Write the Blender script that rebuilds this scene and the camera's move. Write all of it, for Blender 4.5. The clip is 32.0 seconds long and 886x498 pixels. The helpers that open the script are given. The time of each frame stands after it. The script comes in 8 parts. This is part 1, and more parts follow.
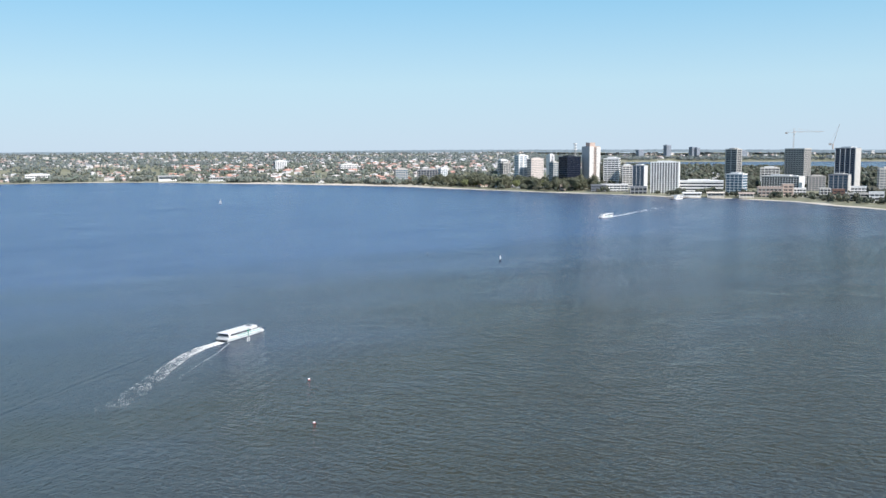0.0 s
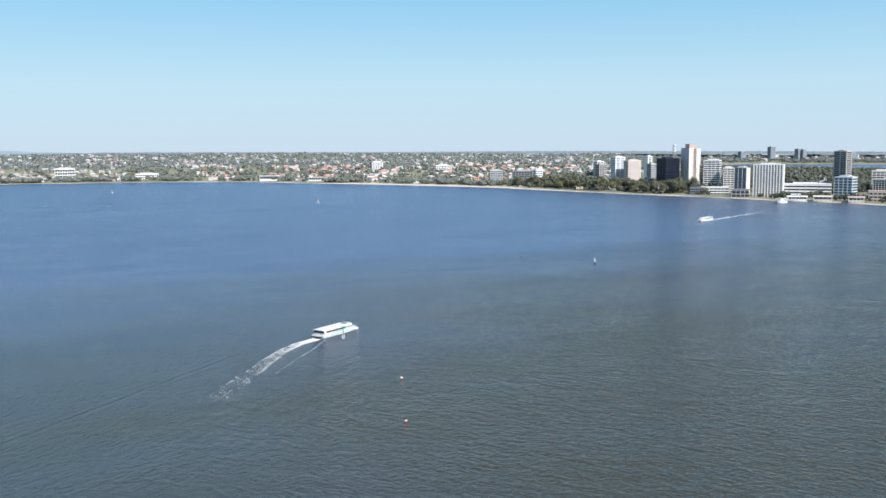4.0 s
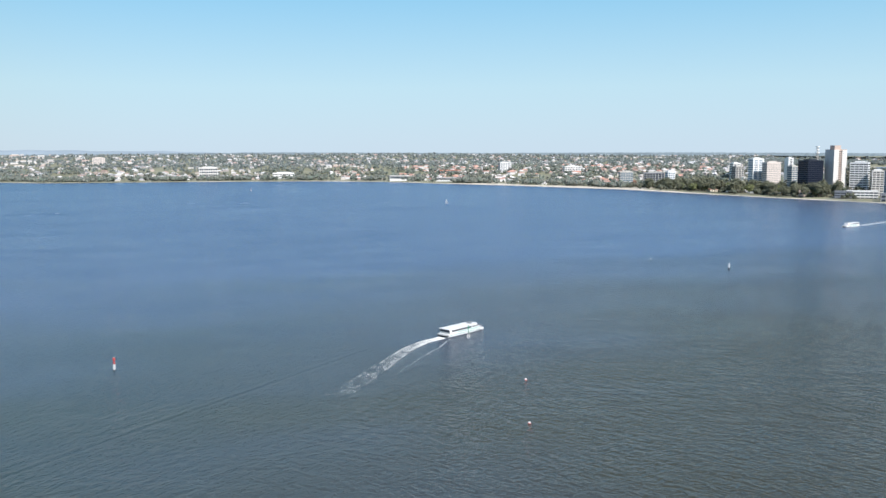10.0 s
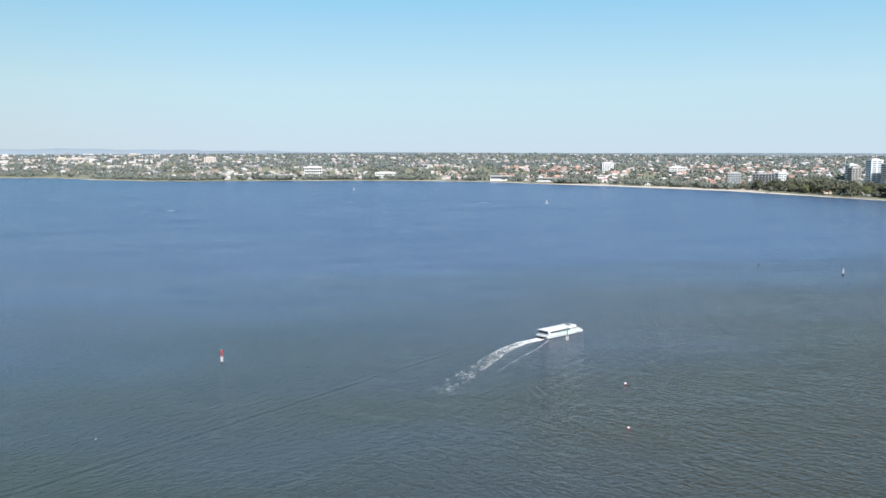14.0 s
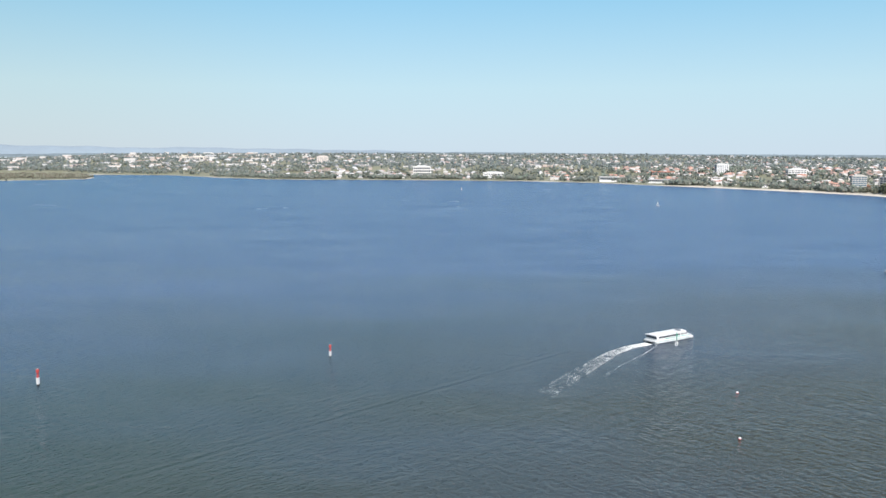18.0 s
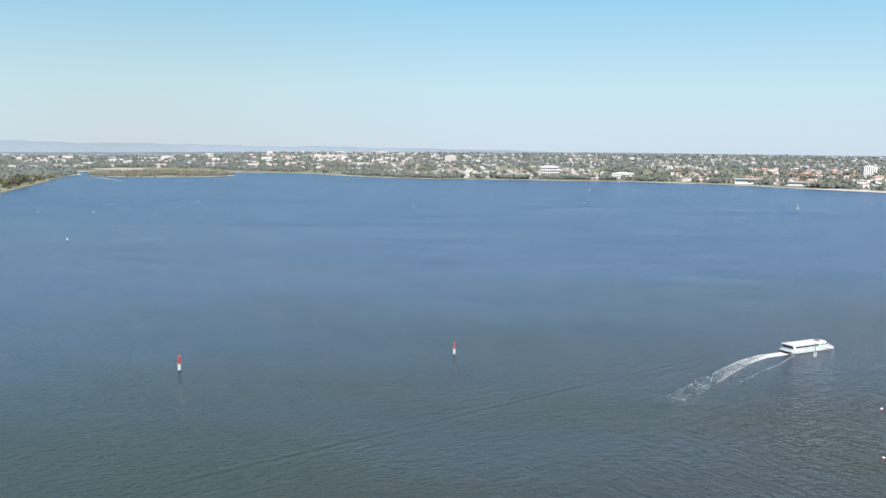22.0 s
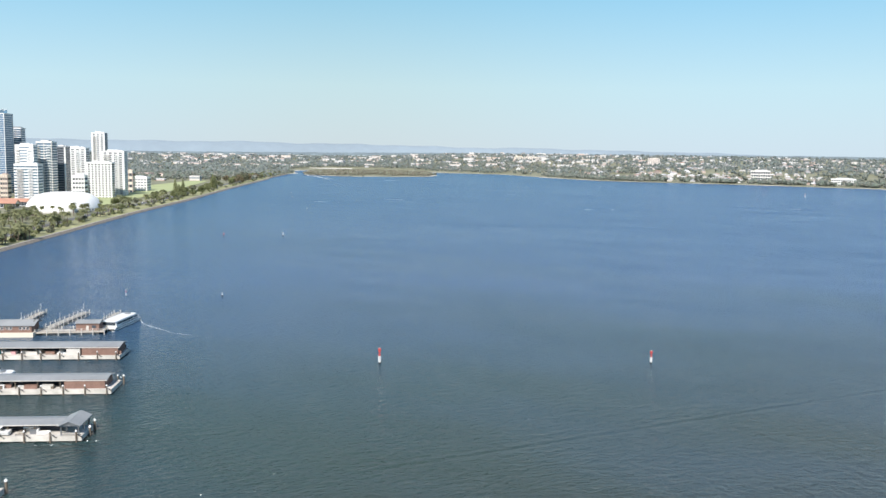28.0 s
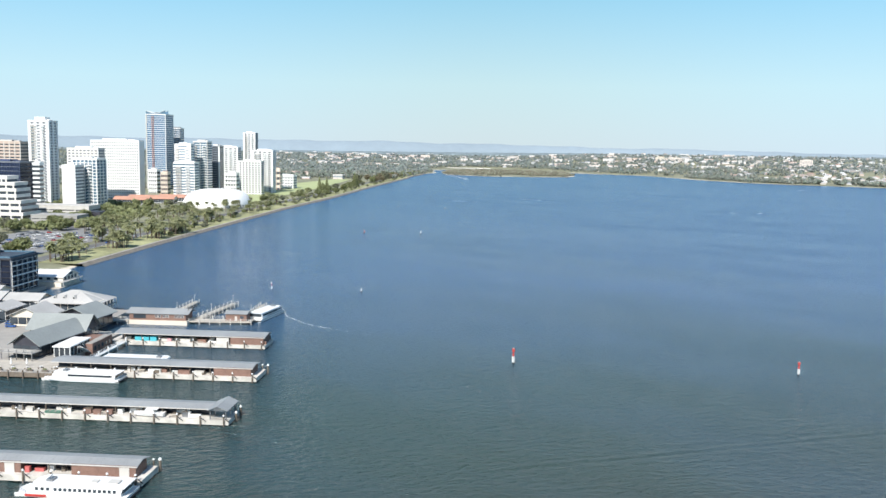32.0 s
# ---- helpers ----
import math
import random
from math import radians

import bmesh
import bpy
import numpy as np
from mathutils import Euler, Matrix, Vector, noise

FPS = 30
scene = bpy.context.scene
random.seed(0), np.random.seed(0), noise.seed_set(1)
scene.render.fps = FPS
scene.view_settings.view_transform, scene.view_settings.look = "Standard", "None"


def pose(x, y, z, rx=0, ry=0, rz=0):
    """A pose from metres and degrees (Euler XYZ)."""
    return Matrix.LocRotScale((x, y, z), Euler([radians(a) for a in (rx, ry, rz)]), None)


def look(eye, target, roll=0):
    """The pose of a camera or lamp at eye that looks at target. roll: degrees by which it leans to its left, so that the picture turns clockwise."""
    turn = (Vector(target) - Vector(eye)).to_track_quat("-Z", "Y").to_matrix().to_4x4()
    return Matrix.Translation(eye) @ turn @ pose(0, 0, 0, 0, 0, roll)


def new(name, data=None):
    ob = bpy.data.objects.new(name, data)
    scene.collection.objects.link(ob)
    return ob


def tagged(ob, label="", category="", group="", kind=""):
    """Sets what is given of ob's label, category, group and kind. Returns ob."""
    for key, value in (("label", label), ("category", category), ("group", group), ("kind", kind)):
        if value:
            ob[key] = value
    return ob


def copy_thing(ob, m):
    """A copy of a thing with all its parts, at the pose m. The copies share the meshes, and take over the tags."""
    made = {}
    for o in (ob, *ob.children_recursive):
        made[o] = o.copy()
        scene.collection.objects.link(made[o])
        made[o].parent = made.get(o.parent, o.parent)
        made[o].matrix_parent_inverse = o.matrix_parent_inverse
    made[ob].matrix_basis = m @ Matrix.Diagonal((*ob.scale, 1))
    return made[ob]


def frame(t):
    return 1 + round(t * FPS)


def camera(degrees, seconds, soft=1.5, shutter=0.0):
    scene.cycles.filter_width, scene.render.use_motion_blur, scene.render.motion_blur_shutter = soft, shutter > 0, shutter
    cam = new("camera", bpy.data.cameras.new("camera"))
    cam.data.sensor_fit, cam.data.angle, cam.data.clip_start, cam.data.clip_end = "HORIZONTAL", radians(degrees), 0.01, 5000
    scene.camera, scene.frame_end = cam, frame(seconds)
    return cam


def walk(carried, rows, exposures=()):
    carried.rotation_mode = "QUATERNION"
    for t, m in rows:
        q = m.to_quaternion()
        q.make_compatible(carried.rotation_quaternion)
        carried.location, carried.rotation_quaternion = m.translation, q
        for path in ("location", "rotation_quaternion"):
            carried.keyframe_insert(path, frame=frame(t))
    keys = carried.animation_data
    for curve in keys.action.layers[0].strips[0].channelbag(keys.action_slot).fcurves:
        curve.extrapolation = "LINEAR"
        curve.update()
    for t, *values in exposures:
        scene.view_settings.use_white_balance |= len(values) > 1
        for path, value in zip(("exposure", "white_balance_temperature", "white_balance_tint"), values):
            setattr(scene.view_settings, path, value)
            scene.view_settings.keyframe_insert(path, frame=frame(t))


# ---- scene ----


# The camera hovers 80 m over the water and pans to its left: seconds, heading, tilt, lean.
HOVER = Vector((0, 0, 80))
cam = camera(53.64, 32.0)
PAN = [
    (0, -24.347, -6.617, -0.519), (0.5, -23.411, -6.606, -0.459), (1, -22.508, -6.598, -0.383), (1.5, -21.682, -6.585, -0.370),
    (2, -20.888, -6.567, -0.416), (2.5, -20.100, -6.548, -0.444), (3, -19.423, -6.529, -0.428), (3.5, -18.783, -6.512, -0.400),
    (5.5, -16.549, -6.469, -0.391), (6, -15.922, -6.461, -0.395), (6.5, -15.234, -6.449, -0.377), (7, -14.474, -6.437, -0.350),
    (7.5, -13.709, -6.427, -0.331), (8, -12.924, -6.424, -0.323), (8.5, -12.174, -6.426, -0.311), (9, -11.398, -6.428, -0.284),
    (9.5, -10.663, -6.419, -0.246), (10, -9.883, -6.404, -0.219), (10.5, -9.086, -6.390, -0.214), (11, -8.279, -6.377, -0.218),
    (11.5, -7.475, -6.367, -0.203), (12, -6.683, -6.362, -0.167), (12.5, -5.843, -6.362, -0.137), (13, -4.993, -6.368, -0.117),
    (13.5, -4.170, -6.377, -0.111), (14, -3.355, -6.383, -0.118), (14.5, -2.513, -6.388, -0.124), (16.5, 0.825, -6.397, -0.035),
    (17, 1.734, -6.401, 0.015), (17.5, 2.676, -6.396, 0.089), (18, 3.650, -6.383, 0.166), (18.5, 4.623, -6.384, 0.217),
    (19, 5.599, -6.394, 0.273), (19.5, 6.595, -6.394, 0.343), (20, 7.631, -6.398, 0.396), (20.5, 8.707, -6.414, 0.424),
    (21, 9.757, -6.427, 0.429), (21.5, 10.828, -6.432, 0.413), (22, 11.907, -6.436, 0.419), (22.5, 12.977, -6.437, 0.475),
    (23, 14.056, -6.436, 0.528), (23.5, 15.133, -6.439, 0.548), (24, 16.175, -6.445, 0.561), (24.5, 17.258, -6.447, 0.576),
    (25, 18.343, -6.442, 0.594), (25.5, 19.416, -6.431, 0.611), (27.5, 23.724, -6.446, 0.774), (28, 24.825, -6.456, 0.813),
    (28.5, 25.910, -6.470, 0.841), (29, 27.004, -6.485, 0.859), (29.5, 28.095, -6.499, 0.874), (30, 29.193, -6.514, 0.904),
    (30.5, 30.312, -6.533, 0.951), (31, 31.455, -6.552, 0.992), (31.5, 32.612, -6.569, 1.008), (32, 33.766, -6.588, 1.015),
]
walk(cam, [(t, pose(*HOVER, 90 + tilt, 0, heading) @ pose(0, 0, 0, 0, 0, lean)) for t, heading, tilt, lean in PAN],
     exposures=[(0, 0.345, 6350, 14), (12, 0.36, 6440, 13), (22, 0.37, 6620, 14), (28, 0.42, 6600, 12), (32, 0.505, 6510, 10)])

# ---- light ----
SUN_AZ, SUN_EL = radians(162), radians(43)
SKY = 0.08
world = bpy.data.worlds.new("sky")
scene.world = world
world.use_nodes = True
wn, wl = world.node_tree.nodes, world.node_tree.links
sky = wn.new("ShaderNodeTexSky")
sky.sky_type, sky.sun_disc = "NISHITA", False
sky.sun_elevation, sky.sun_rotation = SUN_EL, SUN_AZ
sky.altitude, sky.air_density, sky.dust_density, sky.ozone_density = 80, 1.0, 0.35, 2.0
# a pale blue haze lies along the whole horizon and thins out with height
height_of, level = wn.new("ShaderNodeSeparateXYZ"), wn.new("ShaderNodeMapRange")
wl.new(wn.new("ShaderNodeTexCoord").outputs["Generated"], height_of.inputs[0])
wl.new(height_of.outputs["Z"], level.inputs["Value"])
level.interpolation_type = "SMOOTHSTEP"
for socket, v in (("From Min", -0.05), ("From Max", 0.6), ("To Min", 0.95), ("To Max", 0.25)):
    level.inputs[socket].default_value = v
tone = wn.new("ShaderNodeValToRGB")
for at in (0.07, 0.18, 0.45):
    tone.color_ramp.elements.new(at)
for element, at, c in zip(tone.color_ramp.elements, (0.0, 0.07, 0.18, 0.45, 1.0), ((0.458, 0.583, 0.672), (0.415, 0.612, 0.70), (0.21, 0.515, 0.72), (0.09, 0.27, 0.56), (0.06, 0.20, 0.46))):
    element.position, element.color = at, (*c, 1)
wl.new(height_of.outputs["Z"], tone.inputs["Fac"])
lift = wn.new("ShaderNodeVectorMath")
lift.operation = "SCALE"
lift.inputs["Scale"].default_value = 1 / SKY
# the air is a little duller over the narrows
side, dull = wn.new("ShaderNodeMapRange"), wn.new("ShaderNodeMix")
side.interpolation_type = "SMOOTHSTEP"
side.inputs["From Min"].default_value, side.inputs["From Max"].default_value = -0.55, -0.1
wl.new(height_of.outputs["X"], side.inputs["Value"])
dull.data_type, dull.blend_type = "RGBA", "MULTIPLY"
dull.inputs["B"].default_value = (0.985, 0.935, 0.88, 1)
flip = wn.new("ShaderNodeMath")
flip.operation, flip.inputs[0].default_value = "SUBTRACT", 1.0
wl.new(side.outputs[0], flip.inputs[1])
city_side, both_sides = wn.new("ShaderNodeMapRange"), wn.new("ShaderNodeMath")
city_side.interpolation_type = "SMOOTHSTEP"
city_side.inputs["From Min"].default_value, city_side.inputs["From Max"].default_value = -0.86, -0.5
wl.new(height_of.outputs["X"], city_side.inputs["Value"])
both_sides.operation = "MULTIPLY"
wl.new(flip.outputs[0], both_sides.inputs[0])
wl.new(city_side.outputs[0], both_sides.inputs[1])
wl.new(both_sides.outputs[0], dull.inputs["Factor"])
wl.new(tone.outputs["Color"], dull.inputs["A"])
wl.new(dull.outputs["Result"], lift.inputs[0])
haze = wn.new("ShaderNodeMix")
haze.data_type = "RGBA"
wl.new(level.outputs[0], haze.inputs["Factor"])
wl.new(sky.outputs[0], haze.inputs["A"])
wl.new(lift.outputs[0], haze.inputs["B"])
wl.new(haze.outputs["Result"], wn["Background"].inputs["Color"])
wn["Background"].inputs["Strength"].default_value = SKY
sun = new("sun", bpy.data.lights.new("sun", "SUN"))
sun.data.energy, sun.data.angle, sun.data.color = 4.7, radians(0.6), (1.0, 0.965, 0.91)
sun_from = Vector((math.sin(SUN_AZ) * math.cos(SUN_EL), math.cos(SUN_AZ) * math.cos(SUN_EL), math.sin(SUN_EL)))
sun.matrix_world = look(sun_from * 500, (0, 0, 0))


# ---- materials ----
def link(m, a, b):
    m.node_tree.links.new(a, b)


def surf(name, color, rough=0.6, metal=0.0, vary=0.18, scale=0.6, bump=0.15, each=0.0, tint=None, ior=1.45, island=False, thin=0.0):
    """A worn surface: broad stains and fine grain in the colour, a little relief; each: difference from piece to piece; thin: share of light that leaves let through."""
    m = bpy.data.materials.new(name)
    m.use_nodes = True
    n = m.node_tree.nodes
    b = n["Principled BSDF"]
    b.inputs["Roughness"].default_value, b.inputs["Metallic"].default_value, b.inputs["IOR"].default_value = rough, metal, ior
    co = n.new("ShaderNodeTexCoord")
    broad, fine = n.new("ShaderNodeTexNoise"), n.new("ShaderNodeTexNoise")
    broad.inputs["Scale"].default_value, broad.inputs["Detail"].default_value = scale * 0.35, 4
    fine.inputs["Scale"].default_value, fine.inputs["Detail"].default_value = scale * 5, 3
    both = n.new("ShaderNodeMath")
    both.operation = "MULTIPLY_ADD"
    both.inputs[1].default_value = 0.4
    for t in (broad, fine):
        link(m, co.outputs["Object"], t.inputs["Vector"])
    link(m, fine.outputs["Fac"], both.inputs[0])
    link(m, broad.outputs["Fac"], both.inputs[2])
    span = n.new("ShaderNodeMapRange")
    span.inputs["From Min"].default_value, span.inputs["From Max"].default_value = 0.4, 1.0
    span.inputs["To Min"].default_value, span.inputs["To Max"].default_value = 1 - vary, 1 + vary * 0.6
    link(m, both.outputs[0], span.inputs["Value"])
    value = span.outputs[0]
    if each:
        if island:
            rnd = n.new("ShaderNodeNewGeometry").outputs["Random Per Island"]
        else:
            rnd = n.new("ShaderNodeObjectInfo").outputs["Random"]
        step = n.new("ShaderNodeMapRange")
        step.inputs["To Min"].default_value, step.inputs["To Max"].default_value = 1 - each, 1 + each * 0.5
        link(m, rnd, step.inputs["Value"])
        mul = n.new("ShaderNodeMath")
        mul.operation = "MULTIPLY"
        link(m, value, mul.inputs[0])
        link(m, step.outputs[0], mul.inputs[1])
        value = mul.outputs[0]
    source = None
    if tint:
        ramp = n.new("ShaderNodeValToRGB")
        ramp.color_ramp.interpolation = "CONSTANT" if len(tint) > 2 else "LINEAR"
        while len(ramp.color_ramp.elements) < len(tint):
            ramp.color_ramp.elements.new(0.5)
        for k, c in enumerate(tint):
            e = ramp.color_ramp.elements[k]
            e.position, e.color = k / len(tint) if len(tint) > 2 else k, (*c, 1)
        if island:
            link(m, n.new("ShaderNodeNewGeometry").outputs["Random Per Island"], ramp.inputs["Fac"])
        else:
            link(m, n.new("ShaderNodeObjectInfo").outputs["Random"], ramp.inputs["Fac"])
        source = ramp.outputs["Color"]
    scale_c = n.new("ShaderNodeVectorMath")
    scale_c.operation = "SCALE"
    scale_c.inputs[0].default_value = color
    if source:
        link(m, source, scale_c.inputs[0])
    link(m, value, scale_c.inputs["Scale"])
    link(m, scale_c.outputs[0], b.inputs["Base Color"])
    if bump:
        bp = n.new("ShaderNodeBump")
        bp.inputs["Strength"].default_value, bp.inputs["Distance"].default_value = bump, 0.2 / scale
        link(m, fine.outputs["Fac"], bp.inputs["Height"])
        link(m, bp.outputs[0], b.inputs["Normal"])
    if thin:
        through_leaf, blend = n.new("ShaderNodeBsdfTranslucent"), n.new("ShaderNodeMixShader")
        blend.inputs["Fac"].default_value = thin
        link(m, scale_c.outputs[0], through_leaf.inputs["Color"])
        link(m, b.outputs[0], blend.inputs[1])
        link(m, through_leaf.outputs[0], blend.inputs[2])
        link(m, blend.outputs[0], n["Material Output"].inputs["Surface"])
    return m


def water_surface():
    """Murky river water under a light breeze: short waves, calmer and rougher patches, the long crests that the ferry has left."""
    m = bpy.data.materials.new("river_water")
    m.use_nodes = True
    n = m.node_tree.nodes
    b = n["Principled BSDF"]
    co = n.new("ShaderNodeTexCoord")

    def mapped(angle, sx, sy):
        mp = n.new("ShaderNodeMapping")
        mp.inputs["Rotation"].default_value = (0, 0, radians(angle))
        mp.vector_type = "TEXTURE"
        mp.inputs["Scale"].default_value = (1 / sx, 1 / sy, 1)
        link(m, co.outputs["Object"], mp.inputs["Vector"])
        return mp.outputs[0]

    def noise_at(vector, scale, detail=2.0, rough=0.5, twist=0.0):
        t = n.new("ShaderNodeTexNoise")
        t.inputs["Scale"].default_value, t.inputs["Detail"].default_value, t.inputs["Roughness"].default_value = scale, detail, rough
        t.inputs["Distortion"].default_value = twist
        link(m, vector, t.inputs["Vector"])
        return t.outputs["Fac"]

    def mul(a, k):
        t = n.new("ShaderNodeMath")
        t.operation = "MULTIPLY"
        link(m, a, t.inputs[0])
        if isinstance(k, float):
            t.inputs[1].default_value = k
        else:
            link(m, k, t.inputs[1])
        return t.outputs[0]

    def add(a, c):
        t = n.new("ShaderNodeMath")
        link(m, a, t.inputs[0])
        link(m, c, t.inputs[1])
        return t.outputs[0]

    def span(a, lo, hi, to_lo, to_hi):
        t = n.new("ShaderNodeMapRange")
        t.interpolation_type = "SMOOTHSTEP"
        link(m, a, t.inputs["Value"])
        for k, v in (("From Min", lo), ("From Max", hi), ("To Min", to_lo), ("To Max", to_hi)):
            t.inputs[k].default_value = v
        return t.outputs[0]

    geo = n.new("ShaderNodeNewGeometry").outputs["Position"]

    def along(nx, ny, c):
        dot, less = n.new("ShaderNodeVectorMath"), n.new("ShaderNodeMath")
        dot.operation, less.operation = "DOT_PRODUCT", "SUBTRACT"
        dot.inputs[1].default_value = (nx, ny, 0)
        link(m, geo, dot.inputs[0])
        link(m, dot.outputs["Value"], less.inputs[0])
        less.inputs[1].default_value = c
        return less.outputs[0]

    # the ferry's wash runs off to both sides of its course
    starboard = span(along(0.86, -0.5, 0.0), -175, -95, 0.0, 1.0)
    port = span(along(0.86, -0.5, 0.0), -175, -95, 1.0, 0.0)
    chop = add(mul(noise_at(mapped(-52, 0.17, 0.44), 1.0, 2.5, 0.5, 0.8), starboard), mul(mul(noise_at(mapped(54, 0.17, 0.44), 1.0, 2.5, 0.5, 0.8), port), 1.25))
    short = noise_at(mapped(24, 0.46, 0.74), 1.0, 2.0, 0.55, 0.4)
    # west of the ferry's course a finer chop crosses the longer one
    short = add(short, mul(noise_at(mapped(38, 0.30, 0.62), 1.0, 3.0, 0.6, 0.7), span(along(0.86, -0.5, 0.0), -165, -40, 1.6, 0.3)))
    ripple = noise_at(mapped(-15, 1.3, 2.2), 1.0, 2.0)
    swell = noise_at(mapped(-20, 0.05, 0.12), 1.0, 2.0)
    paws = noise_at(mapped(-8, 0.016, 0.034), 1.0, 4.0, 0.6, 0.5)
    gusts = noise_at(mapped(10, 0.0026, 0.010), 1.0, 7.0, 0.68)
    wind = mul(span(gusts, 0.38, 0.62, 0.80, 1.16), span(paws, 0.3, 0.7, 0.72, 1.25))
    height = add(add(mul(chop, 0.92), mul(short, 0.62)), add(mul(ripple, 0.07), mul(swell, 0.7)))
    def crests(x, y, heading, length, wave, reach, size):
        """A train of crests beside a line from x, y; reach: how far they spread from it."""
        tx, ty = math.cos(radians(heading)), math.sin(radians(heading))
        across, run = along(-ty, tx, -ty * x + tx * y), along(tx, ty, tx * x + ty * y)
        sine, bell = n.new("ShaderNodeMath"), n.new("ShaderNodeMath")
        sine.operation, bell.operation = "SINE", "POWER"
        link(m, mul(across, 2 * math.pi / wave), sine.inputs[0])
        scaled = mul(across, 1.0 / reach)
        bell.inputs[0].default_value = math.e
        link(m, mul(mul(scaled, scaled), -1.0), bell.inputs[1])
        ends = mul(span(run, 0.0, length * 0.3, 0.0, 1.0), span(run, length * 0.85, length, 1.0, 0.0))
        return mul(mul(mul(sine.outputs[0], bell.outputs[0]), ends), size)

    height = add(height, mul(crests(-125, 160, 50.8, 270, 4.4, 3.0, 0.34), span(chop, 0.35, 0.65, 0.3, 1.2)))
    height = add(height, crests(-95, 225, 44, 190, 5.5, 9.0, 0.07))
    height = add(height, crests(64, 225, 84, 125, 5.2, 15.0, 0.10))
    height = add(height, mul(crests(-62, 150, 49, 290, 5.6, 30.0, 0.13), span(swell, 0.35, 0.65, 0.2, 1.2)))
    bp = n.new("ShaderNodeBump")
    bp.inputs["Distance"].default_value = WAVE
    link(m, mul(wind, 0.8), bp.inputs["Strength"])
    link(m, height, bp.inputs["Height"])
    link(m, bp.outputs[0], b.inputs["Normal"])
    b.inputs["IOR"].default_value = 1.33
    b.inputs["Specular IOR Level"].default_value = 0.9
    b.inputs["Specular Tint"].default_value = (0.86, 0.96, 1.0, 1)
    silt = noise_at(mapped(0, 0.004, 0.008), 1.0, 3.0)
    # farther water takes the sky's blue reflection into its base colour
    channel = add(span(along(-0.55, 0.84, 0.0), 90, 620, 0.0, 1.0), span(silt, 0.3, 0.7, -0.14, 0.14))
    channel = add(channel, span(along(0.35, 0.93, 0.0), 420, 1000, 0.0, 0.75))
    # the open river is ruffled finer than the water by the quay
    link(m, add(span(paws, 0.3, 0.7, 0.13, 0.18), add(span(along(0.3, 0.95, 0.0), 200, 900, 0.0, 0.08), span(gusts, 0.40, 0.60, -0.016, 0.016))), b.inputs["Roughness"])
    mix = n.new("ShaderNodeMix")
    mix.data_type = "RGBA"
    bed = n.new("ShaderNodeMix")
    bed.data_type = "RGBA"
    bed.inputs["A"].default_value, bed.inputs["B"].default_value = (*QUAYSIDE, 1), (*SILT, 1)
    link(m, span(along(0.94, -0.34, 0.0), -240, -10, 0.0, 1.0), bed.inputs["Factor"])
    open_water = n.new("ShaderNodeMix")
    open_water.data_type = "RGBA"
    open_water.inputs["A"].default_value, open_water.inputs["B"].default_value = (*SKY_TINT_CITY, 1), (*SKY_TINT, 1)
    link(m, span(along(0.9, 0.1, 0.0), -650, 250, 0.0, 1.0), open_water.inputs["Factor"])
    grey_side = n.new("ShaderNodeMix")
    grey_side.data_type = "RGBA"
    grey_side.inputs["B"].default_value = (*GREY_TINT, 1)
    link(m, span(along(0.95, -0.3, 0.0), 30, 560, 0.0, 1.0), grey_side.inputs["Factor"])
    link(m, open_water.outputs["Result"], grey_side.inputs["A"])
    link(m, grey_side.outputs["Result"], mix.inputs["B"])
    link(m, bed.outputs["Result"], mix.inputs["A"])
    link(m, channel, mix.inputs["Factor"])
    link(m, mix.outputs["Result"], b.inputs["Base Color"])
    return m


WAVE = 1.75
GREY_TINT = (0.084, 0.106, 0.148)
# reflected sky painted into the far water, bluer on the city side
SKY_TINT_CITY = (0.042, 0.106, 0.203)
SILT, SKY_TINT, QUAYSIDE = (0.042, 0.043, 0.029), (0.050, 0.100, 0.205), (0.025, 0.047, 0.027)
M_WATER = water_surface()
M_WHITE = surf("white_paint", (0.78, 0.78, 0.76), 0.45, vary=0.1, scale=0.8, bump=0.05)
M_CREAM = surf("cream_render", (0.68, 0.62, 0.52), 0.7, vary=0.12)
M_OFFWHITE = surf("off_white_concrete", (0.72, 0.69, 0.64), 0.75, vary=0.12)
M_TAN = surf("tan_concrete", (0.50, 0.40, 0.34), 0.75, vary=0.14)
M_ROSE = surf("rose_concrete", (0.66, 0.59, 0.54), 0.7, vary=0.12)
M_CONC = surf("grey_concrete", (0.36, 0.35, 0.33), 0.8, vary=0.2)
M_PALE = surf("pale_concrete", (0.55, 0.53, 0.49), 0.75, vary=0.15)
M_DARKGLASS = surf("dark_glass", (0.055, 0.068, 0.082), 0.12, vary=0.3, each=0.3, bump=0.0, ior=1.5)
M_NAVYGLASS = surf("navy_glass", (0.012, 0.022, 0.05), 0.1, vary=0.3, each=0.4, bump=0.0, ior=1.5)
M_TEALGLASS = surf("teal_glass", (0.09, 0.17, 0.27), 0.1, vary=0.3, each=0.3, bump=0.0, ior=1.5)
M_NAVYFIN = surf("navy_cladding", (0.05, 0.07, 0.14), 0.4, vary=0.2)
M_BLUEGLASS = surf("blue_glass", (0.10, 0.18, 0.25), 0.12, vary=0.3, each=0.3, bump=0.0, ior=1.5)
M_DARKCLAD = surf("dark_cladding", (0.05, 0.05, 0.062), 0.45, vary=0.3)
M_BLACKCLAD = surf("black_cladding", (0.026, 0.030, 0.044), 0.4, vary=0.3)
# pale blue-grey that carries the haze over the far towers
M_HAZED_PANEL = surf("hazed_panels", (0.30, 0.34, 0.39), 0.7, vary=0.2)
M_SLATE = surf("slate_cladding", (0.19, 0.205, 0.23), 0.5, vary=0.2)
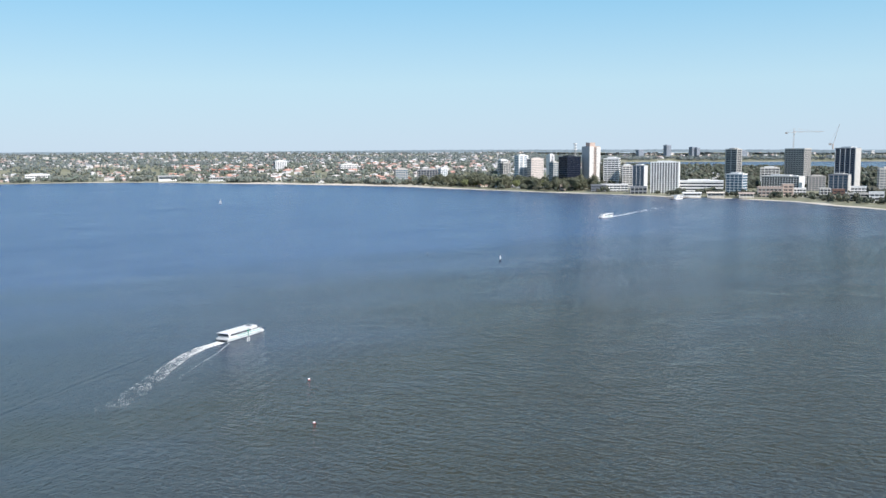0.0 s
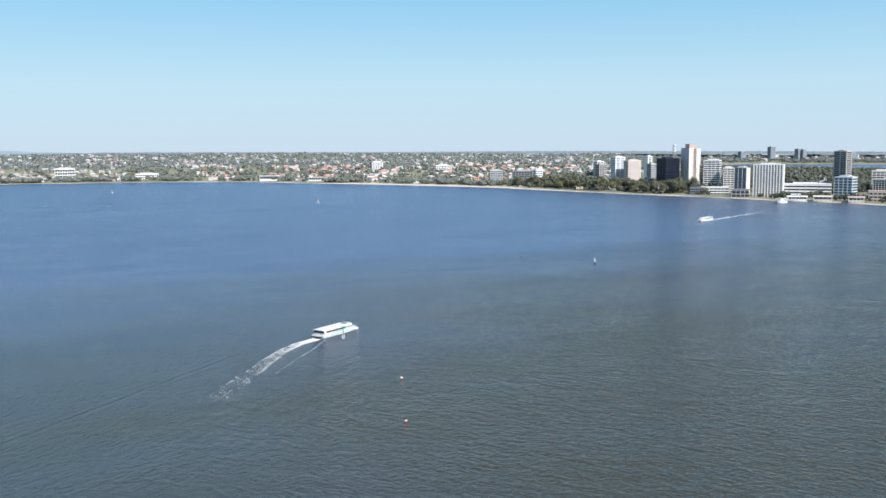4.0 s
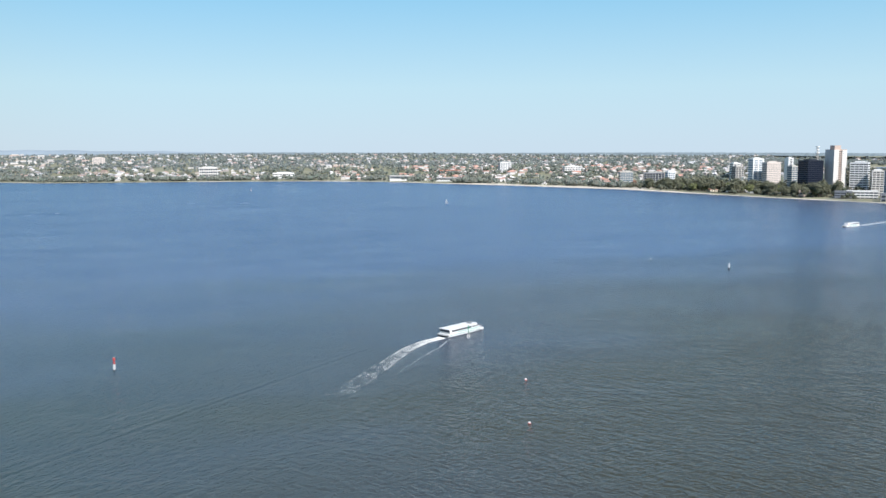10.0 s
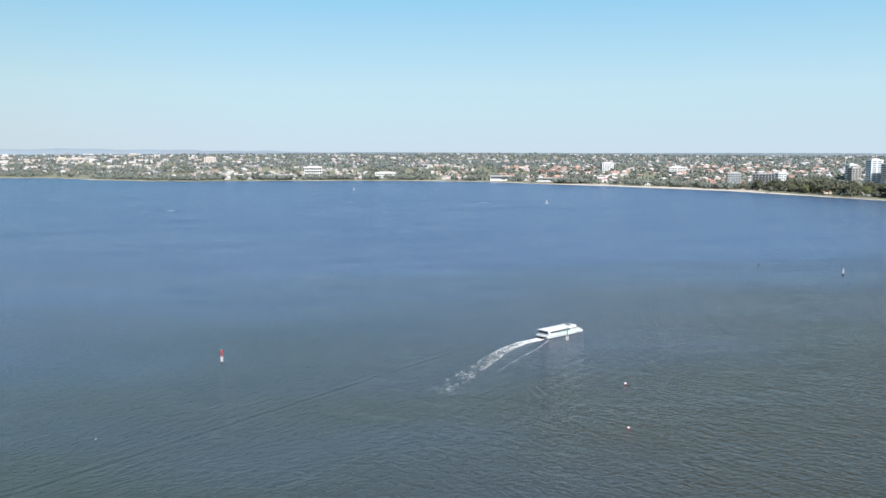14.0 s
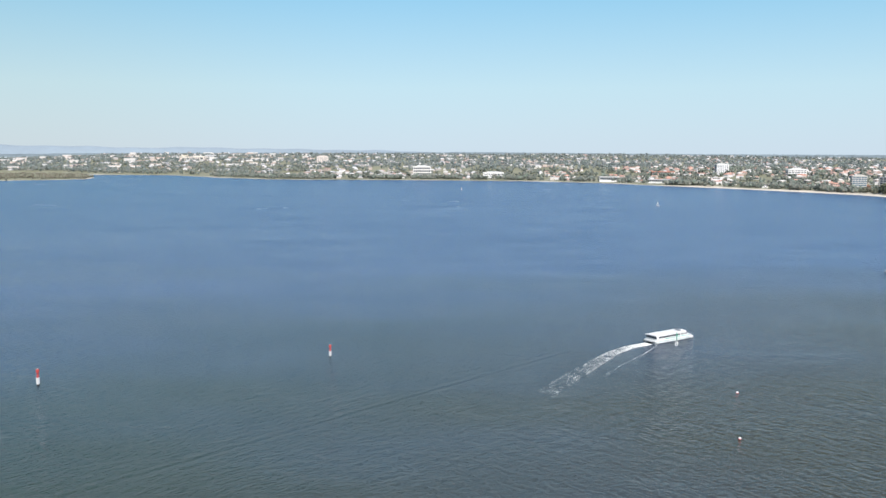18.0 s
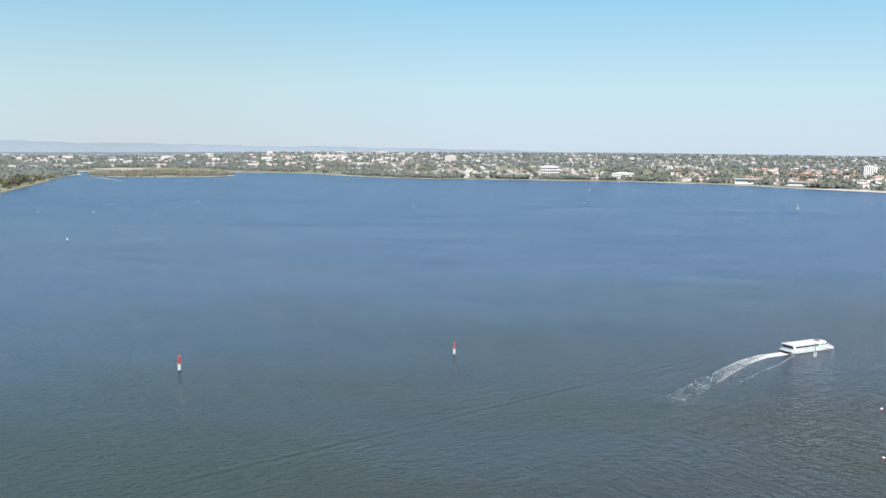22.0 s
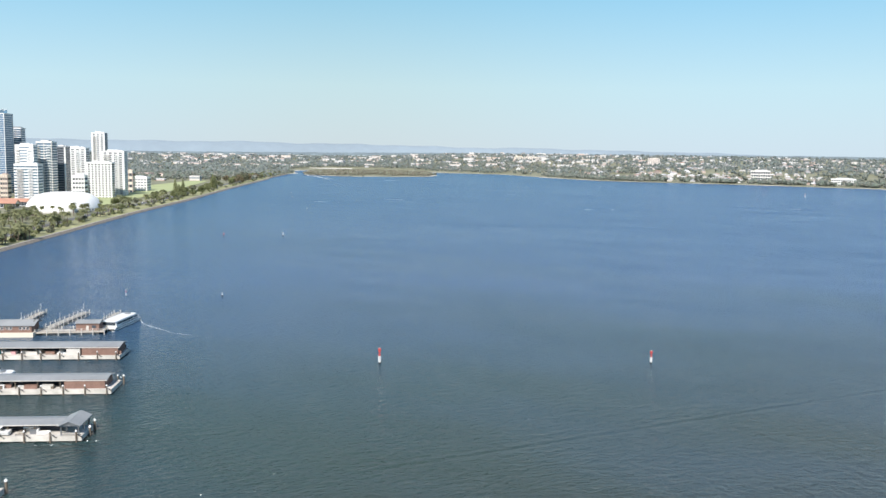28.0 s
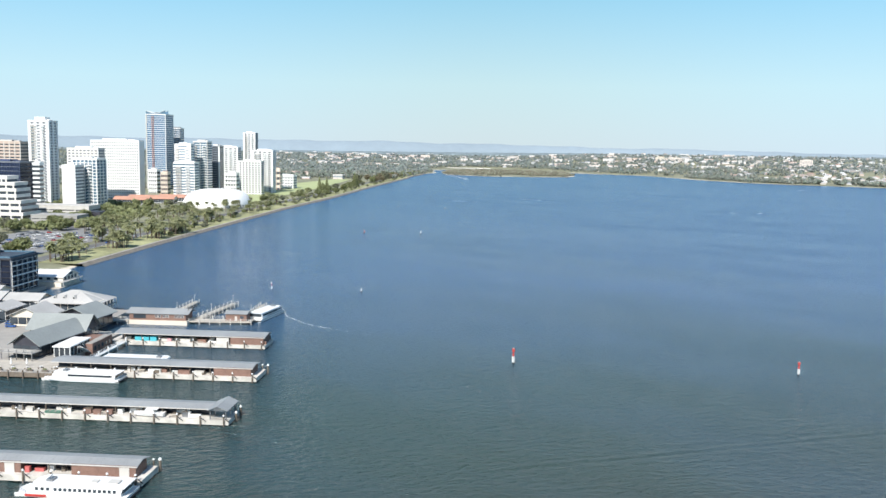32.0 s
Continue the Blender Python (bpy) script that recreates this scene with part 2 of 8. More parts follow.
M_ROOFGREY = surf("grey_metal_roof", (0.30, 0.31, 0.31), 0.5, 0.05, vary=0.22, scale=0.3, bump=0.05)
M_STEEL = surf("dull_steel", (0.32, 0.33, 0.34), 0.4, 0.7)
M_BRICK = surf("red_brick", (0.23, 0.14, 0.11), 0.85, vary=0.25, scale=2.0, bump=0.3)
M_TIMBER = surf("grey_timber", (0.17, 0.14, 0.11), 0.85, vary=0.3, scale=3.0, bump=0.3, each=0.2)
M_DECK = surf("weathered_deck", (0.47, 0.43, 0.37), 0.8, vary=0.25, scale=1.5, bump=0.3)
M_VERGE = surf("dry_verge_grass", (0.345, 0.345, 0.18), 0.9, vary=0.65, scale=0.07, bump=0.3)
M_LOT = surf("worn_car_park", (0.25, 0.25, 0.245), 0.85, vary=0.3, scale=0.3)
M_ROCK = surf("shore_stone", (0.36, 0.31, 0.25), 0.9, vary=0.4, scale=0.8, bump=0.5, each=0.3)
M_ASPHALT = surf("asphalt", (0.15, 0.15, 0.148), 0.85, vary=0.3, scale=0.4)
M_PAVE = surf("pale_paving", (0.34, 0.32, 0.29), 0.8, vary=0.2, scale=0.5)
M_RED = surf("red_paint", (0.50, 0.065, 0.055), 0.45, vary=0.2, scale=2)
M_GREEN = surf("green_paint", (0.03, 0.22, 0.14), 0.45, vary=0.2, scale=2)
M_TEAL = surf("teal_paint", (0.03, 0.36, 0.27), 0.4, vary=0.1)
M_BLACK = surf("black_rubber", (0.02, 0.02, 0.022), 0.7, vary=0.3)
M_BLUE = surf("blue_plastic", (0.07, 0.42, 0.50), 0.45, vary=0.2)
# grey-green leaves, paled in the colour itself to stand for distance haze
M_HAZED_TREE = surf("hazed_foliage", (0.06, 0.075, 0.035), 0.85, vary=0.3, scale=0.2, bump=0, each=0.4, island=True,
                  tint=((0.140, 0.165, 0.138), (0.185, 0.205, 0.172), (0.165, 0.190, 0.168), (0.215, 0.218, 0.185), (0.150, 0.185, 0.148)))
# leaves of the farthest trees; the blue in them is painted haze
M_BLUEHAZE_TREE = surf("blue_hazed_foliage", (0.06, 0.075, 0.055), 0.85, vary=0.3, scale=0.1, bump=0, each=0.4, island=True,
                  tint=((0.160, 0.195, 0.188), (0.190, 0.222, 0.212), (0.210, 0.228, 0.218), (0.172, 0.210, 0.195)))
M_PARKTREE = surf("dark_park_foliage", (0.09, 0.10, 0.07), 0.85, vary=0.3, scale=0.2, bump=0, each=0.4, island=True,
                  tint=((0.075, 0.088, 0.062), (0.105, 0.115, 0.080), (0.120, 0.115, 0.085), (0.085, 0.100, 0.070)))
M_LEAF = surf("leaves", (0.06, 0.08, 0.03), 0.75, vary=0.3, scale=0.5, bump=0, each=0.4, island=True, thin=0.4,
              tint=((0.24, 0.28, 0.12), (0.33, 0.355, 0.165), (0.285, 0.31, 0.155)))
M_PALM = surf("palm_fronds", (0.36, 0.375, 0.20), 0.7, vary=0.3, scale=0.5, bump=0, each=0.4, island=True, thin=0.4)
M_SCRUB = surf("brown_scrub", (0.16, 0.145, 0.10), 0.85, vary=0.3, scale=0.2, bump=0, each=0.4, island=True,
               tint=((0.190, 0.175, 0.130), (0.235, 0.210, 0.160), (0.165, 0.170, 0.120), (0.200, 0.205, 0.150)))
M_BARK = surf("bark", (0.13, 0.10, 0.075), 0.9, vary=0.3, scale=2, bump=0.4)
# wall paints, with distance haze and veranda shade dulled into the tones
M_FARWALL = surf("house_walls", (0.6, 0.57, 0.5), 0.8, vary=0.1, scale=0.2, bump=0, island=True,
                 tint=((0.62, 0.61, 0.60), (0.54, 0.50, 0.45), (0.46, 0.38, 0.33), (0.66, 0.65, 0.64), (0.50, 0.48, 0.47), (0.36, 0.33, 0.31)))
M_FARROOF = surf("house_roofs", (0.4, 0.2, 0.12), 0.8, vary=0.15, scale=0.3, bump=0, island=True,
                 tint=((0.42, 0.42, 0.43), (0.46, 0.37, 0.33), (0.36, 0.36, 0.38), (0.50, 0.48, 0.47), (0.70, 0.70, 0.70), (0.40, 0.28, 0.24), (0.30, 0.30, 0.31), (0.60, 0.60, 0.60)))
M_TILEROOF = surf("tiled_roofs", (0.45, 0.2, 0.12), 0.8, vary=0.15, scale=0.3, bump=0, island=True,
                  tint=((0.54, 0.29, 0.22), (0.48, 0.31, 0.26), (0.60, 0.35, 0.27), (0.56, 0.54, 0.52), (0.44, 0.26, 0.21), (0.74, 0.71, 0.68), (0.66, 0.62, 0.58)))
# the haze over the hills is part of this blue-grey base colour
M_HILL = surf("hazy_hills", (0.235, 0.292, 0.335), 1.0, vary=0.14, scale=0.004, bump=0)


# ---- building tools ----
def box(bm, x0, x1, y0, y1, z0, z1):
    v = [bm.verts.new(p) for p in ((x0, y0, z0), (x1, y0, z0), (x1, y1, z0), (x0, y1, z0), (x0, y0, z1), (x1, y0, z1), (x1, y1, z1), (x0, y1, z1))]
    for f in ((3, 2, 1, 0), (4, 5, 6, 7), (0, 1, 5, 4), (1, 2, 6, 5), (2, 3, 7, 6), (3, 0, 4, 7)):
        bm.faces.new([v[i] for i in f])
    return bm


def loft(bm, rings, cap=True):
    """Joins closed rings of equal length into a skin."""
    vs = [[bm.verts.new(p) for p in r] for r in rings]
    n = len(vs[0])
    for a, b in zip(vs, vs[1:]):
        for i in range(n):
            bm.faces.new((a[i], a[(i + 1) % n], b[(i + 1) % n], b[i]))
    if cap:
        bm.faces.new(vs[0][::-1])
        bm.faces.new(vs[-1])
    return bm


def ring(x, y, z, r, n=10, ry=None, turn=0.0):
    return [(x + r * math.cos(turn + 2 * math.pi * i / n), y + (ry or r) * math.sin(turn + 2 * math.pi * i / n), z) for i in range(n)]


def rod(bm, x, y, z0, z1, r, n=8, r1=None):
    return loft(bm, [ring(x, y, z0, r, n), ring(x, y, z1, r if r1 is None else r1, n)])


def bar(bm, a, b, r, n=5):
    """A thin round bar from a to b."""
    a, b = Vector(a), Vector(b)
    q = (b - a).to_track_quat("Z", "Y").to_matrix()
    return loft(bm, [[e + q @ Vector((r * math.cos(2 * math.pi * i / n), r * math.sin(2 * math.pi * i / n), 0)) for i in range(n)] for e in (a, b)])


def mesh_of(name, bm, material):
    bmesh.ops.recalc_face_normals(bm, faces=bm.faces)
    me = bpy.data.meshes.new(name)
    bm.to_mesh(me)
    bm.free()
    me.materials.append(material)
    return me


def part(name, bm, material, parent=None, label="", at=(0, 0, 0), turn=0.0):
    """Links a bmesh, or a mesh that is there already, as one object under its thing."""
    me = bm if isinstance(bm, bpy.types.Mesh) else mesh_of(name, bm, material)
    ob = new(name, me)
    ob.parent = parent
    ob.location, ob.rotation_euler = at, (0, 0, turn)
    return tagged(ob, label)


def thing(name, x, y, z, turn=0.0, label="", category="", group="", kind=""):
    """An Empty at the base of a thing."""
    e = new(name)
    e.empty_display_size = 0.5
    e.location, e.rotation_euler = (x, y, z), (0, 0, radians(turn))
    return tagged(e, label, category, group, kind)


def skin(name, verts, faces, material):
    """One mesh from arrays of corners and of triangles or quads."""
    verts, faces = np.asarray(verts, np.float32), np.asarray(faces, np.int32)
    me = bpy.data.meshes.new(name)
    me.vertices.add(len(verts))
    me.vertices.foreach_set("co", verts.ravel())
    k = faces.shape[1]
    me.loops.add(faces.size)
    me.loops.foreach_set("vertex_index", faces.ravel())
    me.polygons.add(len(faces))
    me.polygons.foreach_set("loop_start", np.arange(0, faces.size, k, dtype=np.int32))
    me.polygons.foreach_set("loop_total", np.full(len(faces), k, np.int32))
    me.polygons.foreach_set("use_smooth", np.zeros(len(faces), bool))
    me.update(calc_edges=True)
    me.validate()
    me.materials.append(material)
    return new(name, me)


def soft_step(v):
    v = np.clip(v, 0, 1)
    return v * v * (3 - 2 * v)


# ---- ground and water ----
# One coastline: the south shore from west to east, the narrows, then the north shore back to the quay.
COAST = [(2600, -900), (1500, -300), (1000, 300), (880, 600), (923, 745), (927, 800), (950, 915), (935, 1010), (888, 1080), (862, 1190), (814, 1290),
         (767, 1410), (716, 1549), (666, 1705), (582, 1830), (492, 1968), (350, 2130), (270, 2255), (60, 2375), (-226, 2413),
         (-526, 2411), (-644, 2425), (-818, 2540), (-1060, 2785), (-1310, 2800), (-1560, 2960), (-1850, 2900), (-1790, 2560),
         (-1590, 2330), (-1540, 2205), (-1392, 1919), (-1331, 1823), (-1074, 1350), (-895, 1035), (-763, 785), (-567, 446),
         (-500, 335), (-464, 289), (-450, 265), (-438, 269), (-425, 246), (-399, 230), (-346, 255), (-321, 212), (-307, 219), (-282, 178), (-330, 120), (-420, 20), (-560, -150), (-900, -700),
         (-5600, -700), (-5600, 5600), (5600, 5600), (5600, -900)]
ISLAND = [(-1139, 2362), (-1180, 2310), (-1300, 2180), (-1420, 2190), (-1505, 2235), (-1590, 2380), (-1640, 2560), (-1500, 2680), (-1290, 2640), (-1170, 2480)]
BASIN = [(1790, 2480), (2080, 2180), (2150, 1650), (2600, 1300), (4300, 1200), (3900, 2200), (3350, 2920), (2800, 3450), (2500, 3650)]


def shore_distance(points, outline):
    """Metres from an outline, positive inside it."""
    p, best, inside = points, np.full(len(points), 1e9), np.zeros(len(points), bool)
    for a, b in zip(outline, outline[1:] + outline[:1]):
        a, b = np.array(a, float), np.array(b, float)
        t = np.clip(((p - a) @ (b - a)) / ((b - a) @ (b - a)), 0, 1)
        best = np.minimum(best, np.hypot(*(p - a - t[:, None] * (b - a)).T))
        cross = (a[1] > p[:, 1]) != (b[1] > p[:, 1])
        with np.errstate(divide="ignore", invalid="ignore"):
            xs = a[0] + (p[:, 1] - a[1]) * (b[0] - a[0]) / (b[1] - a[1])
        inside ^= cross & (p[:, 0] < xs)
    return np.where(inside, best, -best)


def rolling(p, size, seed):
    """Smooth value noise, minus one to one."""
    q = p / size
    i = np.floor(q).astype(np.int64)
    f = q - i
    f = f * f * (3 - 2 * f)

    def value(ix, iy):
        h = (ix * 374761393 + iy * 668265263 + seed * 974711) & 0x7FFFFFFF
        h = ((h ^ (h >> 13)) * 1274126177) & 0x7FFFFFFF
        return (h ^ (h >> 16)) % 65536 / 32768 - 1
    a, b = value(i[:, 0], i[:, 1]), value(i[:, 0] + 1, i[:, 1])
    c, d = value(i[:, 0], i[:, 1] + 1), value(i[:, 0] + 1, i[:, 1] + 1)
    return (a * (1 - f[:, 0]) + b * f[:, 0]) * (1 - f[:, 1]) + (c * (1 - f[:, 0]) + d * f[:, 0]) * f[:, 1]


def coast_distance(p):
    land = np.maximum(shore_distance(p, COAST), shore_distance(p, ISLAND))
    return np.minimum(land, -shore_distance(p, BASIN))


def ground_height(p, sd=None):
    """Height of the land; below zero under water."""
    p = np.asarray(p, float).reshape(-1, 2)
    sd = coast_distance(p) if sd is None else sd
    walled = (p[:, 0] < -300) & (p[:, 1] < 2250)
    wob = np.where(walled, sd - 6, sd + rolling(p, 60, 3) * 4 * soft_step((np.abs(p[:, 0]) - 500) / 300))
    r = np.hypot(p[:, 0], p[:, 1])
    bank = np.clip(wob * 0.14, -4, 1.8)
    bearing = np.degrees(np.arctan2(-p[:, 0], np.maximum(p[:, 1], 1)))
    north = np.maximum(soft_step((bearing - 20) / 12), ((p[:, 0] < -300) & (p[:, 1] < 2300)) * 1.0)
    slope = north * 9 * soft_step((sd - 230) / 700) + (1 - north) * 25 * soft_step((sd - 60) / 480)
    west = soft_step((p[:, 0] / np.maximum(p[:, 1], 1) - 0.66) / 0.1)
    southwest = soft_step((p[:, 0] / np.maximum(p[:, 1], 1) - 0.10) / 0.35)
    far = (33 - 13 * southwest - 9 * north) * soft_step((r - 2700) / 2200) * (1 - west) + 26 * soft_step((r - 4300) / 500) * west
    z = bank + slope * (1 - 0.6 * west) + far
    return z + np.where(sd > 90, rolling(p, 260, 1) * 2.5 * soft_step((sd - 90) / 300), 0)


def make_ground():
    xs = np.concatenate([np.arange(-5000, -1700, 60), np.arange(-1700, 1300, 16), np.arange(1300, 5001, 60)])
    ys = np.concatenate([np.arange(-800, 100, 60), np.arange(100, 3000, 16), np.arange(3000, 5001, 50)])
    gx, gy = np.meshgrid(xs, ys)
    p = np.stack([gx.ravel(), gy.ravel()], 1)
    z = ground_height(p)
    nx = len(xs)
    i = (np.arange(len(ys) - 1)[:, None] * nx + np.arange(nx - 1)).ravel()
    quads = np.stack([i, i + 1, i + 1 + nx, i + nx], 1)
    keep = (z[quads].max(1) > -3.9)
    ob = skin("ground", np.column_stack([p, z]), quads[keep], ground_cover())
    ob.data.polygons.foreach_set("use_smooth", np.ones(len(ob.data.polygons), bool))
    return tagged(ob, "grassed river banks with sandy edges and suburban soil", "ground", kind="structure")


def ground_cover():
    """Sand at the waterline, then dry and green grass and bare soil in patches."""
    m = surf("bank_soil", (0.235, 0.235, 0.15), 0.95, vary=0.35, scale=0.05, bump=0.2)
    n = m.node_tree.nodes
    b = n["Principled BSDF"]
    old = b.inputs["Base Color"].links[0].from_socket
    geo, sep = n.new("ShaderNodeNewGeometry"), n.new("ShaderNodeSeparateXYZ")
    link(m, geo.outputs["Position"], sep.inputs[0])
    dry = n.new("ShaderNodeTexNoise")
    dry.inputs["Scale"].default_value, dry.inputs["Detail"].default_value = 0.018, 5
    link(m, geo.outputs["Position"], dry.inputs["Vector"])
    r1 = n.new("ShaderNodeMapRange")
    r1.inputs["From Min"].default_value, r1.inputs["From Max"].default_value = 0.48, 0.66
    link(m, dry.outputs["Fac"], r1.inputs["Value"])
    mix1 = n.new("ShaderNodeMix")
    mix1.data_type = "RGBA"
    mix1.inputs["B"].default_value = (0.27, 0.27, 0.20, 1)
    link(m, r1.outputs[0], mix1.inputs["Factor"])
    link(m, old, mix1.inputs["A"])
    r2 = n.new("ShaderNodeMapRange")
    r2.inputs["From Min"].default_value, r2.inputs["From Max"].default_value = -1.15, -0.85
    r2.inputs["To Min"].default_value, r2.inputs["To Max"].default_value = 1, 0
    drift, shift = n.new("ShaderNodeTexNoise"), n.new("ShaderNodeMath")
    drift.inputs["Scale"].default_value, drift.inputs["Detail"].default_value = 0.006, 2
    link(m, geo.outputs["Position"], drift.inputs["Vector"])
    shift.operation, shift.inputs[1].default_value = "MULTIPLY_ADD", -3.0
    link(m, drift.outputs["Fac"], shift.inputs[0])
    # a broad white beach lies along one reach of the south shore
    reach, beach, lower = n.new("ShaderNodeVectorMath"), n.new("ShaderNodeMapRange"), n.new("ShaderNodeMath")
    reach.operation, reach.inputs[1].default_value = "DISTANCE", (590, 1850, 0)
    link(m, geo.outputs["Position"], reach.inputs[0])
    link(m, reach.outputs["Value"], beach.inputs["Value"])
    for key, v in (("From Min", 180), ("From Max", 420), ("To Min", 1.3), ("To Max", 0.0)):
        beach.inputs[key].default_value = v
    lower.operation = "SUBTRACT"
    link(m, sep.outputs["Z"], lower.inputs[0])
    link(m, beach.outputs[0], lower.inputs[1])
    link(m, lower.outputs[0], shift.inputs[2])
    link(m, shift.outputs[0], r2.inputs["Value"])
    mix2 = n.new("ShaderNodeMix")
    mix2.data_type = "RGBA"
    mix2.inputs["B"].default_value = (0.64, 0.58, 0.47, 1)
    link(m, r2.outputs[0], mix2.inputs["Factor"])
    link(m, mix1.outputs["Result"], mix2.inputs["A"])
    link(m, mix2.outputs["Result"], b.inputs["Base Color"])
    return m


make_ground()
sheet = bmesh.new()
sheet.faces.new([sheet.verts.new(p) for p in ((-7000, -7000, 0), (7000, -7000, 0), (7000, 7000, 0), (-7000, 7000, 0))])
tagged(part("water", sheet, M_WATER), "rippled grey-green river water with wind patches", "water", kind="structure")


# the plain's bluish tone is distance haze laid into its colour
M_PLAIN = surf("hazed_plain", (0.20, 0.25, 0.265), 1.0, vary=0.30, scale=0.03, bump=0)


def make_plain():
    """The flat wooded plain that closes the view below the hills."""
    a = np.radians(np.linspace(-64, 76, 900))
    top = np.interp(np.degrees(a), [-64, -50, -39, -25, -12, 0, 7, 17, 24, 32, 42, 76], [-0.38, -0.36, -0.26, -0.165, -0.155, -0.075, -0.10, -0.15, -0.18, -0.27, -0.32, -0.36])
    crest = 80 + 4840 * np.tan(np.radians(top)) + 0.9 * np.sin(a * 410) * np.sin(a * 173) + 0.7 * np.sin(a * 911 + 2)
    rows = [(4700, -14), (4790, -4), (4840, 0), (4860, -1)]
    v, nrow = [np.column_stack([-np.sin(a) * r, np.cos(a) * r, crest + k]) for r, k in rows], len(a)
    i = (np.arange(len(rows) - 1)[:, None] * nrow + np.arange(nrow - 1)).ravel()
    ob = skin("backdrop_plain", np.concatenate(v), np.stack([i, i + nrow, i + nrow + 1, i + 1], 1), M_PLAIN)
    return tagged(ob, "flat wooded plain on the skyline tinted blue-green for haze", "plain", kind="structure")


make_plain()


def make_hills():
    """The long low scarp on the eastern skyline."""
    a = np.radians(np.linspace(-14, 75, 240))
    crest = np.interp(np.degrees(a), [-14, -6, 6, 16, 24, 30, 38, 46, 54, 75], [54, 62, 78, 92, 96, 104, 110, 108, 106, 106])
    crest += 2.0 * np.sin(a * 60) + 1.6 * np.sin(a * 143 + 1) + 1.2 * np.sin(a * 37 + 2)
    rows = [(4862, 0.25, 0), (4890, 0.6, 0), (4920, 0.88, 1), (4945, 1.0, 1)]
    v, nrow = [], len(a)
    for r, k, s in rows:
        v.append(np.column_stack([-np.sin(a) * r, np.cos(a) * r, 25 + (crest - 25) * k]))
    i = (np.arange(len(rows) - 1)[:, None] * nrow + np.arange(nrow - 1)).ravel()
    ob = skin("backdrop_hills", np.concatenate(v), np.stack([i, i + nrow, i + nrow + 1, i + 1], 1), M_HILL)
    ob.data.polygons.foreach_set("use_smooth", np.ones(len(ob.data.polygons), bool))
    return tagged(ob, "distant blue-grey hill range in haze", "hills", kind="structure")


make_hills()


def quay(s, w, z=0.0):
    """From the quay's own axes (metres along the jetties towards the river, metres along the bank) to the world."""
    return (0.86 * s - 0.51 * w, 0.51 * s + 0.86 * w, z)


# ---- towers ----
SOUTH, CITY = "towers on the south shore", "towers of the city"


def tower(name, x, y, turn, w, d, h, floors, label, body=None, band=None, pier=None, rib=None, slab=0.42, px=0, py=0, pw=1.2,
          blank=(), plant=True, base=None, group="", crown=0.0):
    """A block of floors: a glazed core, a spandrel band at each floor, upright piers, blank end walls, roof plant."""
    body, band, pier = body or M_DARKGLASS, band or M_WHITE, pier or band or M_WHITE
    z = float(ground_height([(x, y)])[0]) - 0.5
    h += 0 if base is None else base - z
    e = thing(name, x, y, z, turn, label, "building", group)
    bm = bmesh.new()
    part("core", box(bm, -w / 2 + 0.5, w / 2 - 0.5, -d / 2 + 0.5, d / 2 - 0.5, 0, h - 0.3), body, e)
    fh = h / floors
    if slab:
        me = mesh_of("floor_band", box(bmesh.new(), -w / 2, w / 2, -d / 2, d / 2, 0, fh * slab), band)
        for k in range(floors):
            part("floor_band", me, None, e, at=(0, 0, fh * (k + 1) - fh * slab))
    river = Matrix.Rotation(-radians(turn), 2) @ Vector((-x, -y))
    sx, sy = math.copysign(1, river.x), math.copysign(1, river.y)
    for count, along in ((px, 0), (py, 1)):
        if count:
            half = (w if along == 0 else d) / 2
            bm = bmesh.new()
            if along == 0:
                box(bm, -pw / 2, pw / 2, -0.55, 0.15, 0, h)
                me = mesh_of("pier", bm, pier)
            else:
                box(bm, -0.55, 0.15, -pw / 2, pw / 2, 0, h)
                me = mesh_of("pier", bm, pier)
            for k in range(count):
                t = -half + pw / 2 + (2 * half - pw) * k / max(1, count - 1) if count > 1 else 0.0
                if along == 0:
                    part("pier", me, None, e, at=(t, sy * d / 2 + (0.4 if sy < 0 else 0), 0))
                else:
                    part("pier", me, None, e, at=(sx * w / 2 + (0.4 if sx < 0 else 0), t, 0))
    if group == CITY and name == "apartment_tower" and band is M_WHITE and floors > 12 and "-y" not in blank:
        # columns of balconies, each with a floor and a solid front, on the river face
        for c, (t0, t1) in enumerate(((0.05, 0.27), (0.66, 0.92)) if floors % 2 else ((0.12, 0.40), (0.60, 0.80))):
            x0, x1 = -w / 2 + w * t0, -w / 2 + w * t1
            ya, yb = (d / 2, d / 2 + 1.5) if sy > 0 else (-d / 2 - 1.5, -d / 2)
            yf = (yb - 0.15, yb) if sy > 0 else (ya, ya + 0.15)
            slab_me = mesh_of("balcony", box(box(bmesh.new(), x0, x1, ya, yb, 0, 0.25), x0, x1, *yf, 0.25, 1.2), M_WHITE if c else M_PALE)
            for k in range(1, floors - 1):
                part("balcony", slab_me, None, e, at=(0, 0, fh * k))
    for side in blank:
        bm = bmesh.new()
        if side == "+x":
            box(bm, w / 2 - 0.4, w / 2 + 0.3, -d / 2 - 0.1, d / 2 + 0.1, 0, h + 0.4)
        elif side == "-x":
            box(bm, -w / 2 - 0.3, -w / 2 + 0.4, -d / 2 - 0.1, d / 2 + 0.1, 0, h + 0.4)
        elif side == "-y":
            box(bm, -w / 2 - 0.1, w / 2 + 0.1, -d / 2 - 0.3, -d / 2 + 0.4, 0, h + 0.4)
        else:
            box(bm, -w / 2 - 0.1, w / 2 + 0.1, d / 2 - 0.4, d / 2 + 0.3, 0, h + 0.4)
        part("end_wall", bm, rib or pier, e)
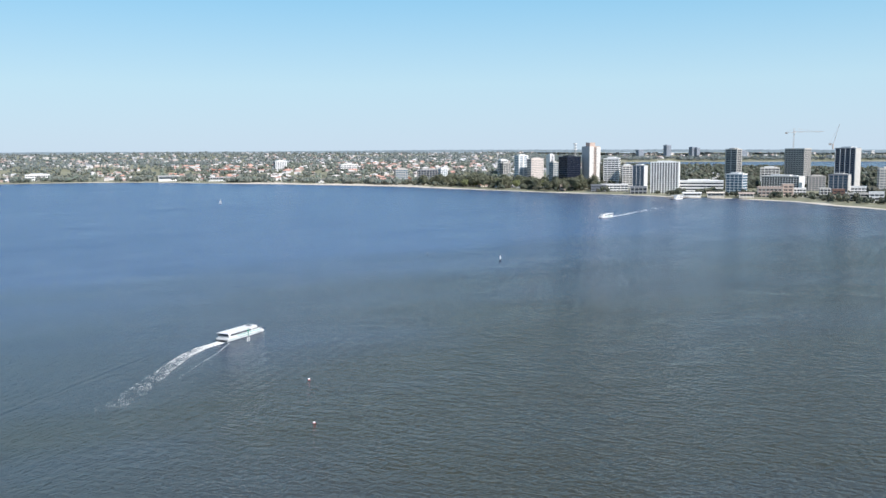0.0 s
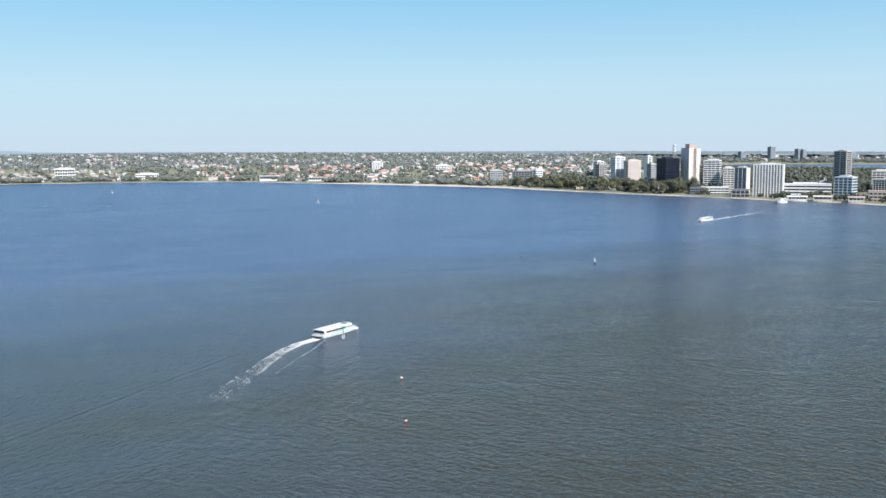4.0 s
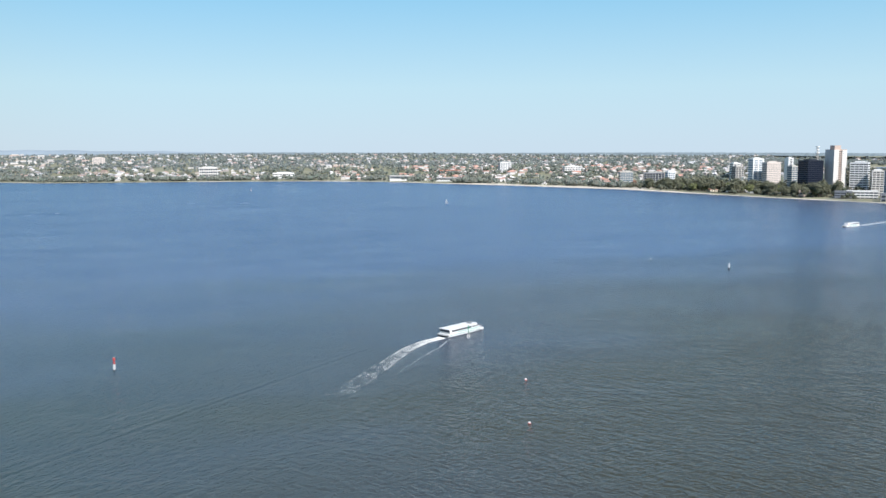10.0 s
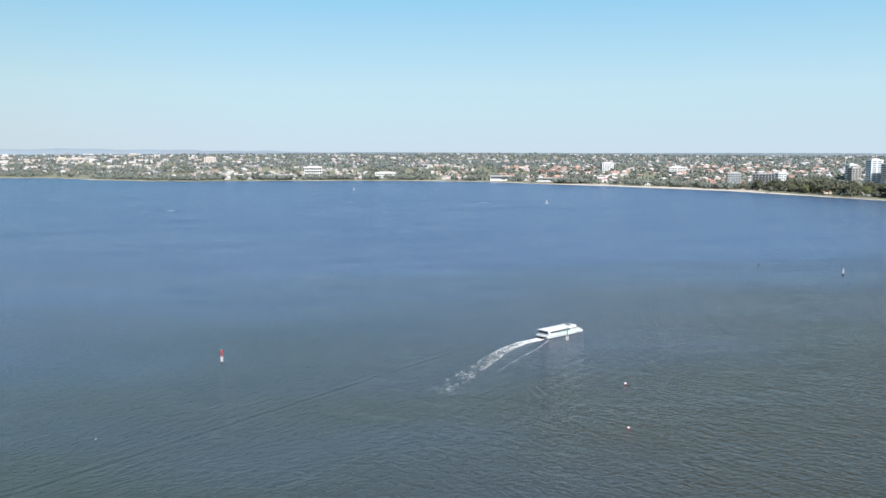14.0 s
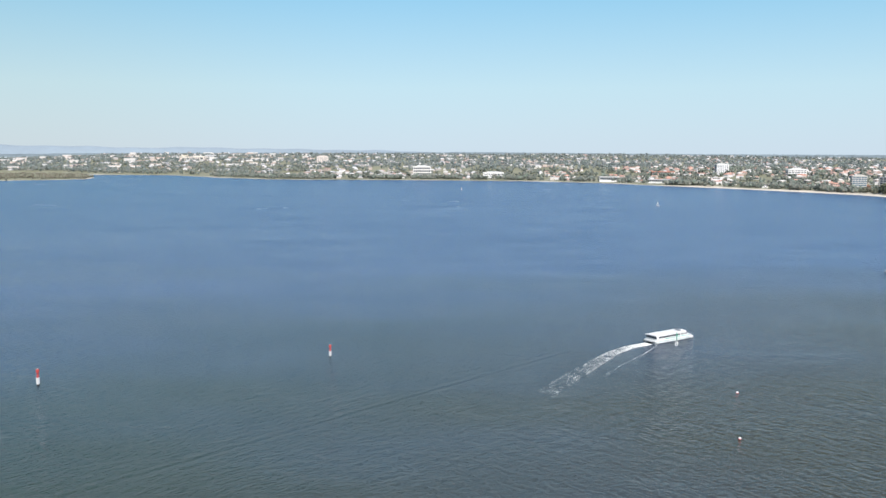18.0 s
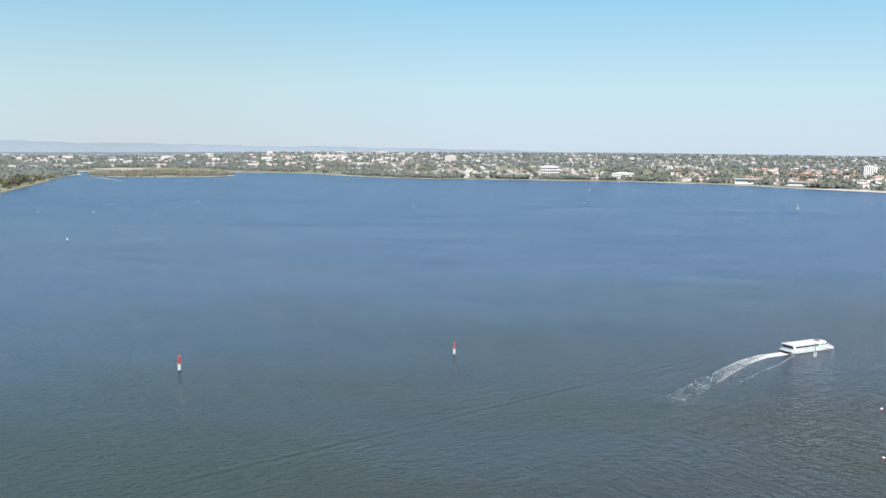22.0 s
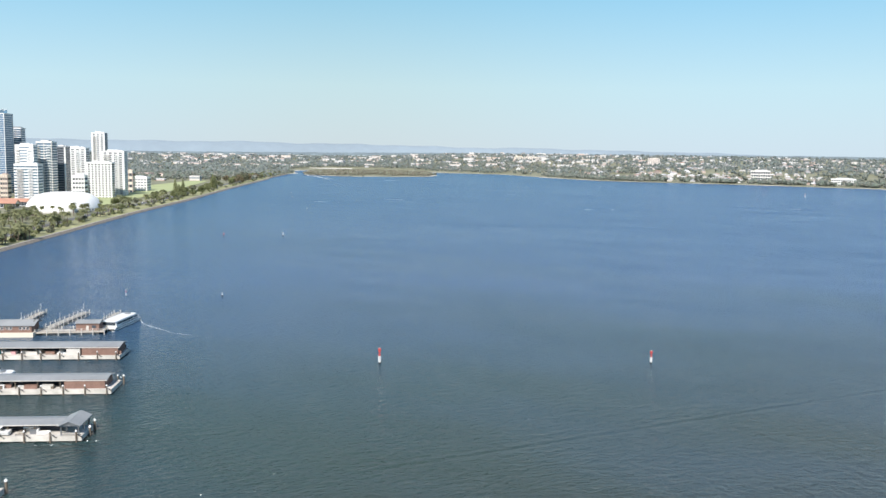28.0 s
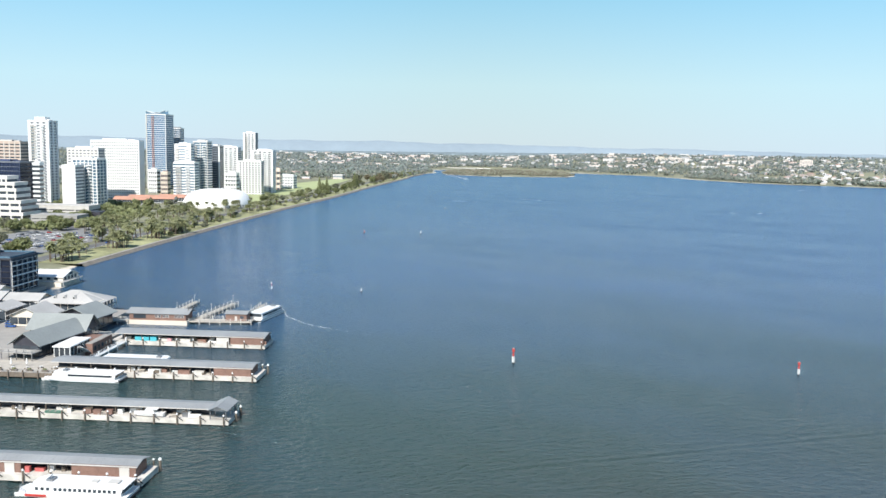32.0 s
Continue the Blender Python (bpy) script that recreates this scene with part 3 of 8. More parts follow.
    part("roof", box(bmesh.new(), -w / 2 - 0.2, w / 2 + 0.2, -d / 2 - 0.2, d / 2 + 0.2, h, h + 0.9), band, e)
    if plant:
        bm = bmesh.new()
        box(bm, -w * 0.28, w * 0.22, -d * 0.25, d * 0.3, h + 0.9, h + 2.8 + crown)
        box(bm, w * 0.24, w * 0.38, -d * 0.1, d * 0.2, h + 0.9, h + 2.0)
        part("plant_room", bm, pier, e)
    return e


GRID = 30.7
rose = tower("apartment_tower", 921, 1369, 8, 26.1, 20.0, 70.5, 24, "tall slender rose and white apartment tower", M_DARKGLASS, M_TAN, M_TAN, px=2, pw=1.4, slab=0.55, rib=M_ROSE, blank=("-x", "+x"), crown=5, base=8.0, group=SOUTH)
for x0, x1, m in ((-13.2, -3.4, M_OFFWHITE), (3.6, 13.2, M_OFFWHITE)):
    blade = part("wall_blade", box(bmesh.new(), x0, x1, -11.2, -10.1, 0, 76.4 if x0 < 0 else 75.4), m, rose, "blank off-white wall blade")
    slit = mesh_of("window", box(bmesh.new(), -0.5, 0.5, -11.26, -11.1, 0, 1.3), M_SLATE)
    for k in range(24):
        part("window", slit, None, blade, at=((x0 + x1) / 2 + (2.6 if x0 < 0 else -2.6), 0, 1.4 + 3.1 * k))
tower("office_block", 879, 1376, 8, 31.4, 26.0, 52.5, 17, "black glass office block beside a tan tower", M_NAVYGLASS, M_BLACKCLAD, M_BLACKCLAD, slab=0.3, px=10, pw=0.5, base=8.0, group=SOUTH)
tower("apartment_block", 934, 1171, -46, 45.2, 16.0, 49.0, 15, "broad white slab block with upright dark window strips", M_DARKGLASS, M_WHITE, M_WHITE, slab=0.22, px=11, pw=1.7, blank=("+x", "-x"), base=3.0, group=SOUTH)
tower("apartment_tower", 1158, 1257, -72, 23.5, 18.0, 63.4, 20, "dark glazed tower with pale balcony bands", M_DARKGLASS, M_PALE, M_PALE, slab=0.33, px=3, py=2, pw=1.2, base=8.0, group=SOUTH)
tower("unfinished_tower", 1181, 1127, -74, 35.0, 24.0, 63.9, 20, "grey concrete tower under construction below a crane", M_DARKGLASS, M_PALE, M_CONC, slab=0.36, px=8, py=6, pw=1.6, plant=False, base=8.0, group=SOUTH)
tower("apartment_block", 1078, 1058, -66, 60.0, 24.0, 24.8, 8, "white framed podium block in front of a crane tower", M_DARKGLASS, M_PALE, M_WHITE, slab=0.3, px=15, pw=0.6, blank=("+x",), base=4.0, group=SOUTH)
tower("apartment_tower", 1104, 957, -69, 30.0, 22.0, 67.9, 21, "dark blue glass tower with white frame lines", M_NAVYGLASS, M_SLATE, M_WHITE, slab=0.3, px=5, pw=0.8, rib=M_PALE, blank=("+x",), base=5.0, group=SOUTH)
tower("apartment_block", 1047, 920, -61, 26.4, 18.0, 31.4, 9, "blue-grey glazed mid-rise block", M_BLUEGLASS, M_SLATE, M_PALE, slab=0.35, px=5, pw=0.7, rib=M_PALE, blank=("+x",), base=4.0, group=SOUTH)
tower("apartment_tower", 914, 1617, 10, 25.8, 15.0, 52.3, 15, "white and pale blue apartment tower", M_BLUEGLASS, M_WHITE, M_WHITE, slab=0.5, px=3, pw=3, blank=("+x",), base=9.0, group=SOUTH)
tower("apartment_block", 929, 1585, 12, 34.4, 14.0, 45.3, 13, "pinkish apartment block with small windows", M_DARKGLASS, M_ROSE, M_ROSE, slab=0.6, px=9, pw=1.6, base=9.0, group=SOUTH)
tower("apartment_tower", 992, 1628, 10, 11.9, 12.0, 52.6, 15, "narrow white apartment tower", M_DARKGLASS, M_WHITE, M_WHITE, slab=0.45, px=2, pw=2.5, blank=("-x",), base=9.0, group=SOUTH)
tower("apartment_block", 920, 1497, 10, 14.2, 14.0, 39.5, 11, "blue-grey apartment block with pale bands", M_BLUEGLASS, M_PALE, M_PALE, slab=0.4, px=3, pw=0.9, base=9.0, group=SOUTH)
tower("apartment_block", 952, 1346, -48, 28.1, 16.0, 49.9, 14, "white balcony-banded apartment block", M_DARKGLASS, M_WHITE, M_WHITE, slab=0.48, px=5, pw=0.7, base=7.0, group=SOUTH)
tower("apartment_block", 961, 1313, -25, 18.4, 15.0, 37.9, 11, "pale balcony-banded apartment block", M_DARKGLASS, M_PALE, M_WHITE, slab=0.5, px=4, pw=0.6, base=6.0, group=SOUTH)
tower("apartment_block", 932, 1236, -58, 21.0, 16.0, 41.5, 12, "blue glazed block with a white end wall", M_BLUEGLASS, M_SLATE, M_WHITE, slab=0.3, px=4, pw=0.6, rib=M_WHITE, blank=("+x",), base=4.0, group=SOUTH)
tower("apartment_block", 986, 1062, -68, 27.5, 18.0, 31.1, 8, "glass mid-rise block with white balconies", M_BLUEGLASS, M_WHITE, M_WHITE, slab=0.25, px=5, pw=0.8, base=3.0, group=SOUTH)
tower("office_block", 986, 1145, -42, 72.3, 22.0, 18.1, 4, "long low white office block with window bands", M_DARKGLASS, M_WHITE, M_WHITE, slab=0.5, base=3.0, group=SOUTH)
tower("apartment_block", 1147, 1156, -40, 30.8, 16.0, 34.3, 9, "pale mid-rise block behind the podium", M_DARKGLASS, M_PALE, M_WHITE, slab=0.45, px=6, pw=0.6, base=5.0, group=SOUTH)
tower("apartment_block", 1100, 881, -40, 28.5, 18.0, 40.0, 11, "grey mid-rise block near the park", M_SLATE, M_PALE, M_PALE, slab=0.45, px=6, pw=0.7, base=4.0, group=SOUTH)
tower("apartment_block", 950, 1768, 10, 18.3, 14.0, 38.1, 10, "white rounded balcony block", M_DARKGLASS, M_WHITE, M_WHITE, slab=0.5, px=3, pw=0.6, base=12.0, group=SOUTH)
tower("apartment_block", 978, 1810, 10, 17.8, 14.0, 29.9, 9, "grey and white apartment block", M_DARKGLASS, M_PALE, M_WHITE, slab=0.5, px=4, pw=0.8, base=12.0, group=SOUTH)
tower("apartment_block", 951, 1756, 10, 22.4, 14.0, 32.4, 8, "grey apartment block with round corners", M_DARKGLASS, M_CONC, M_PALE, slab=0.5, px=4, pw=0.8, base=11.0, group=SOUTH)
tower("apartment_block", 595, 2404, 14, 34.6, 14.0, 32.6, 9, "white slab block with upright grey strips", M_SLATE, M_WHITE, M_WHITE, slab=0.2, px=7, pw=2.2, blank=("+x",), base=13.0, group=SOUTH)
tower("apartment_block", 738, 1858, -10, 28.1, 18.0, 26.4, 7, "blue glass terraced block by the reserve", M_BLUEGLASS, M_PALE, M_PALE, slab=0.35, px=6, pw=0.6, base=5.0, group=SOUTH)
tower("apartment_block", 781, 1807, -15, 44.5, 18.0, 25.1, 6, "dark glazed row of apartments", M_DARKGLASS, M_SLATE, M_PALE, slab=0.35, px=8, pw=0.6, base=5.0, group=SOUTH)
tower("apartment_block", 800, 1765, 0, 16.5, 16.0, 28.4, 7, "white apartment block with glazed bays", M_BLUEGLASS, M_WHITE, M_WHITE, slab=0.45, px=4, pw=1.2, base=5.0, group=SOUTH)
tower("apartment_block", 731, 2220, 5, 45.7, 14.0, 27.0, 5, "white terrace block with dark windows", M_DARKGLASS, M_WHITE, M_WHITE, slab=0.5, px=7, pw=0.8, base=10.0, group=SOUTH)
tower("apartment_block", -657, 3242, 15, 42.0, 16.0, 30.6, 10, "pinkish grey tower block among houses", M_SLATE, M_ROSE, M_ROSE, slab=0.55, px=6, pw=1.8, base=28.0, group=SOUTH)
tower("apartment_block", -1236, 3390, 18, 33.6, 16.0, 33.0, 10, "pale pink apartment block among trees", M_SLATE, M_CREAM, M_CREAM, slab=0.5, px=6, pw=1.6, base=24.0, group=SOUTH)
tower("apartment_block", -1192, 3427, 18, 73.2, 16.0, 30.5, 10, "long pale pink apartment block among trees", M_SLATE, M_ROSE, M_CREAM, slab=0.5, px=10, pw=1.6, base=24.0, group=SOUTH)
tower("mansion", -226, 2559, 8, 50.2, 18.0, 21.9, 4, "off-white waterfront mansion with a colonnade", M_DARKGLASS, M_OFFWHITE, M_WHITE, slab=0.35, px=9, pw=1.2, base=13.0, group=SOUTH)
tower("mansion", -17, 2508, 6, 59.2, 16.0, 9.1, 3, "long white waterfront villa", M_DARKGLASS, M_WHITE, M_WHITE, slab=0.45, px=12, pw=1.2, base=10.0, group=SOUTH)
tower("apartment_tower", -987, 611, GRID, 25.2, 22.0, 97.2, 30, "tall white apartment tower with stacked balconies", M_SLATE, M_WHITE, M_WHITE, slab=0.42, px=4, py=3, pw=3.4, crown=2, base=6.0, group=CITY)
tower("hotel_block", -1061, 767, GRID, 68.3, 18.0, 75.8, 21, "broad white hotel block with a grid of windows", M_DARKGLASS, M_WHITE, M_WHITE, slab=0.55, px=22, pw=1.5, blank=("+x",), base=6.0, group=CITY)
glass_tower = tower("office_tower", -1230, 973, GRID, 33.6, 36.0, 120.6, 36, "tall blue glass tower with thin pale floor lines", M_TEALGLASS, M_WHITE, M_WHITE, slab=0.22, px=2, py=2, pw=0.7, plant=False, base=6.0, group=CITY)
tower("office_tower", -1260, 1034, GRID, 18.1, 20.0, 99.5, 29, "blue glass tower with dark bands", M_TEALGLASS, M_WHITE, M_SLATE, slab=0.3, px=3, pw=0.8, base=6.0, group=CITY)
tower("apartment_tower", -959, 801, GRID, 29.5, 20.0, 49.9, 14, "stepped white tower with horizontal blue bands", M_BLUEGLASS, M_WHITE, M_WHITE, slab=0.5, py=2, pw=1.2, base=4.0, group=CITY)
tower("apartment_tower", -982, 818, GRID, 23.0, 16.0, 74.2, 21, "white tower behind the stepped block", M_BLUEGLASS, M_WHITE, M_WHITE, slab=0.6, px=2, pw=5, base=4.0, group=CITY)
tower("apartment_tower", -991, 858, GRID, 20.5, 22.0, 78.6, 23, "blue glass tower with white balconies", M_BLUEGLASS, M_WHITE, M_PALE, slab=0.3, px=3, pw=1.0, base=4.0, group=CITY)
tower("apartment_tower", -1015, 906, GRID, 14.4, 22.0, 72.4, 22, "narrow dark glass tower with a white edge", M_DARKGLASS, M_SLATE, M_WHITE, slab=0.35, px=2, pw=2, base=4.0, group=CITY)
tower("apartment_tower", -1078, 985, GRID, 38.0, 20.0, 70.8, 22, "white tower of stepped bays", M_DARKGLASS, M_WHITE, M_WHITE, slab=0.5, px=6, pw=2.4, base=4.0, group=CITY)
tower("apartment_tower", -1233, 1183, GRID, 23.1, 18.0, 97.1, 28, "slim white tower with dark stripes", M_SLATE, M_WHITE, M_WHITE, slab=0.3, px=4, pw=3, rib=M_SLATE, blank=("+x",), base=4.0, group=CITY)
tower("apartment_block", -1016, 976, GRID, 36.0, 18.0, 49.7, 15, "white block with small balconies", M_DARKGLASS, M_WHITE, M_WHITE, slab=0.45, px=8, pw=2, base=4.0, group=CITY)
tower("apartment_tower", -1046, 1033, GRID, 33.9, 20.0, 66.2, 20, "white tower with grey balcony columns", M_DARKGLASS, M_WHITE, M_WHITE, slab=0.45, px=5, pw=3, py=3, base=4.0, group=CITY)
tower("office_block", -1121, 1163, GRID, 31.8, 30.0, 21.0, 5, "low white office block with window bands", M_SLATE, M_WHITE, M_WHITE, slab=0.5, px=7, pw=1.4, base=4.0, group=CITY)
tower("office_block", -935, 531, GRID, 53.2, 30.0, 51.4, 12, "dark office block with upright fins", M_NAVYGLASS, M_SLATE, M_NAVYFIN, slab=0.15, px=30, pw=0.5, base=5.0, group=CITY)
tower("office_block", -900, 550, GRID, 8.0, 9.5, 50.5, 11, "office block with white floor bands", M_DARKGLASS, M_WHITE, M_WHITE, slab=0.45, base=5.0, group=CITY)
tower("office_block", -903, 594, GRID, 15.3, 22.0, 47.9, 14, "plain white apartment block with a blank front", M_SLATE, M_WHITE, M_WHITE, slab=0.5, px=4, pw=1.6, blank=("-y",), base=5.0, group=CITY)
tower("apartment_tower", -912, 621, GRID, 29.1, 26.0, 54.6, 16, "white and blue apartment tower with glass bays", M_BLUEGLASS, M_WHITE, M_WHITE, slab=0.26, px=7, py=4, pw=1.0, base=5.0, group=CITY)
tower("apartment_block", -1027, 695, GRID, 41.6, 20.0, 65.9, 19, "pale apartment block behind a white tower", M_SLATE, M_OFFWHITE, M_WHITE, slab=0.5, px=9, pw=1.4, base=5.0, group=CITY)
tower("office_block", -1182, 676, GRID, 54.4, 24.0, 72.7, 17, "brown office block behind the city front", M_DARKGLASS, M_TAN, M_PALE, slab=0.6, px=8, pw=1.2, base=5.0, group=CITY)
tower("office_block", 992, 999, -40, 35.1, 16.0, 14.1, 3, "low brown-grey block by the foreshore park", M_DARKGLASS, M_TAN, M_CONC, slab=0.5, px=7, pw=1.4, plant=False, base=2.0, group=SOUTH)
tower("office_block", 1023, 994, -38, 15.6, 14.0, 17.6, 4, "tan block with dark glazed corners", M_DARKGLASS, M_TAN, M_TAN, slab=0.55, px=3, pw=1.6, plant=False, base=2.0, group=SOUTH)
tower("apartment_block", 1042, 989, -40, 17.7, 12.0, 11.3, 3, "white low apartment block by the foreshore", M_DARKGLASS, M_WHITE, M_WHITE, slab=0.45, px=5, pw=0.7, plant=False, base=2.0, group=SOUTH)
tower("apartment_block", 1021, 922, -40, 14.8, 12.0, 14.4, 4, "dark low apartment block with white balconies", M_DARKGLASS, M_PALE, M_WHITE, slab=0.35, px=4, pw=0.6, plant=False, base=2.0, group=SOUTH)
tower("apartment_block", 1018, 896, -42, 15.3, 12.0, 13.9, 4, "red brick low apartment block", M_DARKGLASS, M_BRICK, M_BRICK, slab=0.5, px=4, pw=1.0, plant=False, base=2.0, group=SOUTH)
tower("apartment_block", 1014, 856, -44, 36.1, 14.0, 10.3, 3, "long glass-fronted low apartment row", M_DARKGLASS, M_PALE, M_PALE, slab=0.3, px=9, pw=0.5, plant=False, base=2.0, group=SOUTH)
tower("apartment_block", 1074, 909, -42, 24.0, 14.0, 15.0, 4, "white low apartment block behind the row", M_DARKGLASS, M_WHITE, M_WHITE, slab=0.5, px=6, pw=0.6, plant=False, base=3.0, group=SOUTH)
tower("apartment_block", 1003, 821, -46, 17.7, 12.0, 13.6, 3, "white flat-roofed waterfront house", M_DARKGLASS, M_WHITE, M_WHITE, slab=0.5, px=4, pw=0.8, plant=False, base=2.0, group=SOUTH)
tower("apartment_block", 1154, 1061, -38, 26.6, 16.0, 22.9, 7, "grey mid-rise apartment block with balconies", M_SLATE, M_CONC, M_PALE, slab=0.4, px=6, pw=0.6, base=4.0, group=SOUTH)
tower("office_block", 897, 1260, -30, 44.6, 14.0, 10.7, 3, "low white and glass office by the lawn", M_DARKGLASS, M_WHITE, M_WHITE, slab=0.4, px=8, pw=0.5, plant=False, base=3.0, group=SOUTH)
tower("office_block", 868, 1267, -30, 24.9, 12.0, 10.2, 3, "low dark roofed block by the lawn", M_DARKGLASS, M_SLATE, M_SLATE, slab=0.5, px=4, pw=0.6, plant=False, base=3.0, group=SOUTH)
tower("apartment_block", 887, 1180, -30, 26.6, 12.0, 10.0, 2, "low dark pavilion block by the lawn", M_DARKGLASS, M_SLATE, M_PALE, slab=0.4, px=5, pw=0.5, plant=False, base=3.0, group=SOUTH)
tower("apartment_block", 839, 1322, -25, 23.2, 12.0, 9.1, 2, "low brown roofed building at the trees", M_DARKGLASS, M_TAN, M_TAN, slab=0.6, px=4, pw=1.0, plant=False, base=3.0, group=SOUTH)
tower("office_block", -1135, 886, GRID, 13.5, 16.0, 33.0, 6, "low white city block with a glazed front", M_DARKGLASS, M_WHITE, M_WHITE, slab=0.45, px=5, pw=1.2, base=5.0, group=CITY)
tower("office_block", -1101, 880, GRID, 10.6, 14.0, 30.0, 5, "low tan brick city block", M_DARKGLASS, M_CREAM, M_TAN, slab=0.5, px=4, pw=1.0, base=5.0, group=CITY)
tower("office_block", -978, 901, GRID, 17.1, 16.0, 32.0, 6, "low white block between the city towers", M_DARKGLASS, M_WHITE, M_WHITE, slab=0.5, px=5, pw=1.2, base=5.0, group=CITY)
tower("office_block", -1099, 1107, GRID, 29.3, 18.0, 33.6, 4, "low block with a brownish roof by the lawn", M_DARKGLASS, M_CREAM, M_TAN, slab=0.5, px=6, pw=1.0, base=5.0, group=CITY)


# ---- ferries, sails and marks on the river ----
def ferry(name, x, y, turn, length, beam, label, stripe=None, nose=None, decks=1, group="", square=False, band=False):
    """A low catamaran ferry, bow towards its own +x."""
    e = thing(name, x, y, 0, turn, label, "ferry", group)
    a, b = -length / 2, length / 2
    for side in (-1, 1):
        c = side * beam * 0.34
        w = beam * 0.15
        rings = []
        for t, k, lift in ((0.0, 0.8, 0.0), (0.1, 1.0, 0.0), (0.7, 1.0, 0.0), (0.9, 0.6, 0.15), (1.0, 0.08, 0.45)):
            px = a + (b - a) * t
            rings.append([(px, c - w * k, 1.1), (px, c - w * k * 0.9, 0.2 + lift), (px, c, -0.7 + lift), (px, c + w * k * 0.9, 0.2 + lift), (px, c + w * k, 1.1)])
        part("hull", loft(bmesh.new(), rings), M_WHITE, e)
    bm = bmesh.new()
    deck = [[(a, -beam / 2, z), (b - 3.4, -beam / 2, z), (b - 0.9, -beam * 0.33, z), (b, 0, z), (b - 0.9, beam * 0.33, z), (b - 3.4, beam / 2, z), (a, beam / 2, z)] for z in (0.85, 1.55)]
    part("deck", loft(bm, deck), M_WHITE, e)
    low, top = 1.55, 1.55 + 2.35 * decks
    bm = bmesh.new()
    cab = []
    for z, back, front, half in ((low, a + 1.3, b - 3.0, beam / 2 - 0.15), (low + 1.2, a + 1.25, b - 3.5, beam / 2 - 0.12), (top, a + 0.9, b - 4.2, beam / 2 - 0.35)):
        cab.append([(back, -half, z), (front - 1.2, -half, z), (front, -half * 0.55, z), (front, half * 0.55, z), (front - 1.2, half, z), (back, half, z)])
    cabin = part("cabin", loft(bm, cab), M_WHITE, e)
    half, n = beam / 2 - 0.2, 1 if band else max(6, int((length - 10) / (1.25 if square else 2.3)))
    x0, x1 = a + 2.2, b - 9.5
    for d in range(decks):
        zz = low + 1.05 + 2.35 * d
        for side in (-1, 1):
            step = (x1 - x0) / n
            pane = mesh_of("window", box(bmesh.new(), 0.22 if square else 0.08, step - (0.22 if square else 0.08), -0.13, 0.13, 0, 0.85), M_DARKGLASS)
            for k in range(n):
                part("window", pane, None, cabin, at=(x0 + k * step, side * half, zz))
    for wx0, wx1 in () if band else ((x1 + 0.8, x1 + 1.5), (x1 + 2.1, x1 + 2.8), (x1 + 3.4, x1 + 4.1)):
        for side in (-1, 1):
            part("porthole", box(bmesh.new(), wx0, wx1, side * half - 0.14, side * half + 0.14, low + 1.1, low + 1.9), M_DARKGLASS, cabin)
    bm = bmesh.new()
    box(bm, b - 4.25, b - 3.75, -half * 0.55, half * 0.55, low + 1.3, low + 1.95)
    part("windscreen", bm, M_DARKGLASS, cabin)
    part("rear_window", box(bmesh.new(), a + 0.86, a + 1.25, -half * 0.88, half * 0.88, low + 0.9, low + 2.1), M_DARKGLASS, cabin)
    if stripe:
        for side in (-1, 1):
            for zz, hh, s0, s1 in ((low + 0.42, 0.2, a + 6, b - 4), (1.05, 0.12, a + 1, b - 4)):
                part("stripe", box(bmesh.new(), s0, s1, side * (beam / 2 - 0.02) - 0.05, side * (beam / 2 - 0.02) + 0.05, zz, zz + hh), stripe, e)
    if nose:
        for side in (-1, 1):
            part("stripe", box(bmesh.new(), b - 8, b - 3, side * (beam / 2) - 0.06, side * (beam / 2) + 0.06, 0.75, 1.5), nose, e)
    bm = bmesh.new()
    over = [[(a + 0.5, -half, z), (b - 5.6, -half, z), (b - 4.0, -half * 0.5, z), (b - 4.0, half * 0.5, z), (b - 5.6, half, z), (a + 0.5, half, z)] for z in (top, top + 0.14)]
    part("roof", loft(bm, over), M_WHITE, e)
    bm = bmesh.new()
    box(bm, b - 8.2, b - 6.8, -1.1, 1.1, top + 0.18, top + 0.8)
    bar(bm, (b - 7.4, 0, top + 0.8), (b - 7.7, 0, top + 2.2), 0.06)
    bar(bm, (b - 7.6, -0.7, top + 1.6), (b - 7.6, 0.7, top + 1.6), 0.04)
    part("mast", bm, M_STEEL, e)
    bm = bmesh.new()
    box(bm, a + 3, a + 5.5, -1.2, 1.2, top + 0.18, top + 0.55)
    box(bm, a + 8, a + 9.5, -0.8, 0.8, top + 0.18, top + 0.45)
    if square:
        part("roof_hatch", bm, M_PALE, e)
    else:
        bm.free()
    rail = bmesh.new()
    for side in (-1, 1):
        pts = [(b - 3.2, side * (beam / 2 - 0.1), 1.55), (b - 1.0, side * beam * 0.32, 1.55), (b - 0.15, side * 0.2, 1.55)]
        for p, q in zip(pts, pts[1:]):
            bar(rail, (p[0], p[1], 2.5), (q[0], q[1], 2.5), 0.04)
            bar(rail, (p[0], p[1], 2.05), (q[0], q[1], 2.05), 0.03)
        for p in pts:
            bar(rail, p, (p[0], p[1], 2.5), 0.04)
    part("bow_rail", rail, M_STEEL, e)
    part("stern_platform", box(bmesh.new(), a - 0.4, a + 1.0, -beam / 2 + 0.2, beam / 2 - 0.2, 0.5, 0.85), M_BLACK, e)
    return e


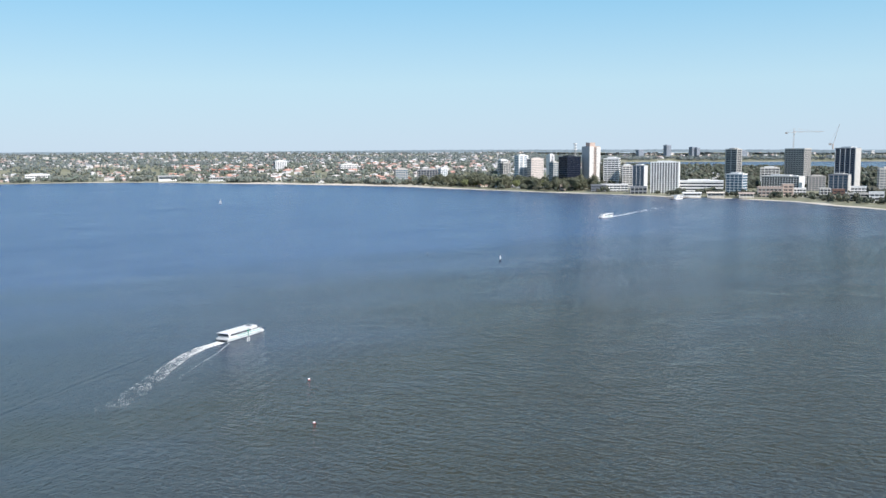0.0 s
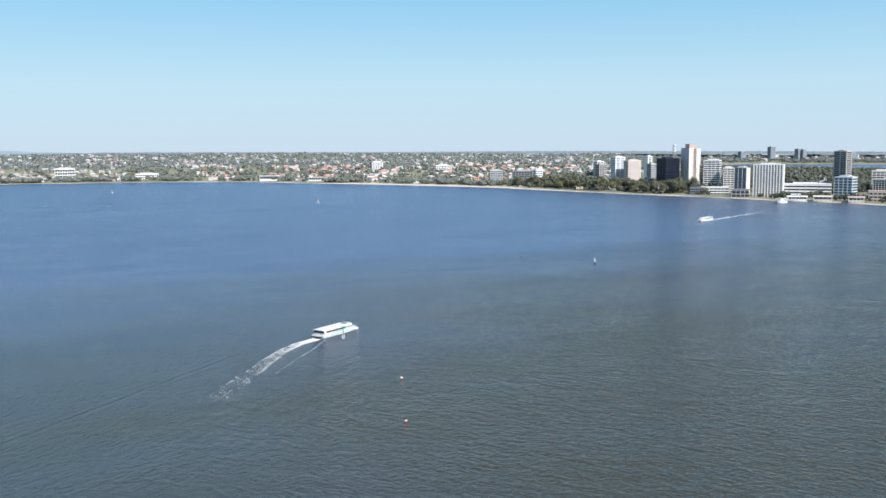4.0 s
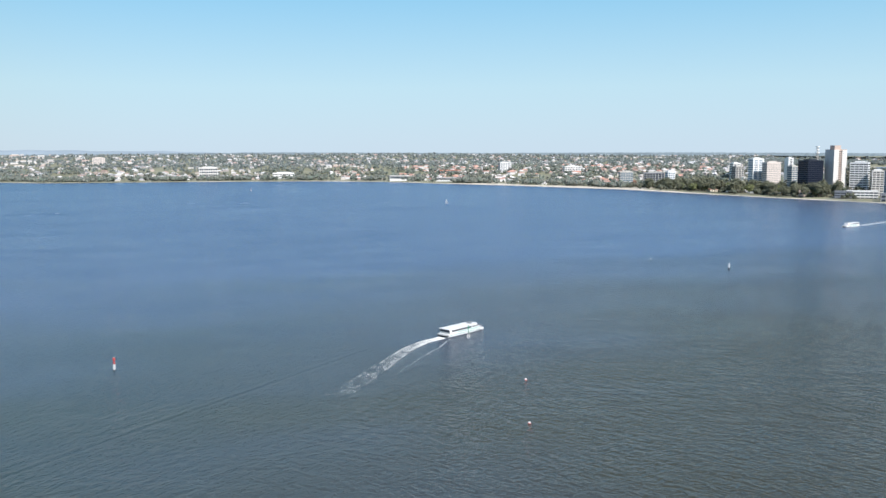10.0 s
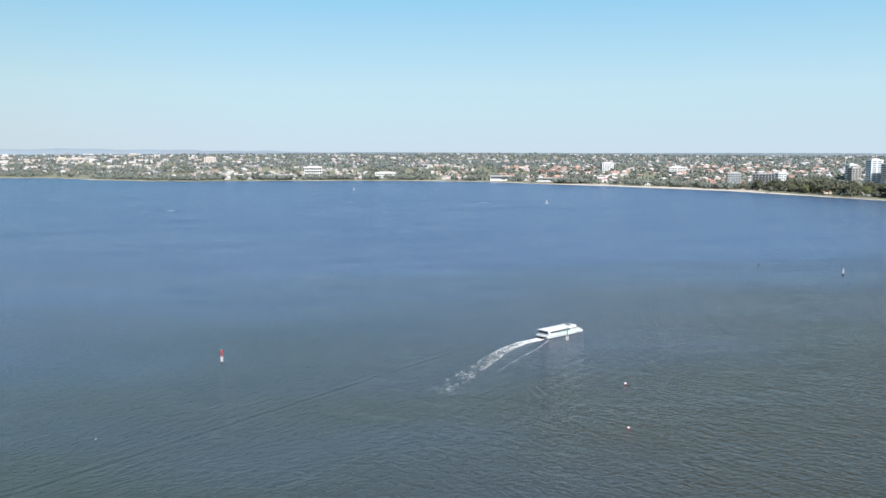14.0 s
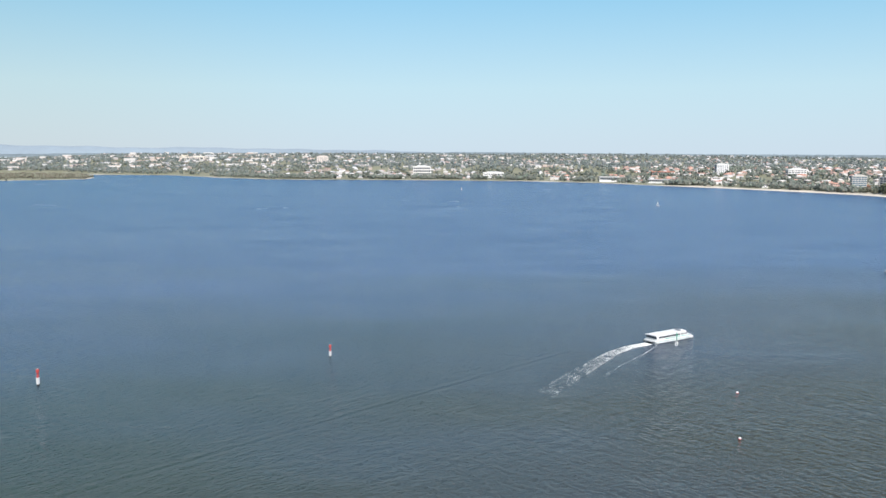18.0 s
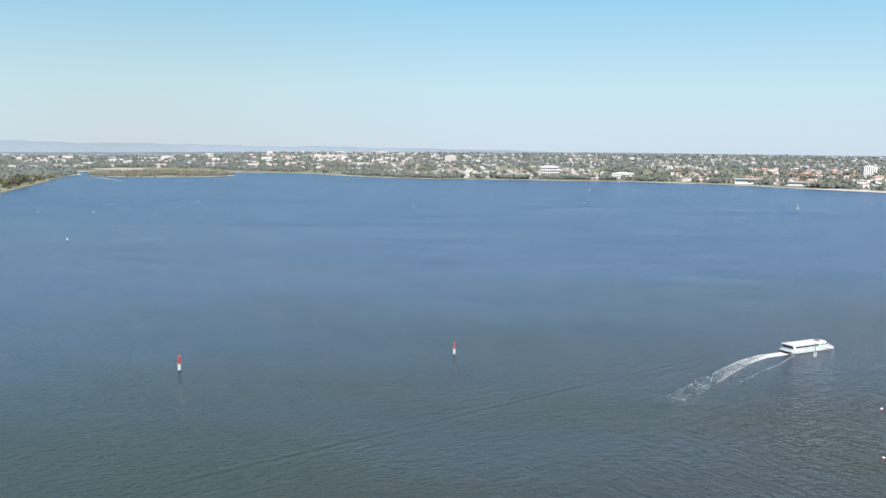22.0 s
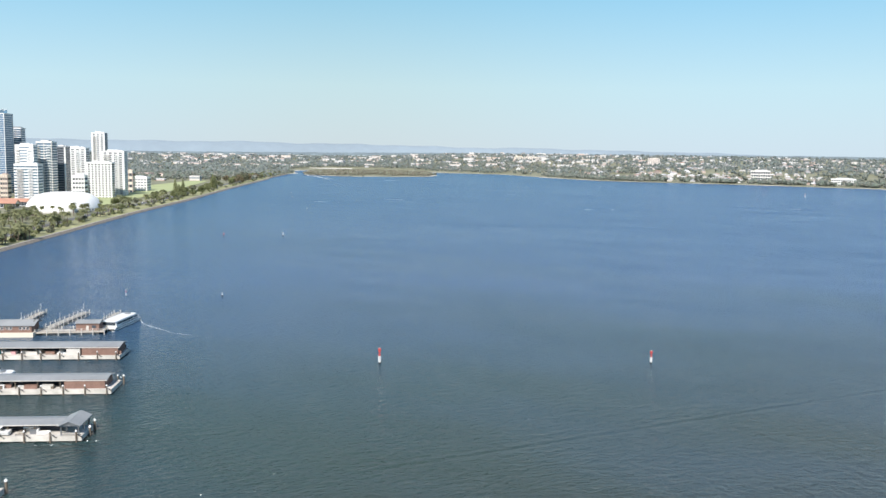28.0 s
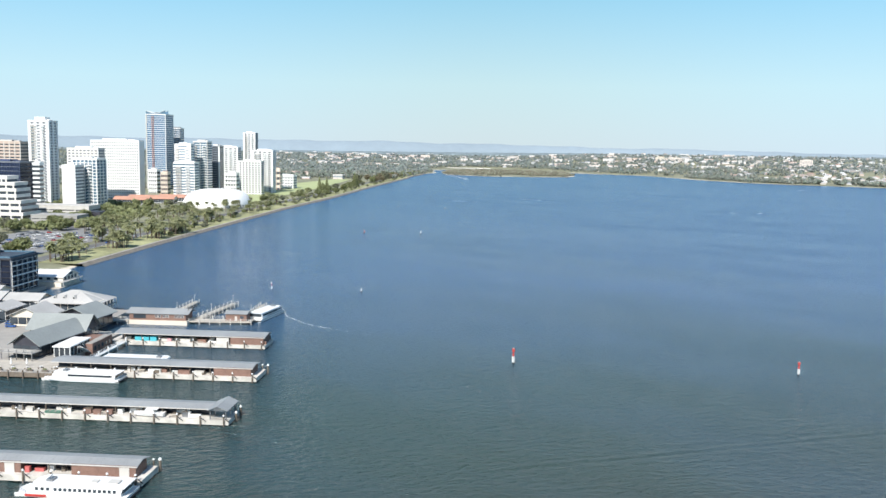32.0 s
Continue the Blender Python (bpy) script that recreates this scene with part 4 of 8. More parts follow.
def foam(name, course, w0, w1, count, seed, strands, label, size=0.55, fade=1.0):
    """Flecks of foam along a course on the water, thinning out astern."""
    rng = np.random.default_rng(seed)
    c = np.array(course, float)
    seg = np.hypot(*np.diff(c, axis=0).T)
    dist = np.r_[0, np.cumsum(seg)]
    u = rng.random(count) ** (1.0 + fade)
    d = u * dist[-1]
    px, py = np.interp(d, dist, c[:, 0]), np.interp(d, dist, c[:, 1])
    tx, ty = np.interp(d + 2, dist, c[:, 0]) - np.interp(d - 2, dist, c[:, 0]), np.interp(d + 2, dist, c[:, 1]) - np.interp(d - 2, dist, c[:, 1])
    ln = np.hypot(tx, ty) + 1e-6
    tx, ty = tx / ln, ty / ln
    strand = rng.choice(np.array([s[0] for s in strands]), count, p=np.array([s[1] for s in strands]) / sum(s[1] for s in strands))
    off = strand * (w0 + (w1 - w0) * u) + rng.normal(0, 1, count) * (0.16 * w0 + 0.16 * (w1 - w0) * u)
    cx, cy = px - ty * off, py + tx * off
    r = size * (0.35 + 0.9 * rng.random(count)) * (1 - 0.45 * u)
    ang = np.arange(6) * math.pi / 3
    jag = 0.55 + 0.6 * rng.random((count, 6))
    patch = rolling(np.column_stack([cx, cy]), 3.1, seed) + rolling(np.column_stack([cx, cy]) @ np.array([[0.8, 0.6], [-0.6, 0.8]]), 1.1, seed + 1)
    some = rng.random(count) < np.clip(0.95 + 0.45 * patch - 0.85 * u, 0, 1)
    cx, cy, tx, ty, r, u = cx[some], cy[some], tx[some], ty[some], r[some], u[some]
    count = len(cx)
    jag = jag[:count]
    lx, ly = np.cos(ang) * jag * r[:, None] * 2.2, np.sin(ang) * jag * r[:, None] * 0.6
    vx, vy = cx[:, None] + lx * tx[:, None] - ly * ty[:, None], cy[:, None] + lx * ty[:, None] + ly * tx[:, None]
    lift = 0.05 + 0.12 * rng.random(count)
    rim = np.stack([vx, vy, np.repeat(lift[:, None], 6, 1) * 0.4], -1)
    mid = np.stack([cx, cy, lift], -1)[:, None]
    verts = np.concatenate([rim, mid], 1).reshape(-1, 3)
    k = np.arange(count)[:, None] * 7
    tri = np.concatenate([np.stack([k[:, 0] + i, k[:, 0] + (i + 1) % 6, k[:, 0] + 6], 1) for i in range(6)])
    return tagged(skin(name, verts, tri, M_FOAM), label, "wake", kind="stuff")


M_FOAM = surf("foam", (0.72, 0.74, 0.72), 0.7, vary=0.12, scale=1.0, bump=0.2, each=0.35, island=True)
ferry("passenger_ferry", 73.5, 374, 38.5, 25.0, 6.4, "white catamaran ferry with teal stripes under way on the river", M_TEAL, group="river ferries").scale.z = 0.86
foam("ferry_wake", [(63, 365), (54, 357.5), (47, 348), (40.5, 336), (34.5, 323.5), (28.5, 311), (22, 298), (14, 283)], 1.6, 3.6, 12500, 5, ((-1, 0.26), (-0.3, 0.16), (0.35, 0.26), (0.9, 0.32)), "white foam wake curving astern of a ferry", fade=1.6, size=0.115)
foam("wake_strand", [(66, 362), (58.5, 346.5), (50.2, 333), (42, 318.5), (34.4, 302.5)], 0.5, 1.3, 650, 15, ((0, 1),), "thin strand of foam beside the ferry wake", fade=0.9, size=0.1)
ferry("passenger_ferry", 573, 821, 205, 24, 6.6, "white catamaran ferry crossing from the far shore", M_TEAL, group="river ferries")
foam("ferry_wake", [(585, 827), (612, 843), (650, 868), (692, 896), (740, 930)], 1.5, 4.0, 1500, 6, ((-1, 0.5), (1, 0.5)), "thin white wake astern of a distant ferry", size=0.8)
foam("ferry_wake", [quay(-99, 413)[:2], (-285, 296), (-262, 288), (-238, 288), (-212, 292)], 0.6, 2.6, 900, 7, ((0, 1),), "faint foam line left by a berthed ferry", size=0.10, fade=0.9)
foam("speedboat_wake", [(-1430, 2152), (-1358, 2092), (-1243, 1964), (-1135, 1825)], 2.0, 9, 2600, 8, ((-1, 0.4), (-0.3, 0.2), (1, 0.4)), "white curved wake of a speedboat", size=1.1, fade=0.8)


def speedboat(x, y, turn, length, label):
    e = thing("motor_boat", x, y, 0, turn, label, "boat")
    a, b, w = -length / 2, length / 2, length * 0.17
    rings = [[(px, -w * k, 0.9 + l), (px, -w * k * 0.8, 0.1 + l), (px, 0, -0.3 + l), (px, w * k * 0.8, 0.1 + l), (px, w * k, 0.9 + l)] for px, k, l in ((a, 0.9, 0), (a + length * 0.5, 1, 0), (b - length * 0.15, 0.6, 0.1), (b, 0.05, 0.3))]
    part("hull", loft(bmesh.new(), rings), M_WHITE, e)
    bm = bmesh.new()
    loft(bm, [[(a + length * 0.3, -w * 0.7, 0.9), (b - length * 0.3, -w * 0.6, 0.9), (b - length * 0.3, w * 0.6, 0.9), (a + length * 0.3, w * 0.7, 0.9)],
              [(a + length * 0.34, -w * 0.6, 1.9), (b - length * 0.42, -w * 0.5, 1.9), (b - length * 0.42, w * 0.5, 1.9), (a + length * 0.34, w * 0.6, 1.9)]])
    part("cabin", bm, M_WHITE, e)
    part("windscreen", box(bmesh.new(), b - length * 0.40, b - length * 0.36, -w * 0.5, w * 0.5, 1.25, 1.75), M_DARKGLASS, e)
    part("canopy", box(bmesh.new(), a + length * 0.2, b - length * 0.4, -w * 0.65, w * 0.65, 1.95, 2.05), M_WHITE, e)
    return e


speedboat(-1437, 2160, 125, 9, "white motor boat heading for the narrows")


def sailing_boat(x, y, turn, length, cloth, label):
    e = thing("sailing_boat", x, y, 0, turn, label, "sailing boat", "sailing boats")
    a, b, w = -length / 2, length / 2, length * 0.16
    rings = [[(px, -w * k, 0.7), (px, -w * k * 0.7, 0.0), (px, 0, -0.4), (px, w * k * 0.7, 0.0), (px, w * k, 0.7)] for px, k in ((a, 0.6), (a + length * 0.4, 1), (b - length * 0.2, 0.5), (b, 0.04))]
    part("hull", loft(bmesh.new(), rings), M_WHITE, e)
    h = length * 1.45
    part("mast", rod(bmesh.new(), length * 0.1, 0, 0.6, h, 0.09, 6, 0.05), M_STEEL, e)
    bm = bmesh.new()
    bar(bm, (length * 0.1, 0, 1.5), (a + 0.3, 0.9, 1.5), 0.06)
    part("boom", bm, M_STEEL, e)
    for nm, p in (("mainsail", ((length * 0.08, 0.02, 1.6), (a + 0.5, 0.9, 1.7), (length * 0.09, 0.02, h - 0.3), 0.5)), ("foresail", ((b - 0.1, 0, 0.9), (length * 0.18, 0.55, 1.3), (length * 0.11, 0.05, h * 0.82), 0.3))):
        tack, clew, head, belly = Vector(p[0]), Vector(p[1]), Vector(p[2]), p[3]
        bm = bmesh.new()
        rows = []
        for i in range(7):
            t = i / 6
            l, r = tack.lerp(head, t), clew.lerp(head, t)
            rows.append([l.lerp(r, s / 4) + Vector((0, belly * math.sin(math.pi * s / 4) * (1 - t), 0)) for s in range(5)])
        for side in (0, 0.03):
            vs = [[bm.verts.new(q + Vector((0, side, 0))) for q in r] for r in rows]
            for i in range(6):
                for j in range(4):
                    bm.faces.new((vs[i][j], vs[i][j + 1], vs[i + 1][j + 1], vs[i + 1][j]))
        part(nm, bm, cloth, e)
    return e


M_SAIL = surf("sail_cloth", (0.75, 0.74, 0.70), 0.7, vary=0.06, scale=0.4, bump=0.05)
M_SAILRED = surf("peach_sail_cloth", (0.70, 0.40, 0.28), 0.7, vary=0.06, scale=0.4, bump=0.05)
sailing_boat(236, 1322, 150, 4.6, M_SAIL, "small white-sailed dinghy on the open river")
sailing_boat(-77, 1812, 100, 5.0, M_SAILRED, "small dinghy with a peach coloured sail")


def channel_beacon(x, y, turn, label, paint, size=1.0):
    """A navigation pile: black foot, white collar, coloured post and topmark."""
    e = thing("channel_beacon", x, y, 0, turn, label, "beacon", "channel beacons")
    part("foot", rod(bmesh.new(), 0, 0, -3, 0.75, 0.34, 12), M_BLACK, e)
    bm = bmesh.new()
    rod(bm, 0, 0, 0.75, 2.75, 0.52, 14, 0.5)
    rod(bm, 0, 0, 2.75, 2.85, 0.62, 14)
    part("collar", bm, M_WHITE, e, "white painted collar")
    bm = bmesh.new()
    rod(bm, 0, 0, 2.85, 4.9, 0.2, 10)
    for k in range(3):
        q = 2 * math.pi * k / 3
        bar(bm, (0.45 * math.cos(q), 0.45 * math.sin(q), 2.85), (0.18 * math.cos(q), 0.18 * math.sin(q), 4.5), 0.05)
    part("post", bm, paint, e)
    part("platform", rod(bmesh.new(), 0, 0, 3.55, 3.68, 0.55, 12), paint, e)
    bm = bmesh.new()
    rod(bm, 0, 0, 4.75, 5.9, 0.52, 14)
    part("topmark", bm, paint, e)
    bm = bmesh.new()
    rod(bm, 0, 0, 5.9, 6.25, 0.14, 8)
    part("lantern", bm, M_PALE, e)
    bm = bmesh.new()
    for k in range(6):
        box(bm, 0.52, 0.58, -0.18, 0.18, 1.0 + k * 0.28, 1.08 + k * 0.28)
    part("ladder", bm, M_STEEL, e)
    e.scale = (1.04 * size, 1.04 * size, size)
    return e


channel_beacon(-156, 282, -60, "red and white channel beacon pile with a can topmark", M_RED)
channel_beacon(-65, 331, -80, "red and white channel beacon pile with a can topmark", M_RED, 0.84)
green = thing("channel_pile", 74, 362, 0, 20, "green channel pile with white twin posts", "beacon", "channel beacons")
for sx in (-0.55, 0.55):
    part("post", rod(bmesh.new(), sx * 0.7, 0, -3, 1.9, 0.17, 10), M_WHITE, green)
part("crossbeam", box(bmesh.new(), -0.9, 0.9, -0.2, 0.2, 0.9, 1.15), M_PALE, green)
part("platform", box(bmesh.new(), -0.6, 0.6, -0.4, 0.4, 1.9, 2.05), M_CONC, green)
part("mast", rod(bmesh.new(), 0, 0, 2.05, 5.4, 0.15, 8), M_GREEN, green)
part("topmark", rod(bmesh.new(), 0, 0, 4.4, 5.7, 0.42, 12, 0.06), M_GREEN, green, "green cone topmark")


def spar_buoy(x, y, height, label, paint):
    e = thing("spar_buoy", x, y, 0, 0, label, "buoy", "moored spar buoys")
    if height < 2.2:
        e.scale = (0.6, 0.6, 1)
    part("float", loft(bmesh.new(), [ring(0, 0, -0.5, 0.45), ring(0, 0, 0.1, 0.75), ring(0, 0, 0.5, 0.7), ring(0, 0, 1.0, 0.3)]), M_BLACK, e)
    part("spar", loft(bmesh.new(), [ring(0, 0, 1.0, 0.32), ring(0, 0, height * 0.75, 0.3), ring(0, 0, height, 0.12)]), paint, e)
    part("topmark", loft(bmesh.new(), [ring(0, 0, height, 0.06), ring(0, 0, height + 0.25, 0.26), ring(0, 0, height + 0.5, 0.05)]), paint, e)


spar_buoy(290, 543, 3.8, "white spar buoy with a black float", M_WHITE)
spar_buoy(257, 596, 2.0, "pale spar buoy with a black float", M_PALE)
spar_buoy(-467, 661, 3.0, "white spar buoy with a black float", M_WHITE)
spar_buoy(-510, 631, 2.8, "red and pale spar buoy", M_RED)
mast = thing("mast_buoy", -346, 347, 0, 0, "slender red and white mast buoy by the landings", "buoy", "moored spar buoys")
part("float", loft(bmesh.new(), [ring(0, 0, -0.4, 0.25), ring(0, 0, 0.3, 0.4), ring(0, 0, 0.6, 0.2)]), M_BLACK, mast)
part("lower_mast", rod(bmesh.new(), 0, 0, 0.6, 3.4, 0.16, 8), M_WHITE, mast, "white lower mast")
part("upper_mast", rod(bmesh.new(), 0, 0, 3.4, 5.8, 0.14, 8), M_RED, mast, "red upper mast")
part("topmark", rod(bmesh.new(), 0, 0, 5.8, 6.4, 0.3, 8), M_WHITE, mast)
mast.scale = (0.7, 0.7, 0.62)
spar_buoy(-302, 371.5, 2.0, "white spar buoy with a black float", M_WHITE)
for bx, by in ((-640, 960), (-702, 940), (-815, 1180), (-900, 1300)):
    spar_buoy(bx, by, 2.4, "small pale spar buoy", M_PALE)


def round_buoy(x, y, r, paint, label):
    e = thing("mooring_buoy", x, y, 0, 0, label, "buoy", "small mooring buoys")
    part("ball", loft(bmesh.new(), [ring(0, 0, r * math.sin(q) + r * 0.35, r * math.cos(q) + 0.01, 12) for q in (-1.45, -1.0, -0.5, 0, 0.5, 1.0, 1.45)]), M_WHITE, e)
    part("collar", loft(bmesh.new(), [ring(0, 0, -r * 0.1, r * 1.06, 12), ring(0, 0, r * 0.5, r * 1.06, 12)]), paint, e)
    part("shackle", rod(bmesh.new(), 0, 0, r * 1.3, r * 1.7, r * 0.12, 6), M_STEEL, e)


round_buoy(80, 291, 0.38, M_RED, "red and white round mooring buoy")
round_buoy(68, 243, 0.38, M_RED, "red and white round mooring buoy")


# ---- jetties ----
M_JETTYDECK = surf("bleached_jetty_deck", (0.60, 0.57, 0.52), 0.8, vary=0.35, scale=0.8, bump=0.2)
M_FASCIA = surf("pale_fascia", (0.60, 0.57, 0.51), 0.8, vary=0.45, scale=0.7, bump=0.2)
M_BRICKS = surf("laid_brick", (0.17, 0.095, 0.07), 0.85, vary=0.3, scale=2.5, bump=0.3, each=0.3)


SKEW = -1.0    # the jetties swing a degree from the grid


def jetty(w0, w1, tip, root, label, step=6.8):
    """A timber and concrete jetty; its own x runs out to the river and ends at 0."""
    e = thing("jetty", *quay(tip, w0), GRID + SKEW, label, "jetty", "covered jetties")
    n, d = root - tip, w1 - w0
    part("deck", box(bmesh.new(), n, 0, 0.25, d - 0.25, 1.25, 1.6), M_JETTYDECK, e)
    for y0, y1 in ((0, 0.25), (d - 0.25, d)):
        part("edge_beam", box(bmesh.new(), n, 0, y0, y1, 0.35, 1.75), M_FASCIA, e)
    part("end_beam", box(bmesh.new(), 0, 0.3, 0, d, 0.35, 1.75), M_FASCIA, e)
    pile = bmesh.new()
    rod(pile, 0, 0, -4, 3.1, 0.24, 9)
    pile = mesh_of("post", pile, M_TIMBER)
    cap = mesh_of("cap", loft(bmesh.new(), [ring(0, 0, 3.1, 0.3, 9), ring(0, 0, 3.3, 0.3, 9), ring(0, 0, 3.55, 0.05, 9)]), M_WHITE)
    brace = bmesh.new()
    bar(brace, (0.1, 0.1, 2.4), (1.6, 0.28, 1.2), 0.12)
    brace = mesh_of("fender", brace, M_BLACK)
    x = -1.0
    while x > n:
        for yy in (-0.35, d + 0.35):
            p = part("post", pile, None, e, at=(x, yy, 0))
            part("cap", cap, None, p)
            if yy < 0:
                part("fender", brace, None, p)
        x -= step
    under = mesh_of("bearer", box(bmesh.new(), -0.2, 0.2, 0.5, d - 0.5, -3, 1.25), M_TIMBER)
    x = -2.0
    while x > n:
        part("bearer", under, None, e, at=(x, 0, 0))
        x -= step * 1.5
    return e


def shed(w0, w1, s0, s1, label, rooms=(), eave=4.4, ridge=5.0, mid=4.2, over=0.45, posts=7.0, roofing=None, doors=()):
    """A long open shed on a jetty with brick rooms between its posts; s0 is the river end."""
    e = thing("jetty_shed", *quay(s0, w0, 1.6), GRID + SKEW, label, "shed", "jetty sheds")
    n, d = s1 - s0, w1 - w0
    h0, h1, m, near = eave - 1.6, ridge - 1.6, mid, 1.3
    bm = bmesh.new()
    t = 0.16
    prof = [(near - over, h0 - 0.1), (m, h1), (d + over * 0.6, h0 - 0.15), (d + over * 0.6, h0 - 0.15 - t), (m, h1 - t), (near - over, h0 - 0.1 - t)]
    loft(bm, [[(x, y, z) for y, z in prof] for x in (n - 0.5, 0.5)])
    roof = part("roof", bm, roofing or M_ROOFGREY, e)
    rib = bmesh.new()
    for (ya, za), (yb, zb) in ((prof[0], prof[1]), (prof[1], prof[2])):
        bar(rib, (0, ya, za), (0, yb, zb), 0.035, 4)
    rib = mesh_of("roof_rib", rib, roofing or M_ROOFGREY)
    x = 0.2
    while x > n:
        part("roof_rib", rib, None, roof, at=(x, 0, 0))
        x -= 3.0
    part("gutter", box(bmesh.new(), n - 0.5, 0.5, near - over - 0.15, near - over + 0.05, h0 - 0.35, h0 - 0.12), M_PALE, roof)
    part("gable", loft(bmesh.new(), [[(x, near - 0.1, h0 - 0.35), (x, m, h1 - t - 0.02), (x, d + 0.1, h0 - 0.35)] for x in (-0.1, 0.1)]), M_TIMBER, e)
    post = mesh_of("post", box(bmesh.new(), -0.13, 0.13, -0.13, 0.13, 0, h0), M_TIMBER)
    x = -0.4
    while x > n:
        part("post", post, None, e, at=(x, near + 0.1, 0))
        part("post", post, None, e, at=(x, d - 0.6, 0))
        x -= posts
    part("back_wall", box(bmesh.new(), n, -1.0, mid + 0.2, mid + 0.5, 0, h0 + 0.2), M_DARKCLAD, e)
    for a, b in rooms:
        room = part("brick_room", box(bmesh.new(), a - s0, b - s0, near - 0.4, d - 0.9, 0, h0 - 0.05), M_BRICK, e)
        L = b - a
        for k in range(1, 8):
            part("course", box(bmesh.new(), a - s0 - 0.012, b - s0 + 0.012, near - 0.412, d - 0.888, k * h0 / 8 - 0.05, k * h0 / 8 - 0.02), M_BRICKS, room)
        if L > 13.5:
            part("roller_door", box(bmesh.new(), b - s0 - 4.0, b - s0 - 1.6, near - 0.5, near - 0.35, 0, 2.3), M_PALE, room)
    for a, b in doors:
        part("roller_door", box(bmesh.new(), a - s0, b - s0, near - 0.45, near - 0.3, 0, 2.4), M_PALE, e)
    return e


jetty(192.3, 202.1, -80, -215, "covered jetty with pale edge beams and capped piles")
shed(193.5, 201.5, -82, -213, "grey metal roofed shed with brown brick rooms on a jetty", rooms=((-97.6, -81.9), (-150, -110)))
jetty(238.5, 248.5, -73.5, -235, "long covered jetty with pale edge beams and capped piles")
shed(239.8, 248.3, -79, -233, "long open-sided grey roofed jetty shed")
jetty(284.7, 296.7, -78, -150, "covered jetty with a projecting finger and capped piles")
shed(285.9, 296, -80, -150, "grey roofed jetty shed with a brown brick end room", rooms=((-93, -80.2),), eave=4.5, ridge=5.05, mid=5.0)
jetty(332.3, 344.8, -87.5, -150, "covered jetty with cluttered deck and capped piles")
shed(332.7, 344.2, -88, -148, "pale grey roofed jetty shed with brick rooms", rooms=((-101.4, -88.2),), eave=4.7, ridge=5.4, mid=7.0, doors=((-107, -102),))

# the gabled shelter at the end of the long jetty
gs = thing("gabled_shelter", *quay(-76.3, 238.4, 1.6), GRID + SKEW, "open gabled shelter with a grey metal roof at a jetty end", "shelter")
part("roof", loft(bmesh.new(), [[(-3.0, y, 3.05), (0, y, 4.35), (3.0, y, 3.05), (3.0, y, 2.9), (0, y, 4.2), (-3.0, y, 2.9)] for y in (-0.4, 10.2)]), M_ROOFGREY, gs)
part("gable", loft(bmesh.new(), [[(-2.7, y, 2.92), (0, y, 4.12), (2.7, y, 2.92)] for y in (0.1, 0.25)]), M_STEEL, gs)
for px in (-2.3, 2.3):
    for py in (0.4, 5.0, 9.6):
        part("post", box(bmesh.new(), px - 0.14, px + 0.14, py - 0.14, py + 0.14, 0, 3.0), M_STEEL, gs)
for py in (0.3, 9.7):
    bm = bmesh.new()
    for zz in (0.5, 1.05):
        bar(bm, (-2.3, py, zz), (2.3, py, zz), 0.05)
    part("railing", bm, M_STEEL, gs)
for px in (-1.6, 0.2):
    part("seat", box(bmesh.new(), px, px + 1.3, 1.2, 1.7, 0.4, 0.5), M_PALE, gs)
part("cross_beam", box(bmesh.new(), -2.7, 2.7, 0.3, 0.5, 2.7, 2.9), M_STEEL, gs)

# lone mooring piles and finger walkways
for s, w, h in ((-79.4, 203.0, 2.9), (-72.6, 248.6, 2.7), (-72.4, 243.4, 2.5), (-77, 297.6, 2.8)):
    e = thing("mooring_post", *quay(s, w), 0, "dark round mooring post with a white cap", "mooring post", "mooring posts")
    part("post", rod(bmesh.new(), 0, 0, -4, h, 0.34, 10), M_TIMBER, e)
    part("cap", loft(bmesh.new(), [ring(0, 0, h, 0.4), ring(0, 0, h + 0.3, 0.4), ring(0, 0, h + 0.7, 0.05)]), M_WHITE, e)


def walkway(sa, wa, sb, wb, width, label, lamps=2):
    """A narrow railed landing between two points of the quay."""
    a, b = Vector(quay(sa, wa)), Vector(quay(sb, wb))
    L, ang = (b - a).length, math.degrees(math.atan2(b.y - a.y, b.x - a.x))
    e = thing("landing", a.x, a.y, 0, ang, label, "landing", "railed landings")
    part("deck", box(bmesh.new(), 0, L, -width / 2, width / 2, 1.1, 1.55), M_DECK, e)
    n = max(2, int(L / 4))
    post = mesh_of("post", rod(bmesh.new(), 0, 0, -4, 2.9, 0.2, 8), M_PALE)
    stub = mesh_of("rail_post", rod(bmesh.new(), 0, 0, 1.55, 2.7, 0.06, 6), M_STEEL)
    for k in range(n + 1):
        for side in (-1, 1):
            part("post", post, None, e, at=(L * k / n, side * (width / 2 + 0.15), 0))
            if k < n:
                part("rail_post", stub, None, e, at=(L * (k + 0.5) / n, side * (width / 2 - 0.1), 0))
    for side in (-1, 1):
        bm = bmesh.new()
        for zz in (2.1, 2.65):
            bar(bm, (0, side * (width / 2 - 0.1), zz), (L, side * (width / 2 - 0.1), zz), 0.05)
        part("railing", bm, M_PALE, e)
    for k in range(lamps):
        bm = bmesh.new()
        rod(bm, L * (0.35 + 0.6 * k), 0, 1.55, 5.6, 0.09, 6)
        box(bm, L * (0.35 + 0.6 * k) - 0.35, L * (0.35 + 0.6 * k) + 0.35, -0.15, 0.15, 5.5, 5.75)
        part("lamp_post", bm, M_PALE, e)
    return e


